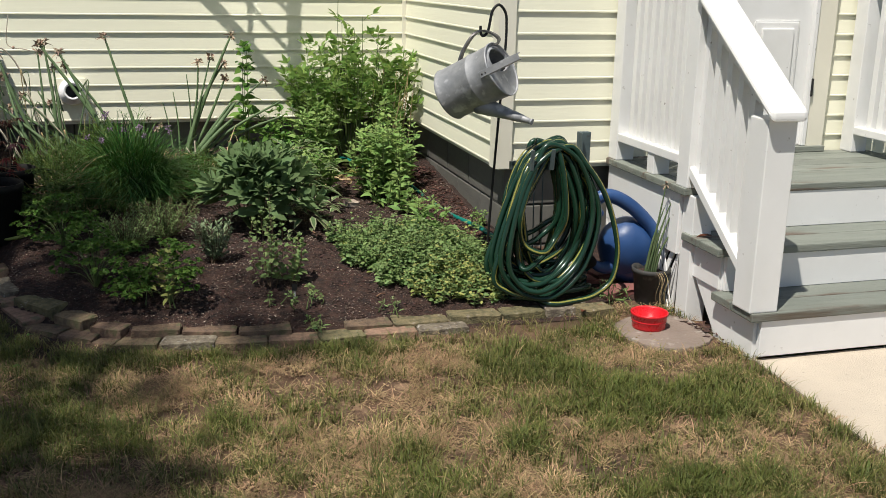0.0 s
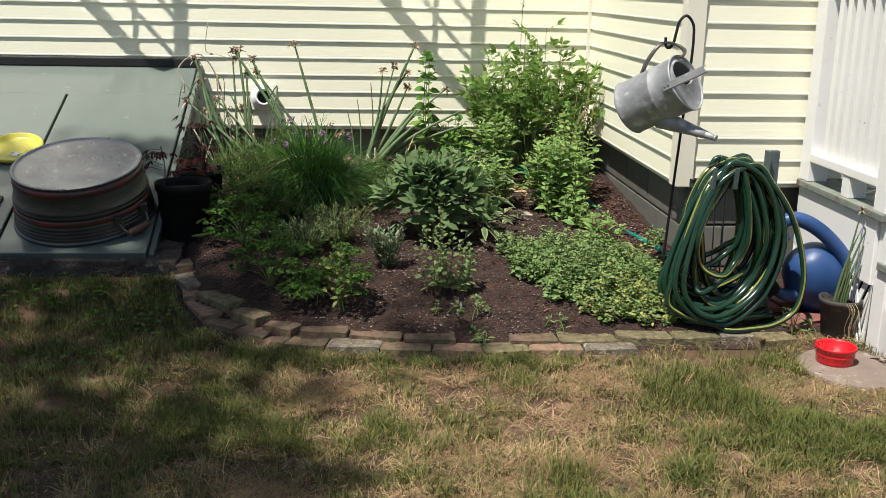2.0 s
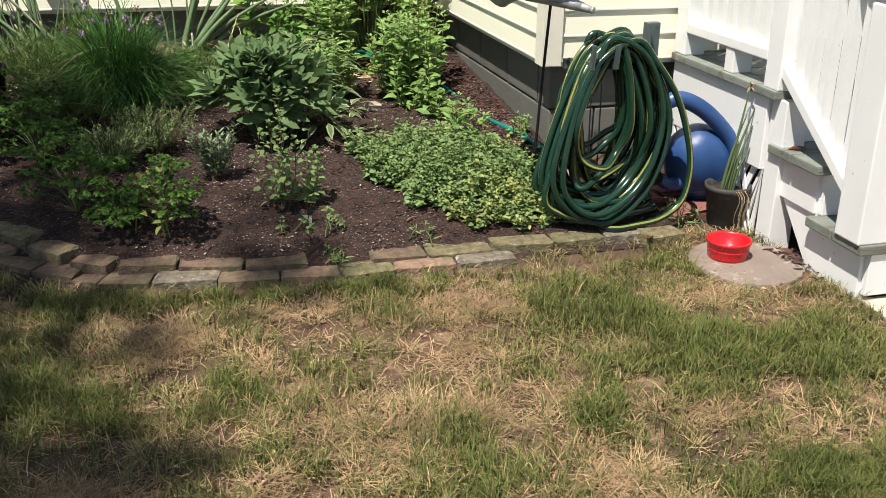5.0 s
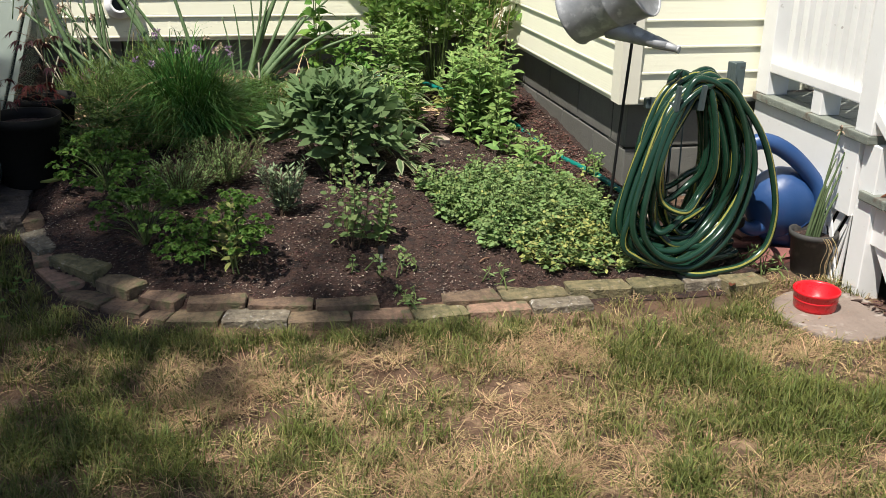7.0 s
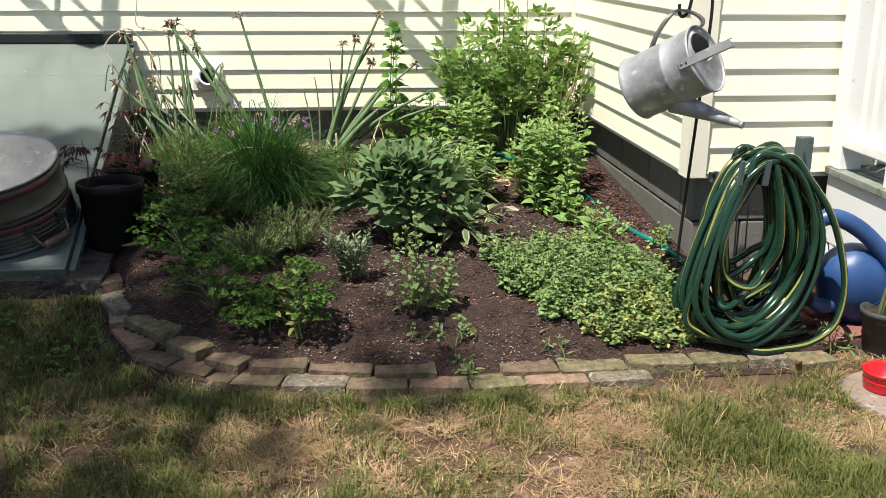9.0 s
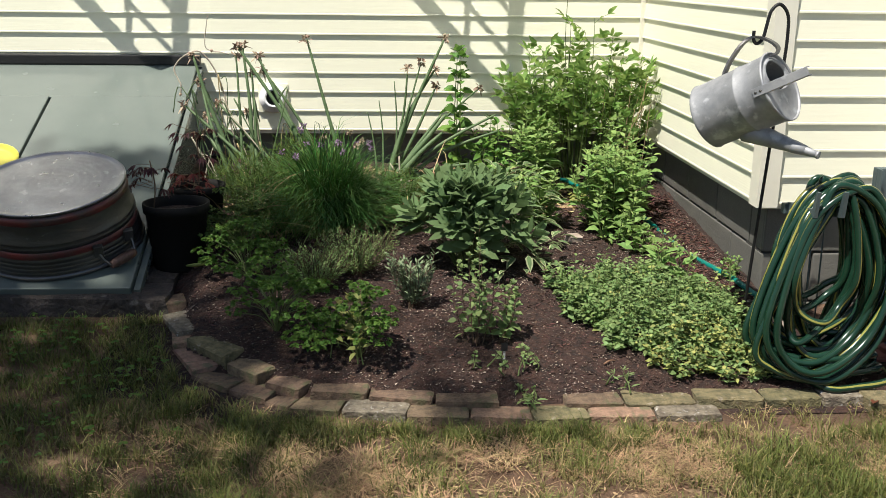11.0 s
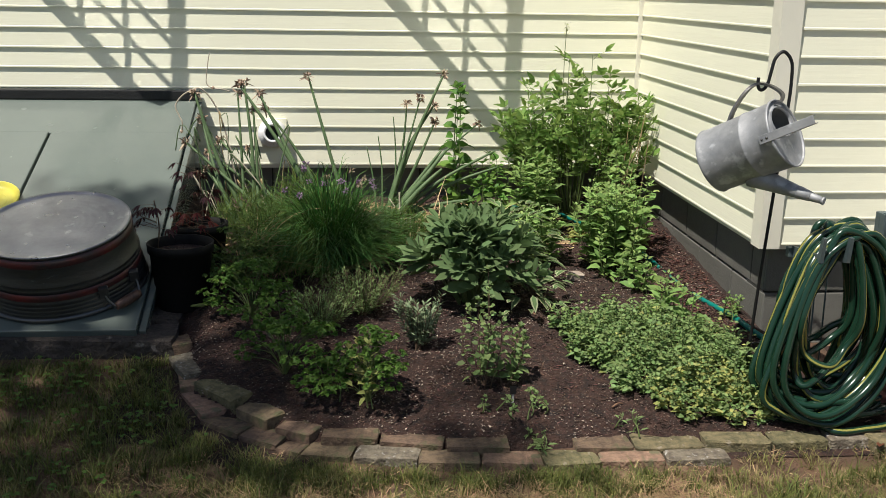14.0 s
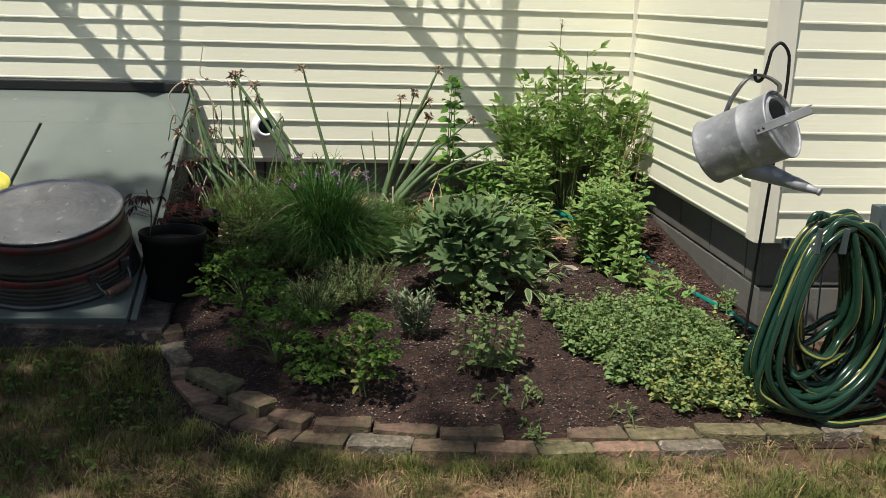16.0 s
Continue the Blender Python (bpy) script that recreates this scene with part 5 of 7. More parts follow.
def needle_bush(name, label, x, y, n, h, spread, L, mat, seed, stem=M_stem_brown):
    rnd = random.Random(seed)
    ob = plant(name, label, x, y)
    lv, bm = Leaves(), bmesh.new()
    for s in range(n):
        a = rnd.uniform(0, 6.3)
        r = math.sqrt(rnd.random()) * spread
        tip = Vector((math.cos(a) * r, math.sin(a) * r * 0.8, h * rnd.uniform(0.5, 1)))
        line = smooth_line([(rnd.uniform(-0.02, 0.02), rnd.uniform(-0.02, 0.02), 0), Vector((tip.x * 0.6, tip.y * 0.6, tip.z * 0.5)) + rvec(rnd, 0.01), tip], 4)
        tube(bm, line, 0.0013, 3, ends=False)
        for k in range(26):
            f = (0.2 + 0.8 * k / 26) * (len(line) - 1)
            i = min(int(f), len(line) - 2)
            p = line[i].lerp(line[i + 1], f - i)
            ax = (line[i + 1] - line[i]).normalized()
            o = rvec(rnd)
            o = (o - ax * o.dot(ax)).normalized()
            lv.leaf(p, o + ax * 0.9, ax, L * rnd.uniform(0.6, 1.1), L * 0.24, 0.1, 0.1)
    tagged(part("stem_mass", bm, stem, ob), kind="stuff")
    lv.done("needles", mat, ob)


needle_bush("lavender", "small grey-green lavender in mulch", -1.53, 3.47, 30, 0.22, 0.09, 0.036, M_leaf_grey, 7)
needle_bush("thyme", "low mound of greyish thyme", -1.74, 3.76, 120, 0.2, 0.17, 0.02, M_leaf_rose, 8)
needle_bush("thyme", "low yellow-green thyme mound", -1.9, 3.62, 130, 0.18, 0.15, 0.02, M_leaf_oreg, 9)


def parsley(x, y, n, h, spread, seed, label, mat=None):
    rnd = random.Random(seed)
    ob = plant("parsley", label, x, y, "parsley plants")
    lv, bm = Leaves(), bmesh.new()
    for s in range(n):
        a = rnd.uniform(0, 6.3)
        r = math.sqrt(rnd.random()) * spread
        tip = Vector((math.cos(a) * r, math.sin(a) * r, h * rnd.uniform(0.4, 1.0) * (1.05 - 0.5 * r / spread)))
        tube(bm, smooth_line([(0, 0, 0), (tip.x * 0.4, tip.y * 0.4, tip.z * 0.7), tip], 4), 0.0016, 4, ends=False)
        for b in range(5):
            bo = Vector((math.cos(b * 1.257 + a), math.sin(b * 1.257 + a), 0.25)) * rnd.uniform(0.015, 0.035)
            q = tip + bo
            for k in range(10):
                w = rnd.uniform(0, 6.3)
                lv.leaf(q, bo.normalized() + Vector((math.cos(w), math.sin(w), rnd.uniform(-0.2, 0.5))), Vector((0, 0, 1)) + rvec(rnd, 0.6), rnd.uniform(0.011, 0.024), rnd.uniform(0.009, 0.018), 0.4, 0.6, (0.9, 1.1))
    tagged(part("stem_mass", bm, M_stem, ob), kind="stuff")
    lv.done("foliage", mat or M_leaf_deep, ob)


parsley(-1.73, 3.14, 30, 0.29, 0.13, 12, "curly parsley plant beside the brick edging")
parsley(-1.87, 3.18, 16, 0.2, 0.1, 13, "low curly parsley over dark mulch")
parsley(-2.02, 3.31, 38, 0.3, 0.17, 14, "spreading curly parsley in shade")
parsley(-2.17, 3.74, 40, 0.27, 0.17, 15, "shaded parsley beside the black pots")
parsley(-2.24, 4.0, 40, 0.33, 0.16, 16, "tall shaded parsley by the bulkhead", M_leaf_fen)
stems_bush(plant("oregano_sprig", "yellowing broad-leaved sprig among parsley", -1.75, 3.15), random.Random(17), 5, 0.29, 0.05, 0.055, 0.026, 6, M_leaf_yellow)


def rose_sprig(x, y, h, n, seed, label):
    rnd = random.Random(seed)
    stems_bush(plant("rose_sprig", label, x, y, "rose sprigs"), rnd, n, h, 0.07, 0.036, 0.027, 11, M_leaf_rose, M_stem_brown, base_r=0.015, start=0.15, droop=0.2, squash=1, top_cluster=5, radius=0.002)


rose_sprig(-1.32, 3.21, 0.48, 7, 20, "slender upright rose shoot with small leaves")
rose_sprig(-1.25, 3.21, 0.34, 6, 21, "slender leafy shoot beside the rose")
stems_bush(plant("strawberry", "low three-leaved seedling near the brick edging", -1.2, 3.04), random.Random(22), 5, 0.1, 0.07, 0.03, 0.02, 3, M_leaf_rose, start=0.6)
stems_bush(plant("strawberry", "low seedling beside the rose shoot", -1.3, 3.08), random.Random(23), 4, 0.08, 0.05, 0.026, 0.018, 3, M_leaf_rose, start=0.6)
stems_bush(plant("weed", "small rosette weed at the brick edge", -1.17, 2.935), random.Random(24), 6, 0.04, 0.05, 0.034, 0.012, 3, M_leaf_rose, start=0.1)
stems_bush(plant("weed", "small grassy weed at the brick edge", -0.86, 2.97), random.Random(25), 4, 0.06, 0.03, 0.04, 0.008, 3, M_leaf_rose, start=0.1)
stems_bush(plant("weed", "small weed under the hose", 0.12, 2.98), random.Random(26), 7, 0.09, 0.07, 0.05, 0.007, 4, M_leaf_rose, start=0.1)


def oregano_mat():
    """A low dense mat: leaning leafy sprigs in tussocks, thinning and yellowing towards the bricks."""
    rnd = random.Random(30)
    x0, y0 = -0.68, 3.4
    ob = plant("oregano", "dense low mat of light green oregano", x0, y0)
    z0 = soil(x0, y0)
    lv, yl, bm = Leaves(), Leaves(), bmesh.new()
    done = 0
    while done < 1120:
        x, y = rnd.uniform(-0.42, 0.42), rnd.uniform(-0.46, 0.42)
        e = ((x + 0.12 * y - 0.02) / 0.325) ** 2 + ((y + 0.01 + 0.2 * x) / 0.28) ** 2
        old = ((x - 0.17) / 0.24) ** 2 + ((y + 0.29) / 0.14) ** 2
        wob = 0.9 * noise.noise(Vector((x * 7, y * 7, 3)))
        main = e < 1 + wob
        if not main and (old > 1 + wob or rnd.random() < 0.5):
            continue
        done += 1
        yellow = 0.03 if main and old > 0.7 else 0.35
        g = soil(x0 + x, y0 + y) - z0
        tus = noise.noise(Vector((x * 13, y * 13, 0)))
        h = max(0.03, (0.115 * (1 - 0.45 * min(e, 1.2)) + 0.06 * tus) * rnd.uniform(0.6, 1.35))
        if rnd.random() < 0.05:
            h *= 1.6
        foot = Vector((x, y, g))
        tip = foot + Vector((rnd.gauss(0, 0.028), rnd.gauss(-0.012, 0.028), h))
        tube(bm, [foot, foot.lerp(tip, 0.5), tip], 0.001, 3, ends=False)
        turn = rnd.uniform(0, 6)
        size = rnd.uniform(0.8, 1.35)
        for k in range(5):
            p = foot.lerp(tip, 0.3 + 0.7 * k / 4)
            turn += 1.57
            use = yl if rnd.random() < yellow else lv
            for q in (0, math.pi):
                d = Vector((math.cos(turn + q), math.sin(turn + q), rnd.uniform(-0.1, 0.9)))
                L = rnd.uniform(0.017, 0.031) * (1.12 - 0.12 * k) * size
                use.leaf(p, d, Vector((0, -0.2, 1)) + rvec(rnd, 0.6), L, L * 0.58, 0.25, 0.25, (1, 0.75))
    tagged(part("stem_mass", bm, M_stem, ob), kind="stuff")
    lv.done("foliage", M_leaf_oreg, ob)
    yl.done("yellow_leaves", M_leaf_yellow, ob, "yellowing leaves at the edge of the mat")


oregano_mat()


def chives():
    """A mop of fine dark blades: upright at the heart, arching over and hanging at the rim."""
    rnd = random.Random(40)
    ob = plant("chives", "dark green chive clump with a few purple flowers", -1.87, 4.3)
    lv = Leaves()
    for k in range(3000):
        a, r = rnd.uniform(0, 6.3), math.sqrt(rnd.random())
        out = Vector((math.cos(a), math.sin(a) * 0.8, 0))
        side = Vector((-math.sin(a), math.cos(a), 0))
        foot = out * 0.11 * r
        top = rnd.uniform(0.2, 0.42) * (1 - 0.35 * r * r) * (1.22 if k % 11 == 0 else 1)
        reach = (0.03 + 0.29 * r) * rnd.uniform(0.55, 1.2) * (1 + 0.16 * math.sin(5 * a) + 0.1 * math.sin(9 * a + 1))
        fall = 0 if k % 11 == 0 else top * max(0.0, min(0.85, (r - 0.35) * rnd.uniform(0.2, 1.5)))
        knee = foot + out * reach * 0.4 + Vector((0, 0, top * 1.05)) + side * rnd.gauss(0, 0.045) + rvec(rnd, 0.02)
        tip = foot + out * reach * 1.15 + Vector((0, 0, top - fall)) + side * rnd.gauss(0, 0.09) + rvec(rnd, 0.03)
        b, w = len(lv.v), rnd.uniform(0.0016, 0.0026)
        for i in range(6):
            t = i / 5
            q = foot * (1 - t) ** 2 + knee * 2 * t * (1 - t) + tip * t * t
            wd = side * w * (1 - 0.8 * t ** 3)
            lv.v += [q - wd, q + wd]
        lv.f += [(b + 2 * i, b + 2 * i + 1, b + 2 * i + 3, b + 2 * i + 2) for i in range(5)]
    lv.done("foliage", M_leaf_chive, ob)
    st = Leaves()
    for k in range(150):
        a = rnd.uniform(0, 6.3)
        p = Vector((math.cos(a) * rnd.uniform(0.05, 0.2), math.sin(a) * rnd.uniform(0.05, 0.12), 0.01))
        st.blade(p, Vector((math.cos(a) * 0.8, math.sin(a) * 0.8, rnd.uniform(0.2, 1.2))), rnd.uniform(0.1, 0.24), 0.0035, Vector((math.cos(a), math.sin(a), -1.7)), 5)
    st.done("dead_foliage", M_straw, ob, "dry straw-coloured dead blades")
    for k in range(16):
        bm, fl = bmesh.new(), Leaves()
        a = rnd.uniform(0, 6.3)
        r = math.sqrt(rnd.random())
        tip = Vector((math.cos(a) * r * 0.23, math.sin(a) * r * 0.18, rnd.uniform(0.34, 0.47)))
        tube(bm, smooth_line([(tip.x * 0.35, tip.y * 0.35, 0), (tip.x * 0.7, tip.y * 0.7, tip.z * 0.55), tip], 4), 0.0016, 4, ends=False)
        for q in range(30):
            d = rvec(rnd).normalized()
            fl.leaf(tip + d * 0.004, d, rvec(rnd), rnd.uniform(0.009, 0.018), 0.006, 0, 0.2)
        fst = part("flower_stalk", bm, M_leaf_chive, ob)
        fl.done("flower", M_purple if k % 5 else M_seedhead, fst, "round purple chive flower" if k % 5 else "dried brown chive flower")


chives()


def dry_tangle(x, y, n, spread, seed, label):
    """Collapsed dead stalks and leaves, bent every way."""
    rnd = random.Random(seed)
    ob = plant("dead_stalks", label, x, y, "dead stalks")
    lv = Leaves()
    for k in range(n):
        a = rnd.uniform(0, 6.3)
        fx, fy = rnd.gauss(0, spread), rnd.gauss(0, spread * 0.5)
        p = Vector((fx, fy, soil(x + fx, y + fy) - soil(x, y)))
        lv.blade(p, Vector((math.cos(a), math.sin(a), rnd.uniform(0.3, 3.0))), rnd.uniform(0.15, 0.5), rnd.uniform(0.003, 0.008), Vector((math.cos(a + 1), math.sin(a + 1), -rnd.uniform(0.4, 1.8))), 6)
    lv.done("foliage", M_straw, ob)


dry_tangle(-2.2, 4.2, 90, 0.07, 61, "straw-coloured collapsed stalks among the onions")
dry_tangle(-1.42, 4.5, 45, 0.1, 62, "dry bent onion leaves lying at the clump's foot")


def fennel_tuft(x, y, h, n, seed, label):
    """A soft mound of short, fine, tangled leaves."""
    rnd = random.Random(seed)
    ob = plant("fine_herb", label, x, y, "feathery herbs")
    lv = Leaves()
    for k in range(n):
        a = rnd.uniform(0, 6.3)
        r = math.sqrt(rnd.random())
        top = h * (1 - 0.45 * r * r) * (1 + 0.3 * noise.noise(Vector((a, r * 3, seed))))
        p = Vector((math.cos(a) * r * 0.15, math.sin(a) * r * 0.12, top * rnd.random() ** 0.6))
        d = Vector((math.cos(a) * r * 0.6, math.sin(a) * r * 0.6, 0.7)) + rvec(rnd, 0.8)
        lv.blade(p, d, rnd.uniform(0.025, 0.07), 0.0035, rvec(rnd, 0.9), 3)
    lv.done("fronds", M_leaf_fen, ob)


fennel_tuft(-2.14, 4.3, 0.28, 1500, 41, "light green feathery tuft beside the chives")
fennel_tuft(-2.26, 4.48, 0.3, 1100, 42, "light green grassy tuft behind the chives")
fennel_tuft(-1.56, 4.44, 0.22, 1200, 43, "light green tuft at the edge of the chives")
fennel_tuft(-2.02, 4.46, 0.38, 1500, 44, "fine green tuft under the onion stalks")
fennel_tuft(-2.0, 4.12, 0.2, 900, 45, "low fine tuft in front of the chives")


def onion_clump(x, y, stalks, seed, label, heads=True):
    """Walking onions: stout hollow stalks that lean and end in dry bulbil heads."""
    rnd = random.Random(seed)
    ob = plant("walking_onion", label, x, y, "walking onions")
    z0 = soil(x, y)
    for fx, fy, tx, ty, tz, r in stalks:
        foot = Vector((fx - x, fy - y, soil(fx, fy) - z0))
        tip = Vector((tx - x, ty - y, tz - z0))
        mid = foot.lerp(tip, 0.5) + rvec(rnd, 0.03) + Vector((0, 0, 0.02))
        line = smooth_line([foot, mid, tip], 7)
        n = len(line)
        bm = bmesh.new()
        tube(bm, line, [r * 1.12 * (1 - 0.6 * (i / (n - 1)) ** 1.3) for i in range(n)], 8)
        st = part("stalk", bm, M_leaf_onion, ob)
        if heads and r > 0.0055:
            hd = Leaves()
            for k in range(12):
                d = (rvec(rnd) + Vector((0, 0, 0.3))).normalized()
                hd.leaf(tip + d * 0.006, d, rvec(rnd), rnd.uniform(0.018, 0.045), 0.01, 0.3, 0.4)
            for k in range(6):
                o = tip + rvec(rnd, 0.014)
                for q in range(5):
                    hd.leaf(o, rvec(rnd), rvec(rnd), 0.014, 0.012, 0, 0.3)
            hd.done("seed_head", M_seedhead, st, "dry brown papery seed head")
    return ob


onion_clump(-2.2, 4.65, [(-1.82, 4.55, -2.3, 4.75, 1.03, 0.012), (-1.86, 4.55, -2.21, 4.75, 0.99, 0.011), (-1.84, 4.6, -2.19, 4.75, 0.93, 0.009), (-1.76, 4.6, -1.98, 4.75, 1.07, 0.01), (-2.2, 4.6, -2.51, 4.75, 0.99, 0.012), (-2.21, 4.6, -2.24, 4.75, 0.91, 0.009), (-2.24, 4.6, -2.28, 4.75, 1.04, 0.01),
                        (-2.28, 4.6, -2.31, 4.75, 0.99, 0.008), (-1.86, 4.5, -2.46, 4.75, 0.71, 0.012), (-1.88, 4.5, -2.4, 4.75, 0.77, 0.011), (-1.98, 4.45, -2.56, 4.75, 0.76, 0.011), (-2.27, 4.5, -2.47, 4.75, 0.63, 0.013), (-2.2, 4.55, -2.27, 4.75, 0.73, 0.009), (-2.26, 4.5, -2.48, 4.75, 0.87, 0.01)], 50, "leaning walking onion stalks with dry seed heads")
onion_clump(-1.6, 5.15, [(-1.6, 5.1, -1.3, 5.2, 1.05, 0.012), (-1.6, 5.05, -1.35, 5.2, 0.89, 0.011), (-1.58, 5.1, -1.34, 5.2, 0.81, 0.01), (-1.6, 5.15, -1.49, 5.2, 0.9, 0.008), (-1.6, 5.1, -1.42, 5.2, 0.93, 0.007), (-1.56, 5.1, -1.56, 5.2, 0.83, 0.005),
                        (-1.62, 5.1, -1.64, 5.2, 0.73, 0.005), (-1.65, 5.1, -1.7, 5.2, 0.67, 0.005), (-1.58, 5.1, -1.11, 5.2, 0.8, 0.008)], 51, "upright walking onion stalks against the clapboards")
onion_clump(-1.55, 4.9, [(-1.64, 4.85, -1.31, 4.9, 0.7, 0.015), (-1.64, 4.85, -1.33, 4.9, 0.59, 0.015), (-1.62, 4.82, -1.33, 4.88, 0.61, 0.014), (-1.6, 4.9, -1.33, 4.95, 0.69, 0.013), (-1.56, 4.8, -1.42, 4.85, 0.4, 0.015), (-1.66, 4.8, -1.5, 4.7, 0.34, 0.012),
                        (-1.62, 4.85, -1.06, 4.9, 0.7, 0.011), (-1.6, 4.85, -1.05, 4.88, 0.62, 0.011), (-1.4, 4.8, -1.56, 4.85, 0.46, 0.01), (-1.64, 4.9, -1.2, 4.8, 0.47, 0.013)], 52, "flopped green onion leaves on straw", heads=False)


def straw_tangle():
    """Bleached, broken onion stalks lying about the clumps."""
    rnd = random.Random(53)
    ob = plant("dead_stalks", "tangled bleached and green broken onion stalks", -1.65, 4.55)
    z0 = soil(-1.65, 4.55)
    for x, y, n, s in ((-1.62, 4.6, 9, 0.2), (-2.2, 4.55, 8, 0.16), (-1.4, 4.85, 7, 0.2), (-2.05, 4.72, 5, 0.15)):
        for k in range(n):
            a, q = rnd.uniform(0, 6.3), Vector((rnd.gauss(x, s * 0.5), rnd.gauss(y, s * 0.35), 0))
            L = rnd.uniform(0.12, 0.3)
            pts = [Vector((q.x + math.cos(a) * L * u + rnd.uniform(-0.015, 0.015), q.y + math.sin(a) * L * u * 0.7, soil(q.x, min(q.y, 5.2)) + 0.03 + 0.16 * (1 - u) * rnd.random())) - Vector((-1.65, 4.55, z0)) for u in (0, 0.35, 0.7, 1)]
            bm = bmesh.new()
            tube(bm, smooth_line(pts, 3), rnd.uniform(0.002, 0.0055), 6)
            part("stalk", bm, M_straw if k % 2 else M_bleached, ob)

    for k in range(26):
        x, y = rnd.uniform(-2.42, -2.08), rnd.uniform(4.5, 4.85)
        tip = Vector((x + rnd.uniform(-0.2, 0.06), y + rnd.uniform(-0.06, 0.06), rnd.uniform(0.45, 0.9)))
        o = Vector((-1.65, 4.55, z0))
        bm = bmesh.new()
        line = smooth_line([Vector((x, y, soil(x, y))) - o, Vector((x + rnd.uniform(-0.06, 0.04), y, tip.z * 0.6)) - o, tip - o, tip + Vector((rnd.uniform(-0.09, 0.05), 0, rnd.uniform(-0.12, 0.02))) - o], 4)
        tube(bm, line, rnd.uniform(0.0018, 0.0045), 5)
        part("stalk", bm, (M_leaf_onion, M_straw, M_leaf_onion, M_bleached)[k % 4], ob)


straw_tangle()


def curly_scape():
    ob = plant("garlic_scape", "pale curling dried scape over the bulkhead", -2.35, 4.8)
    z0 = soil(-2.35, 4.8)
    bm = bmesh.new()
    o = Vector((-2.35, 4.8, z0 - 0.005))
    tube(bm, smooth_line([Vector(p) - o for p in ((-2.3, 4.75, 0.3), (-2.38, 4.8, 0.8), (-2.47, 4.8, 0.99), (-2.55, 4.78, 0.985), (-2.60, 4.76, 0.93), (-2.585, 4.75, 0.88), (-2.57, 4.74, 0.85), (-2.575, 4.74, 0.81))], 6), 0.004, 6)
    tube(bm, smooth_line([Vector(p) - o for p in ((-2.35, 4.8, 0.99), (-2.39, 4.8, 1.0), (-2.43, 4.8, 1.005), (-2.46, 4.8, 1.03), (-2.45, 4.8, 1.12), (-2.44, 4.8, 1.17))], 5), 0.0025, 5)
    part("stalk", bm, M_bleached, ob)
    for p in ((-2.575, 4.74, 0.808), (-2.43, 4.8, 1.006)):
        hb = bmesh.new()
        bmesh.ops.create_icosphere(hb, subdivisions=1, radius=0.009, matrix=Matrix.Translation(Vector(p) - o))
        part("bulbil", hb, M_seedhead, ob)


curly_scape()


def tall_stem():
    rnd = random.Random(60)
    ob = plant("sunroot", "tall single stem with broad dark green leaves", -1.22, 5.0)
    stems_bush(ob, rnd, 3, 0.85, 0.07, 0.1, 0.062, 13, M_leaf_broad, start=0.1, top_cluster=6, base_r=0.02, radius=0.005, droop=0.5)
    ob2 = plant("sunroot", "short broad-leaved shoots beside the tall stem", -1.05, 5.0)
    stems_bush(ob2, rnd, 10, 0.36, 0.16, 0.085, 0.05, 6, M_leaf_broad, start=0.2, base_r=0.05, droop=0.5)


tall_stem()


def seedling_tree(x, y, z, h, seed, label, mats):
    """Young maple: thin stem and fingered dark red leaves."""
    rnd = random.Random(seed)
    ob = thing("maple_seedling", label, "plant", at=(x, y, z), group="maple seedlings")
    bm = bmesh.new()
    lvs = [Leaves() for _ in mats]
    tube(bm, smooth_line([(0, 0, 0), (0.01, 0, h * 0.5), (-0.005, 0, h)], 4), 0.003, 5)
    for k in range(15):
        t = rnd.uniform(0.35, 1.0)
        a = rnd.uniform(0, 6.3)
        p = Vector((0, 0, h * t))
        q = p + Vector((math.cos(a), math.sin(a), rnd.uniform(-0.1, 0.5))) * rnd.uniform(0.03, 0.1)
        tube(bm, [p, p.lerp(q, 0.5), q], 0.0012, 3, ends=False)
        which = lvs[0 if (len(mats) == 1 or rnd.random() < 0.6) else 1]
        for f in range(5):
            b = a + (f - 2) * 0.5
            which.leaf(q, Vector((math.cos(b), math.sin(b), -0.3)), Vector((0, 0, 1)) + rvec(rnd, 0.3), 0.045 * (1 - 0.12 * abs(f - 2)), 0.011, 0.5, 0.2)
    tagged(part("twig_mass", bm, M_stem_brown, ob), kind="stuff")
    for n, (l, m) in enumerate(zip(lvs, mats)):
        l.done("leaves", m, ob)


seedling_tree(-2.43, 4.25, 0.45, 0.26, 70, "dark red maple seedling in a black pot", [M_leaf_red])
seedling_tree(-2.45, 4.22, 0.45, 0.09, 72, "scarlet young leaves in the black pot", [M_leaf_scarlet])
seedling_tree(-2.57, 4.0, 0.43, 0.2, 71, "small dark red maple seedling at the pot's rim", [M_leaf_red])


def seed_pod(x, y, label):
    ob = plant("seed_pod", label, x, y)
    bm = bmesh.new()
    line = smooth_line([(-0.045, 0.0, 0.012), (-0.015, -0.008, 0.016), (0.02, -0.002, 0.02), (0.04, 0.012, 0.024), (0.046, 0.02, 0.03)], 5)
    n = len(line)
    tube(bm, line, [0.002 + 0.006 * math.sin(math.pi * i / (n - 1)) ** 0.6 for i in range(n)], 8)
    part("pod", bm, M_leaf_yellow, ob)


def twig(x, y, a, L, label):
    ob = plant("twig", label, x, y, "loose twigs")
    bm = bmesh.new()
    line = smooth_line([(0, 0, 0.014), (math.cos(a) * L * 0.5, math.sin(a) * L * 0.5, 0.022), (math.cos(a) * L, math.sin(a) * L, 0.016)], 4)
    tube(bm, line, [0.0035, 0.0034, 0.0033, 0.0032, 0.003, 0.0028, 0.0026, 0.0024, 0.002], 6)
    part("stick", bm, M_twig, ob)


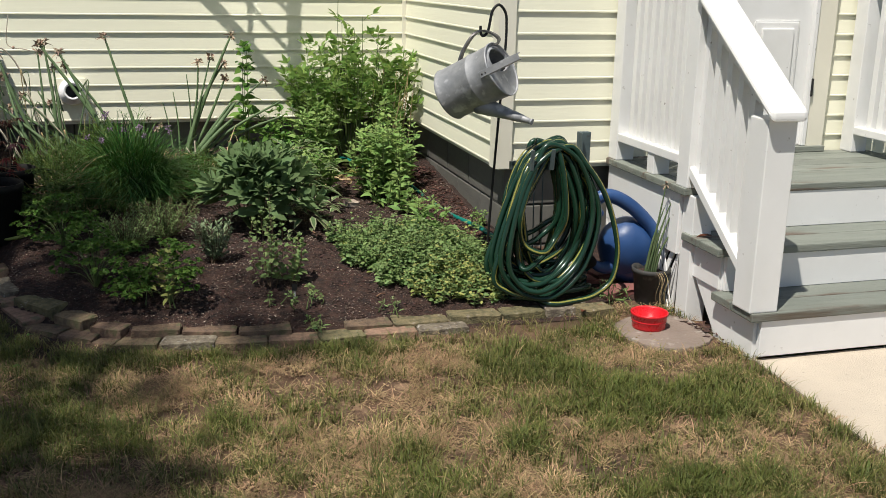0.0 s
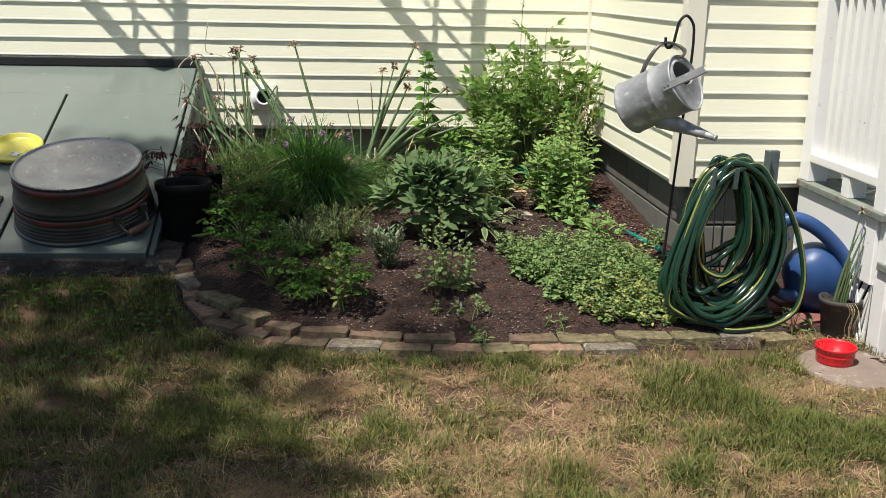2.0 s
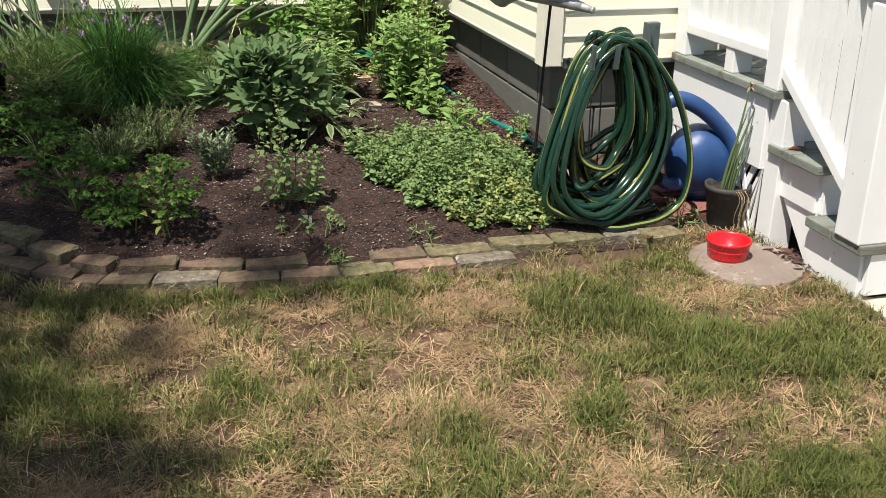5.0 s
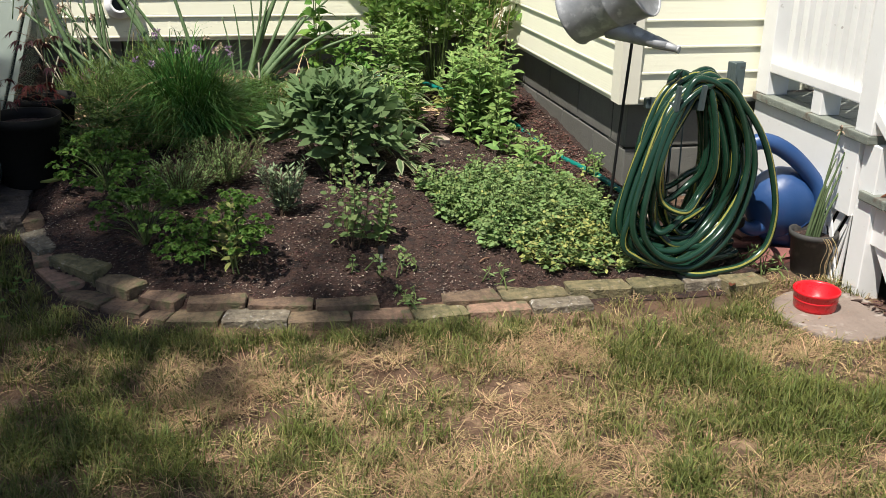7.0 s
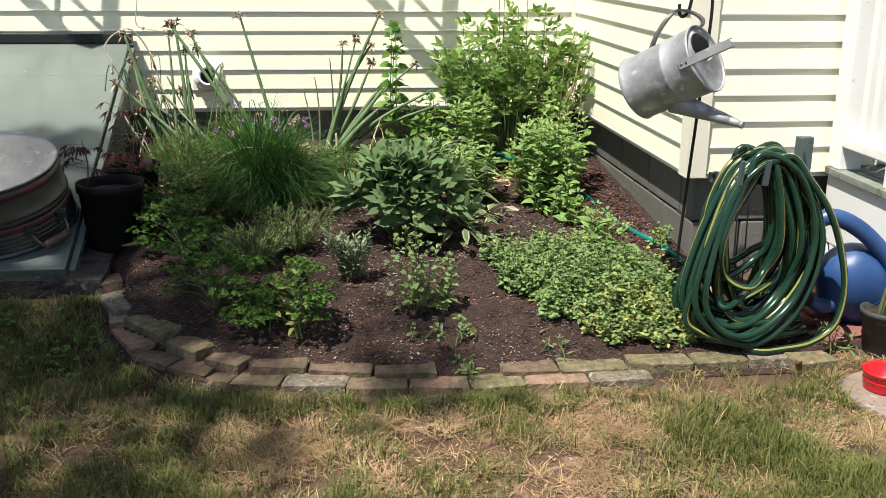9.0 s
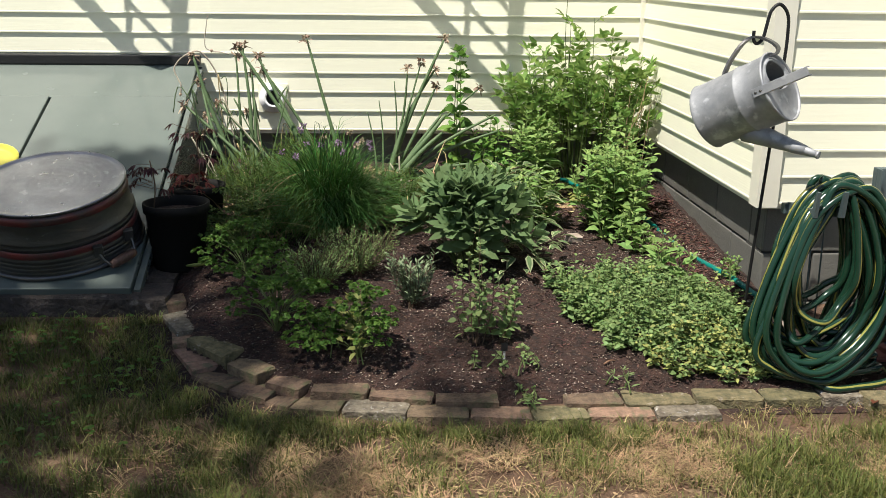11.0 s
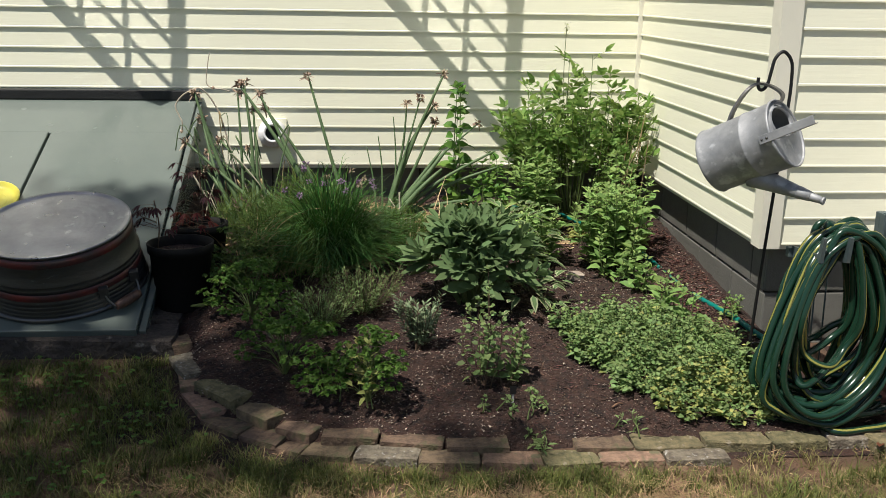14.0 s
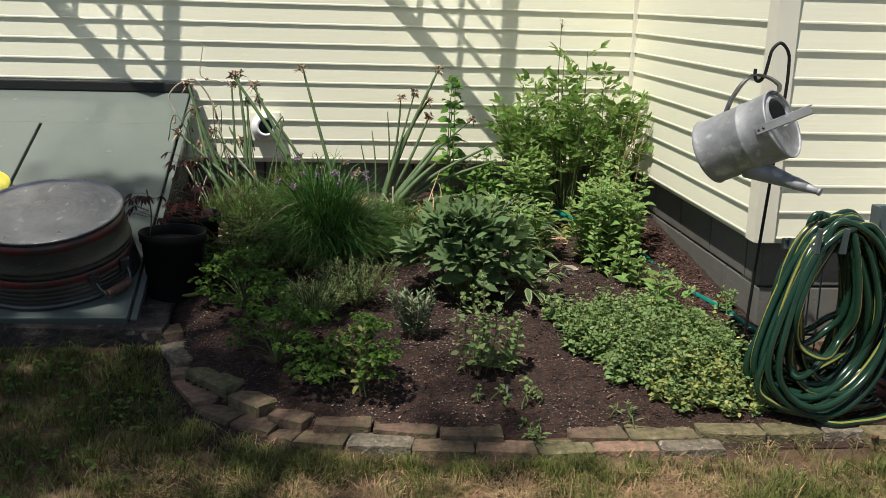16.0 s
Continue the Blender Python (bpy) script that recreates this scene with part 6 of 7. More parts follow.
M_twig = shader("dry_twig", (0.25, 0.14, 0.085), 0.85, dark=(0.14, 0.075, 0.045), scale=30)
seed_pod(-2.385, 3.86, "yellow-green curved seed pod lying on the soil")
twig(-1.95, 3.43, -0.3, 0.08, "short dry twig on the mulch among parsley")
twig(-0.9, 3.06, 0.5, 0.05, "small dry stick on the mulch by the bricks")
twig(-1.05, 3.72, 2.2, 0.06, "dry stick lying under the sage")
twig(0.0, 2.87, 0.2, 0.07, "pale dry stick under the hose")


def pot_onions():
    rnd = random.Random(80)
    ob = thing("onion_shoots", "green onion shoots with pale hanging roots", "plant", at=(0.305, 2.935, 0.16))
    for dx, h, lean in ((0.0, 0.40, 0.03), (0.02, 0.28, 0.05), (-0.015, 0.30, 0.045), (0.03, 0.22, 0.06), (-0.01, 0.2, 0.02), (0.012, 0.34, 0.055)):
        bm = bmesh.new()
        tube(bm, smooth_line([(dx - 0.02, 0, -0.01), (dx, -0.01, h * 0.5), (dx + lean, -0.01, h)], 5), [0.008 - 0.0006 * i for i in range(11)], 7)
        part("shoot", bm, M_leaf_onion, ob)
    bm = bmesh.new()
    for k in range(7):
        x = rnd.uniform(-0.02, 0.02)
        tube(bm, smooth_line([(x, -0.07, 0.03), (x + 0.005, -0.1, 0.0), (x + rnd.uniform(-0.02, 0.02), -0.1, -0.06), (x, -0.098, -rnd.uniform(0.08, 0.13))], 4), 0.0009, 4)
    part("roots", bm, M_straw, ob, "pale thread-like roots")
    hd = Leaves()
    for k in range(12):
        hd.leaf(Vector((0.03, -0.01, 0.4)), rvec(rnd) + Vector((0, 0, 0.4)), rvec(rnd), 0.025, 0.006, 0.2, 0.3)
    hd.done("husk", M_seedhead, ob)


pot_onions()

# ---- bed soil ----
def bed_soil():
    xs = [-2.62 + 0.025 * i for i in range(125)]
    ys = [2.83 + 0.025 * j for j in range(104)]
    vs, fs, w = [], [], len(xs)
    for y in ys:
        for x in xs:
            inside = y > bed_front(x) + 0.015
            z = soil(x, y) + 0.012 * noise.noise(Vector((x * 6, y * 6, 1))) + 0.009 * noise.noise(Vector((x * 21, y * 21, 5)))
            if not inside:
                z = lawn(x, y) - 0.012
            vs.append((x, y, z))
    for j in range(len(ys) - 1):
        for i in range(w - 1):
            a = j * w + i
            fs.append((a, a + 1, a + w + 1, a + w))
    ob = mesh_part("ground_bed", vs, fs, M_soil, None, smooth=True)
    tagged(ob, "dark crumbly mulch of the planting bed", "soil", kind="structure")
    return ob


bed_soil()


def flakes(name, label, n, region, size, material, seed, lift=0.004, height=None, slim=(0.2, 0.5), clump=False):
    """Loose chips strewn on a surface."""
    rnd = random.Random(seed)
    vs, fs = [], []
    done = 0
    while done < n:
        x, y = rnd.uniform(region[0], region[1]), rnd.uniform(region[2], region[3])
        if height is soil and y < bed_front(x):
            continue
        done += 1
        z = height(x, y) + lift + 0.012 * noise.noise(Vector((x * 6, y * 6, 1)))
        a, L = rnd.uniform(0, 6.3), size * rnd.uniform(0.4, 1.8)
        if clump and noise.noise(Vector((x * 4.5, y * 4.5, 23))) < rnd.uniform(-0.15, 0.35):
            L *= 0.4
        W = L * rnd.uniform(*slim)
        d = Vector((math.cos(a), math.sin(a), rnd.uniform(-0.35, 0.35)))
        s = Vector((-math.sin(a), math.cos(a), rnd.uniform(-0.4, 0.4)))
        p = Vector((x, y, z))
        b = len(vs)
        vs += [tuple(p - d * L - s * W * 0.6), tuple(p - d * L * 0.4 + s * W), tuple(p + d * L), tuple(p + d * L * 0.3 - s * W), tuple(p - Vector((0, 0, W)))]
        fs += [(b, b + 3, b + 2, b + 1), (b, b + 1, b + 4), (b + 1, b + 2, b + 4), (b + 2, b + 3, b + 4), (b + 3, b, b + 4)]
    ob = mesh_part(name, vs, fs, material, None)
    return tagged(ob, label, "litter", kind="stuff")


M_chip = shader("mulch_chip", (0.1, 0.05, 0.036), 0.9, dark=(0.018, 0.009, 0.007), scale=12, island=0.5)
M_chip_pale = shader("pale_chip", (0.42, 0.35, 0.29), 0.9, dark=(0.2, 0.15, 0.12), scale=12, island=0.3)
M_leaf_litter = shader("dry_leaf_litter", (0.36, 0.27, 0.14), 0.85, dark=(0.22, 0.15, 0.08), scale=12, island=0.4)
flakes("mulch_chips", "dark bark chips over the bed", 30000, (-2.5, -0.2, 2.9, 5.3), 0.0075, M_chip, 90, lift=0.002, height=soil, slim=(0.1, 0.3))
flakes("pale_chips", "pale flecks and bits in the mulch", 17000, (-2.4, -0.2, 2.9, 4.6), 0.0032, M_chip_pale, 91, lift=0.007, height=soil, slim=(0.2, 0.6), clump=True)
flakes("straw_litter", "dry straw and fallen leaves under the onions", 900, (-1.75, -0.7, 4.5, 5.3), 0.025, M_leaf_litter, 92, height=soil)
flakes("yellow_litter", "fallen yellow leaves near the tall clump", 160, (-0.95, -0.6, 4.65, 5.1), 0.02, M_leaf_yellow, 93, lift=0.012, height=soil)
flakes("red_bark", "reddish bark bits along the foundation", 2200, (-0.48, -0.2, 3.5, 4.8), 0.009, shader("red_bark", (0.11, 0.045, 0.032), 0.9, dark=(0.05, 0.022, 0.017), scale=9, island=0.4), 94, height=soil, slim=(0.12, 0.4))
flakes("step_litter", "dry leaf bits gathered beside the steps", 120, (0.34, 0.46, 2.28, 2.7), 0.013, M_chip, 95, lift=0.012, height=lawn)

st = part("stone", slab_mesh(77, 0.06, 0.045, 0.035), M_chip_pale)
st.matrix_basis = pose(-0.8, 4.12, soil(-0.8, 4.12) + 0.012, 8, 4, 20)
tagged(st, "small pale rounded stone on the mulch", "stone")
tg = thing("plant_tag", "small black and white plastic plant tag in mulch", "plant tag", at=(-1.235, 3.11, soil(-1.235, 3.11)))
boxed("stake", (-0.004, 0.004, -0.001, 0.001, -0.02, 0.05), M_label, tg, bevel=0)
boxed("face", (-0.011, 0.011, -0.002, -0.001, 0.028, 0.058), M_black, tg, bevel=0)


# ---- brick edging ----
def brick_edging():
    e = thing("brick_edging", "double curved row of old weathered bricks round the bed", "edging", kind="structure")
    rnd = random.Random(100)
    mats = {}
    M_red2 = shader("orange_brick", (0.30, 0.185, 0.125), 0.95, dark=(0.15, 0.095, 0.065), scale=7, detail=10, spread=0.3, bump=1.0, bump_scale=26, spots=((0.13, 0.115, 0.065), 5, 0.56), random_tint=0.12, stretch=(1, 0.42, 0.3))
    M_moss = shader("mossy_brick", (0.20, 0.165, 0.085), 0.95, dark=(0.075, 0.07, 0.035), scale=7, detail=10, spread=0.3, bump=1.0, bump_scale=26, spots=((0.26, 0.22, 0.16), 9, 0.6), random_tint=0.15, stretch=(1, 0.42, 0.3))
    M_pale = shader("pale_lichen_stone", (0.25, 0.215, 0.155), 0.95, dark=(0.11, 0.09, 0.065), scale=8, detail=10, spread=0.3, bump=1.0, bump_scale=26, spots=((0.46, 0.44, 0.4), 12, 0.6), random_tint=0.12, stretch=(1, 0.42, 0.3))
    for key, m in (("b", M_brick), ("r", M_red2), ("m", M_moss), ("p", M_pale)):
        mats[key] = []
        for k in range(3):
            bm = box(bmesh.new(), -0.5, 0.5, -0.5, 0.5, -0.5, 0.5)
            bmesh.ops.bevel(bm, geom=bm.edges[:], offset=0.05, segments=1, affect='EDGES')
            for v in bm.verts:
                v.co += Vector((rnd.uniform(-1, 1) * 0.022, rnd.uniform(-1, 1) * 0.05, rnd.uniform(-1, 1) * 0.075))
            me = bpy.data.meshes.new("brick")
            bm.to_mesh(me)
            bm.free()
            me.materials.append(m)
            mats[key].append(me)

    def lay(joints, kinds, depth, side, top):
        for (p, q), kd in zip(zip(joints, joints[1:]), kinds):
            if kd == " ":
                continue
            p, q = Vector((*p, 0)), Vector((*q, 0))
            d = (q - p).normalized()
            nrm = Vector((-d.y, d.x, 0)) * side
            c = (p + q) / 2 + nrm * (depth / 2 + rnd.uniform(-0.006, 0.006))
            b = new("brick", rnd.choice(mats[kd]))
            z = lawn(c.x, c.y) + top
            if side < 0:
                z = max(z, soil(c.x, c.y) + 0.014)
            z += rnd.uniform(-0.005, 0.005) - (0.042 if side > 0 and c.x < -1.7 else 0.03)
            b.matrix_basis = Matrix.Translation((c.x, c.y, z)) @ Euler((rnd.uniform(-0.05, 0.05), rnd.uniform(-0.03, 0.03), math.atan2(d.y, d.x) + rnd.uniform(-0.03, 0.03))).to_matrix().to_4x4() @ Matrix.Diagonal(((q - p).length - 0.008, depth * rnd.uniform(0.95, 1.04), 0.06, 1))
            b.parent = e
    lay([(-2.432, 3.508), (-2.393, 3.308), (-2.295, 3.118), (-2.163, 3.006), (-2.036, 2.931), (-1.957, 2.888), (-1.788, 2.849), (-1.581, 2.81), (-1.38, 2.799), (-1.183, 2.785), (-0.999, 2.788), (-0.788, 2.79), (-0.575, 2.782)], "rrbbbbpbrmrp", 0.1, 1, 0.011)
    lay([(-2.413, 3.712), (-2.381, 3.606), (-2.295, 3.407)], "bp", 0.095, -1, 0.01)
    lay([(-2.28, 3.383), (-2.114, 3.22), (-1.997, 3.11), (-1.876, 3.041), (-1.688, 3.011), (-1.477, 2.97), (-1.271, 2.948), (-1.067, 2.951), (-0.873, 2.955), (-0.635, 2.958), (-0.409, 2.96), (-0.212, 2.963)], "mbbbbb bmmm", 0.09, -1, 0.010)
    lay([(-0.212, 2.963), (-0.004, 2.972)], "p", 0.09, -1, 0.012)
    lay([(-0.085, 2.906), (0.076, 2.925)], "m", 0.09, -1, 0.006)
    return e


# ---- lawn ----
OUTER = [(-2.45, 3.55), (-2.4, 3.29), (-2.3, 3.1), (-2.17, 2.99), (-2.03, 2.91), (-1.79, 2.835), (-1.38, 2.785), (-0.78, 2.775), (-0.55, 2.77), (-0.53, 2.87), (0.08, 2.9), (0.1, 2.91), (0.5, 2.92)]


def lawn_end(x):
    """Where the grass stops at the bricks, the stone and the porch."""
    if x < -2.47:
        return 3.57
    for (x0, y0), (x1, y1) in zip(OUTER, OUTER[1:]):
        if x <= x1:
            return y0 + (y1 - y0) * (x - x0) / (x1 - x0)
    return 2.84


def on_lawn(x, y):
    if y > lawn_end(x) or x > 0.4 or (y < 2.28 and x > 0.3 + 0.05 * (y - 0.3)):
        return False
    return ((x - 0.2) / 0.185) ** 2 + ((y - 2.62) / 0.2) ** 2 > 1


def blades(name, label, tufts, per, region, h0, h1, width, material, seed, keep, lie=0.0, size=0.03):
    """Grass in tufts where keep(x, y) allows; lie: how flat the blades rest."""
    rnd = random.Random(seed)
    vs, fs = [], []
    made = tries = 0
    while made < tufts and tries < tufts * 25:
        tries += 1
        cx, cy = rnd.uniform(region[0], region[1]), rnd.uniform(region[2], region[3])
        if not on_lawn(cx, cy) or rnd.random() > keep(cx, cy):
            continue
        made += 1
        grow = rnd.uniform(0.6, 1.25)
        a0, tidy = rnd.uniform(0, 6.3), rnd.uniform(0.5, 3.2)
        rad = size * rnd.uniform(0.5, 1.5)
        for k in range(int(per * rnd.uniform(0.5, 1.6))):
            ox, oy = rnd.gauss(0, rad), rnd.gauss(0, rad)
            x, y = cx + ox, cy + oy
            if not on_lawn(x, y):
                continue
            z = lawn(x, y) - 0.006 + 0.012 * noise.noise(Vector((x * 1.7, y * 1.7, 0)))
            a = math.atan2(oy, ox) + rnd.gauss(0, 0.7) if k % 4 else a0 + rnd.gauss(0, tidy)
            h = rnd.uniform(h0, h1) * grow
            if not on_lawn(x, y + 0.05):                 # trampled thin along the bricks
                if k % 3:
                    continue
                h *= 0.6
            w = width * rnd.uniform(0.6, 1.3)
            if lie:
                up, lean = (1 - lie) * rnd.uniform(0.1, 1.6), h
            else:
                up, lean = rnd.uniform(0.55, 1.0), h * rnd.uniform(0.1, 1.3)
            dx, dy = math.cos(a) * lean, math.sin(a) * lean
            sx, sy = -math.sin(a) * w * 0.5, math.cos(a) * w * 0.5
            b = len(vs)
            zz = z + (0.012 * rnd.random() if lie else 0)
            m = 0.4 if not lie else 0.5
            vs += [(x - sx, y - sy, zz), (x + sx, y + sy, zz), (x + dx * m + sx * 0.8, y + dy * m + sy * 0.8, zz + h * 0.65 * up), (x + dx * m - sx * 0.8, y + dy * m - sy * 0.8, zz + h * 0.65 * up), (x + dx, y + dy, zz + h * (0.92 if not lie else 0.75) * up + 0.002)]
            fs += [(b, b + 1, b + 2, b + 3), (b + 3, b + 2, b + 4)]
    ob = mesh_part(name, vs, fs, material, None)
    return tagged(ob, label, "grass", kind="stuff")


LUSH = [(-0.41, 2.37, 0.31, 0.17), (-0.3, 2.15, 0.3, 0.15), (-2.08, 2.76, 0.26, 0.09), (-2.14, 2.31, 0.16, 0.2), (-1.92, 2.13, 0.12, 0.13), (-1.38, 2.26, 0.17, 0.1), (-1.56, 2.16, 0.08, 0.07), (-1.08, 1.62, 0.16, 0.11), (-0.15, 1.92, 0.34, 0.14), (0.17, 2.0, 0.15, 0.22),
        (-0.52, 1.47, 0.17, 0.11), (-0.25, 1.42, 0.2, 0.13), (-1.67, 1.6, 0.12, 0.1), (-1.25, 2.71, 0.25, 0.05), (-0.7, 1.86, 0.12, 0.08), (-2.8, 3.2, 0.5, 0.35)]
STRAW = [(-1.77, 2.47, 0.15, 0.13), (-0.83, 2.51, 0.15, 0.1), (-1.36, 2.6, 0.17, 0.06), (-1.27, 1.95, 0.22, 0.1), (-1.24, 1.77, 0.09, 0.09), (-0.1, 2.44, 0.15, 0.08), (-1.51, 2.3, 0.07, 0.07), (-0.42, 1.8, 0.11, 0.07), (-0.76, 1.56, 0.07, 0.11), (-0.67, 1.38, 0.1, 0.07), (-0.97, 2.2, 0.13, 0.08), (-1.95, 1.75, 0.16, 0.1), (-0.95, 1.92, 0.16, 0.08), (-1.4, 1.45, 0.2, 0.1)]
DIRT = [(-0.3, 2.8, 0.3, 0.1), (-1.12, 2.16, 0.17, 0.11), (-1.73, 2.27, 0.15, 0.07), (-0.95, 2.35, 0.18, 0.06), (-0.5, 1.94, 0.09, 0.05), (-1.65, 2.64, 0.12, 0.06), (-0.1, 1.82, 0.08, 0.06), (0.05, 2.22, 0.13, 0.06), (-0.49, 1.6, 0.1, 0.05), (-1.28, 2.45, 0.14, 0.06), (-1.95, 1.95, 0.12, 0.06)]


def patch(spots, x, y):
    """How far (x, y) lies in one of the ragged patches: 1 at a heart, 0 outside."""
    wx, wy = x + 0.06 * noise.noise(Vector((x * 9, y * 9, 11))), y + 0.06 * noise.noise(Vector((x * 9, y * 9, 17)))
    return max(math.exp(-(((wx - a) / c) ** 2 + ((wy - b) / d) ** 2) ** 1.5) for a, b, c, d in spots)


def green_amount(x, y):
    """Where the lawn is lush (1) or burnt out (0)."""
    v = 0.4 + 0.4 * noise.noise(Vector((x * 2.1 + 3.0, y * 2.8, 0.0))) + 0.75 * noise.noise(Vector((x * 8.0, y * 9.5, 2.0)))
    return v + 0.55 * patch(LUSH, x, y) - 0.6 * patch(STRAW, x, y) + 0.15 * max(0, min(1, (-2.2 - x) / 0.4))


def bare(x, y):
    return min(1, 1.1 * patch(DIRT, x, y) + 1.3 * max(0, noise.noise(Vector((x * 4.2, y * 5.0, 7.0))) - 0.22))


M_grass = shader("lawn_grass", (0.15, 0.172, 0.045), 0.55, dark=(0.066, 0.082, 0.018), scale=3, bump=0, island=0.5, sub=0.25, spec=0.25)
M_grass_pale = shader("tired_grass", (0.25, 0.225, 0.085), 0.6, dark=(0.13, 0.125, 0.045), scale=3, bump=0, island=0.45, sub=0.2, spec=0.25)
M_grass_dry = shader("dry_grass", (0.46, 0.325, 0.185), 0.75, dark=(0.2, 0.13, 0.07), scale=4, bump=0, island=0.5, sub=0.1, spec=0.2)
REG = (-4.6, 0.41, 1.0, 3.56)
NEAR = (-2.5, 0.41, 1.05, 2.92)
blades("lawn_grass", "green lawn grass growing in uneven tufts", 5000, 15, REG, 0.02, 0.058, 0.003, M_grass, 110, lambda x, y: max(0.12, min(1, (green_amount(x, y) - 0.12) * 1.2)) * (1 - bare(x, y)), size=0.017)
blades("lush_grass", "darker lush grass tufts in the lawn", 1500, 24, NEAR, 0.02, 0.062, 0.0028, M_grass, 115, lambda x, y: max(0, green_amount(x, y) - 0.5) * (1 - bare(x, y)), size=0.02)
blades("tired_grass", "pale half-dry lawn grass", 4700, 15, REG, 0.02, 0.06, 0.0027, M_grass_pale, 111, lambda x, y: max(0.12, min(1, 0.9 - abs(green_amount(x, y) - 0.45) * 1.0)) * (1 - 0.9 * bare(x, y)), size=0.017)
blades("dry_grass", "burnt straw-coloured grass lying flat", 1900, 19, NEAR, 0.03, 0.08, 0.0023, M_grass_dry, 112, lambda x, y: max(0.06, 0.22 * min(1, 0.9 - green_amount(x, y)) + 0.5 * patch(STRAW, x, y) ** 0.8) * (1 - 0.8 * bare(x, y)), lie=0.7, size=0.014)
blades("outer_grass", "mown lawn grass away from the house", 3200, 16, (-5.5, 0.3, -3.0, 1.0), 0.025, 0.06, 0.005, M_grass, 116, lambda x, y: 1.0, size=0.04)
flakes("thatch", "short dry thatch bits over bare lawn soil", 9000, (-4.4, 0.42, 1.0, 2.72), 0.006, M_leaf_litter, 114, lift=0.003, height=lawn)


def clover(n, seed):
    rnd = random.Random(seed)
    lv = Leaves()
    for k in range(n):
        cx, cy = rnd.choice(((-2.75, 3.35), (-2.6, 3.1), (-3.0, 3.3), (-2.7, 2.75)))
        x, y = rnd.gauss(cx, 0.14), rnd.gauss(cy, 0.09)
        if not on_lawn(x, y):
            continue
        p = Vector((x, y, lawn(x, y) + rnd.uniform(0.02, 0.05)))
        a = rnd.uniform(0, 6.3)
        for f in range(3):
            lv.leaf(p, Vector((math.cos(a + f * 2.09), math.sin(a + f * 2.09), 0.2)), Vector((0, 0, 1)) + rvec(rnd, 0.3), rnd.uniform(0.01, 0.021), 0.012, 0.2, 0.2, (0.9, 1.0))
    ob = lv.done("clover", M_leaf_deep, None)
    return tagged(ob, "patches of broad-leaved weeds and clover in the lawn", "weeds", kind="stuff")


clover(150, 113)


def fallen(x, y, a, L, material, label, z=None):
    lv = Leaves()
    lv.leaf(Vector((0, 0, 0)), Vector((math.cos(a), math.sin(a), 0.15)), Vector((0, 0.2, 1)), L, L * 0.55, 0.3, 0.35)
    ob = lv.done("fallen_leaf", material, None)
    ob.location = (x, y, lawn(x, y) + 0.035 if z is None else z)
    tagged(ob, label, "leaf", group="fallen leaves")


M_leaf_gold = leaf_shader("gold_leaf", (0.5, 0.36, 0.03), (0.38, 0.25, 0.02))
M_leaf_rust = leaf_shader("rust_leaf", (0.2, 0.085, 0.045), (0.13, 0.055, 0.03))
fallen(-3.48, 3.42, 0.4, 0.06, M_leaf_gold, "yellow fallen leaf in the grass")
fallen(-3.1, 2.42, 2.0, 0.04, M_leaf_gold, "small yellow fallen leaf in the grass")
fallen(-3.22, 2.3, 1.0, 0.05, M_leaf_gold, "curled yellow fallen leaf in the lawn")
fallen(-2.75, 1.95, 0.2, 0.06, M_leaf_rust, "rust-coloured fallen leaf in the lawn")
fallen(-0.08, 2.8, 0.9, 0.05, M_leaf_rust, "dry rusty leaf on bare dirt")
fallen(0.44, DY - 0.1, 2.6, 0.075, M_leaf_rust, "curled dry brown leaf lying on the porch step", 0.386)
brick_edging()


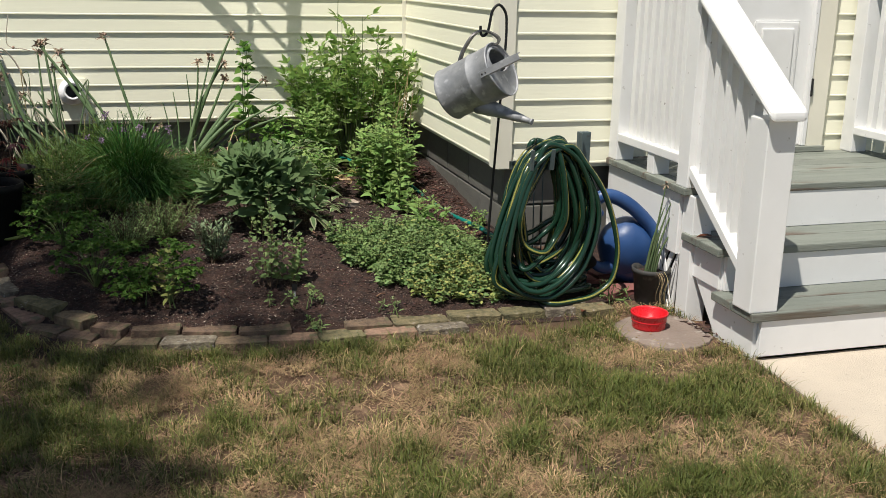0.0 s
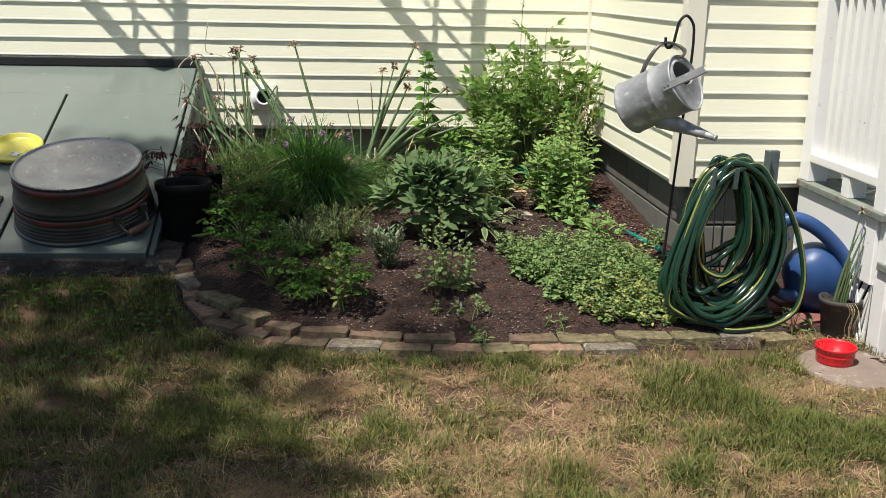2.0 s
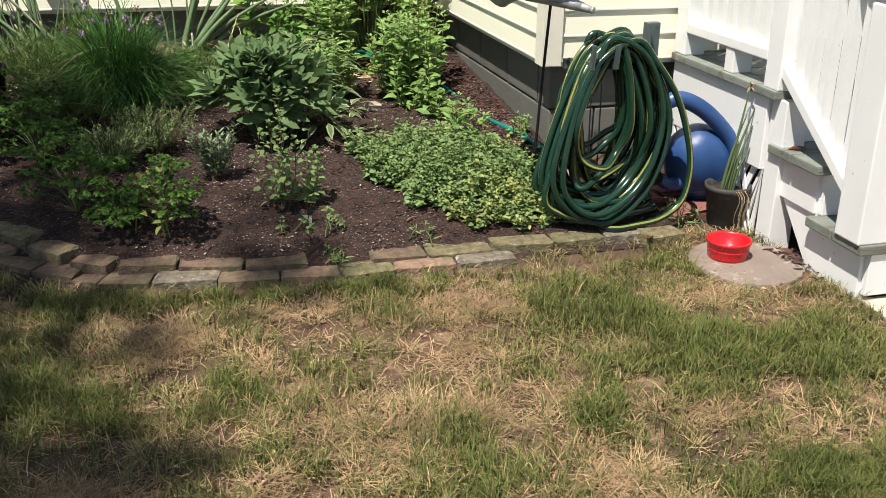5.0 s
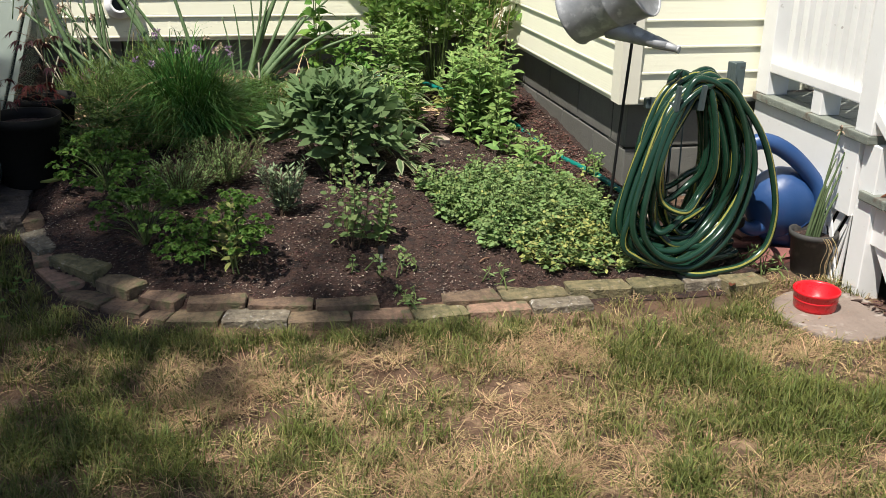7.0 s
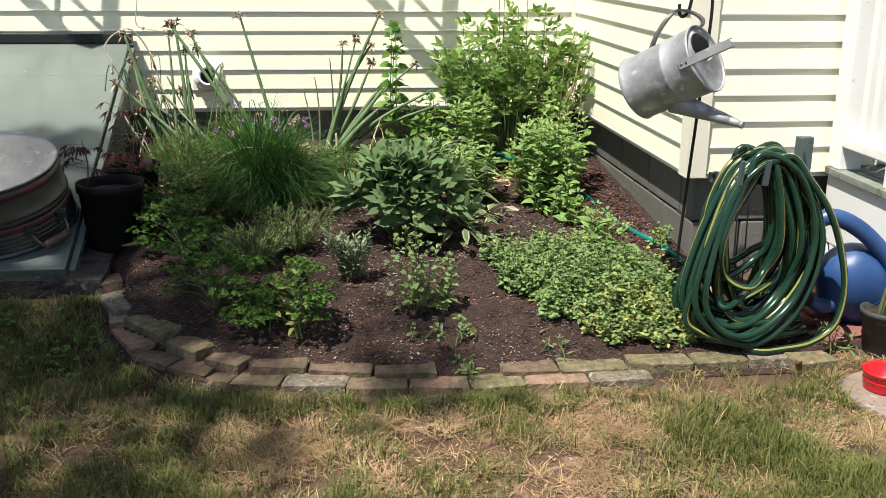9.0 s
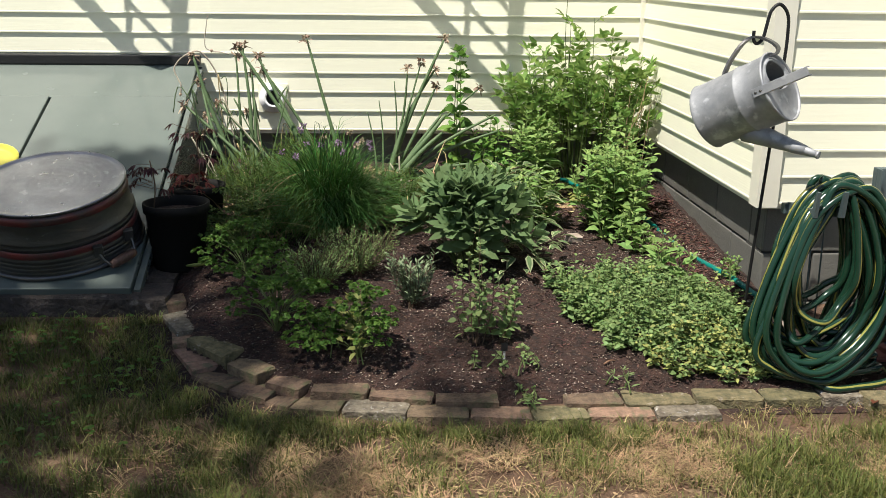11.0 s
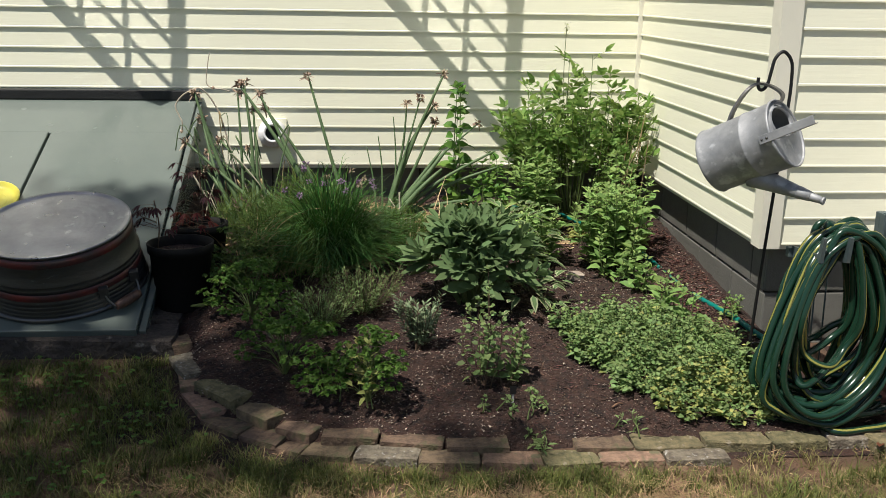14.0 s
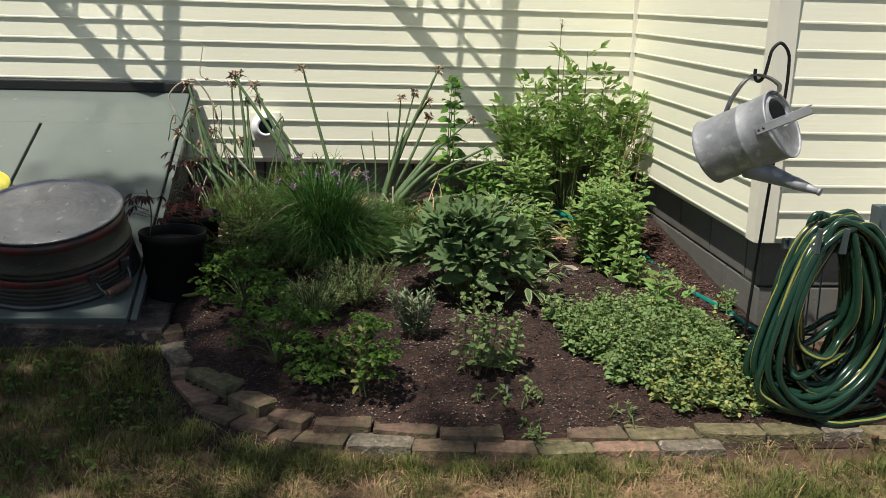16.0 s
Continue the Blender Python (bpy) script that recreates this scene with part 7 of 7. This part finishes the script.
# ---- unseen tree added behind the camera, crown laid out to shade chosen spots ----
def shade_wanted(gx, gy):
    """How much shade is wanted on (gx, gy); the crown's leaves are placed from it."""
    n = noise.noise(Vector((gx * 2.2, gy * 2.2, 4.0)))
    if gx < -2.38 and 3.3 < gy < 4.3:
        return 0.78                                   # the curb, the tub's flank and the black pots
    if -3.9 < gx < -2.45 and 4.25 <= gy < 4.7:
        return 0.5 if n > -0.15 else 0.08              # dapples on the cellar doors
    if ((gx + 1.2) / 0.3) ** 2 + ((gy - 4.05) / 0.2) ** 2 < 1 or gy > 4.3:
        return 0.0
    if gy > 2.72:
        edge, full = (-1.02 if gy < 3.35 else -1.4), (0.7 if gy < 3.0 else 0.38 if gx > -1.95 else 0.55)
    elif gy > 2.3:
        edge, full = -1.72, (0.42 if gx > -2.2 else 0.5)
    else:
        edge, full = (-1.6, 0.34 if gx > -2.1 else 0.9) if gy > 1.95 else (-1.5, 0.9)
    v = max(0, min(1, (edge - gx) / 0.3)) * full
    return v * max(0.1, 0.85 + 1.6 * n)


def shade_tree():
    rnd = random.Random(130)
    o = Vector((-9.6, -3.0, 0))
    t = thing("tree", "unseen broad leafy tree added to shade the lawn", "tree", at=o)
    bm = bmesh.new()
    tube(bm, smooth_line([(0, 0, -0.2), (0.1, 0.05, 2.5), (0.0, 0.2, 5.2), (0.3, 0.4, 8.5)], 6), [0.34 - 0.011 * i for i in range(19)], 14)
    part("trunk", bm, M_stem_brown, t)
    lv = Leaves()
    for k in range(15):
        h = rnd.uniform(8.5, 11.5)
        tip = Vector((rnd.uniform(-4.9, -2.6), rnd.uniform(1.6, 3.7), 0)) + SUN * (h / SUN.z) - o
        line = smooth_line([(0.1, 0.2, 4.8 + 0.2 * k), (tip.x * 0.45, tip.y * 0.4, 7.6), tip], 6)
        bm = bmesh.new()
        tube(bm, line, [0.085 - 0.0058 * i for i in range(len(line))], 8)
        part("limb", bm, M_stem_brown, t)
    for trial in range(1900):
        gx, gy, h = rnd.uniform(-5.2, -0.9), rnd.uniform(0.9, 4.9), rnd.uniform(8.0, 12.5)
        if rnd.random() > shade_wanted(gx, gy):
            continue
        q = Vector((gx, gy, 0)) + SUN * (h / SUN.z) - o
        for f in range(9):
            p = q + Vector((rnd.gauss(0, 0.09), rnd.gauss(0, 0.09), rnd.gauss(0, 0.15)))
            a = rnd.uniform(0, 6.3)
            lv.leaf(p, Vector((math.cos(a), math.sin(a), rnd.uniform(-0.5, 0.2))), Vector((0, 0, 1)) + rvec(rnd, 0.5), rnd.uniform(0.08, 0.13), rnd.uniform(0.06, 0.1), 0.3, 0.2, (1, 0.8))
    lv.done("crown", M_leaf_deep, t)
    return t


shade_tree()
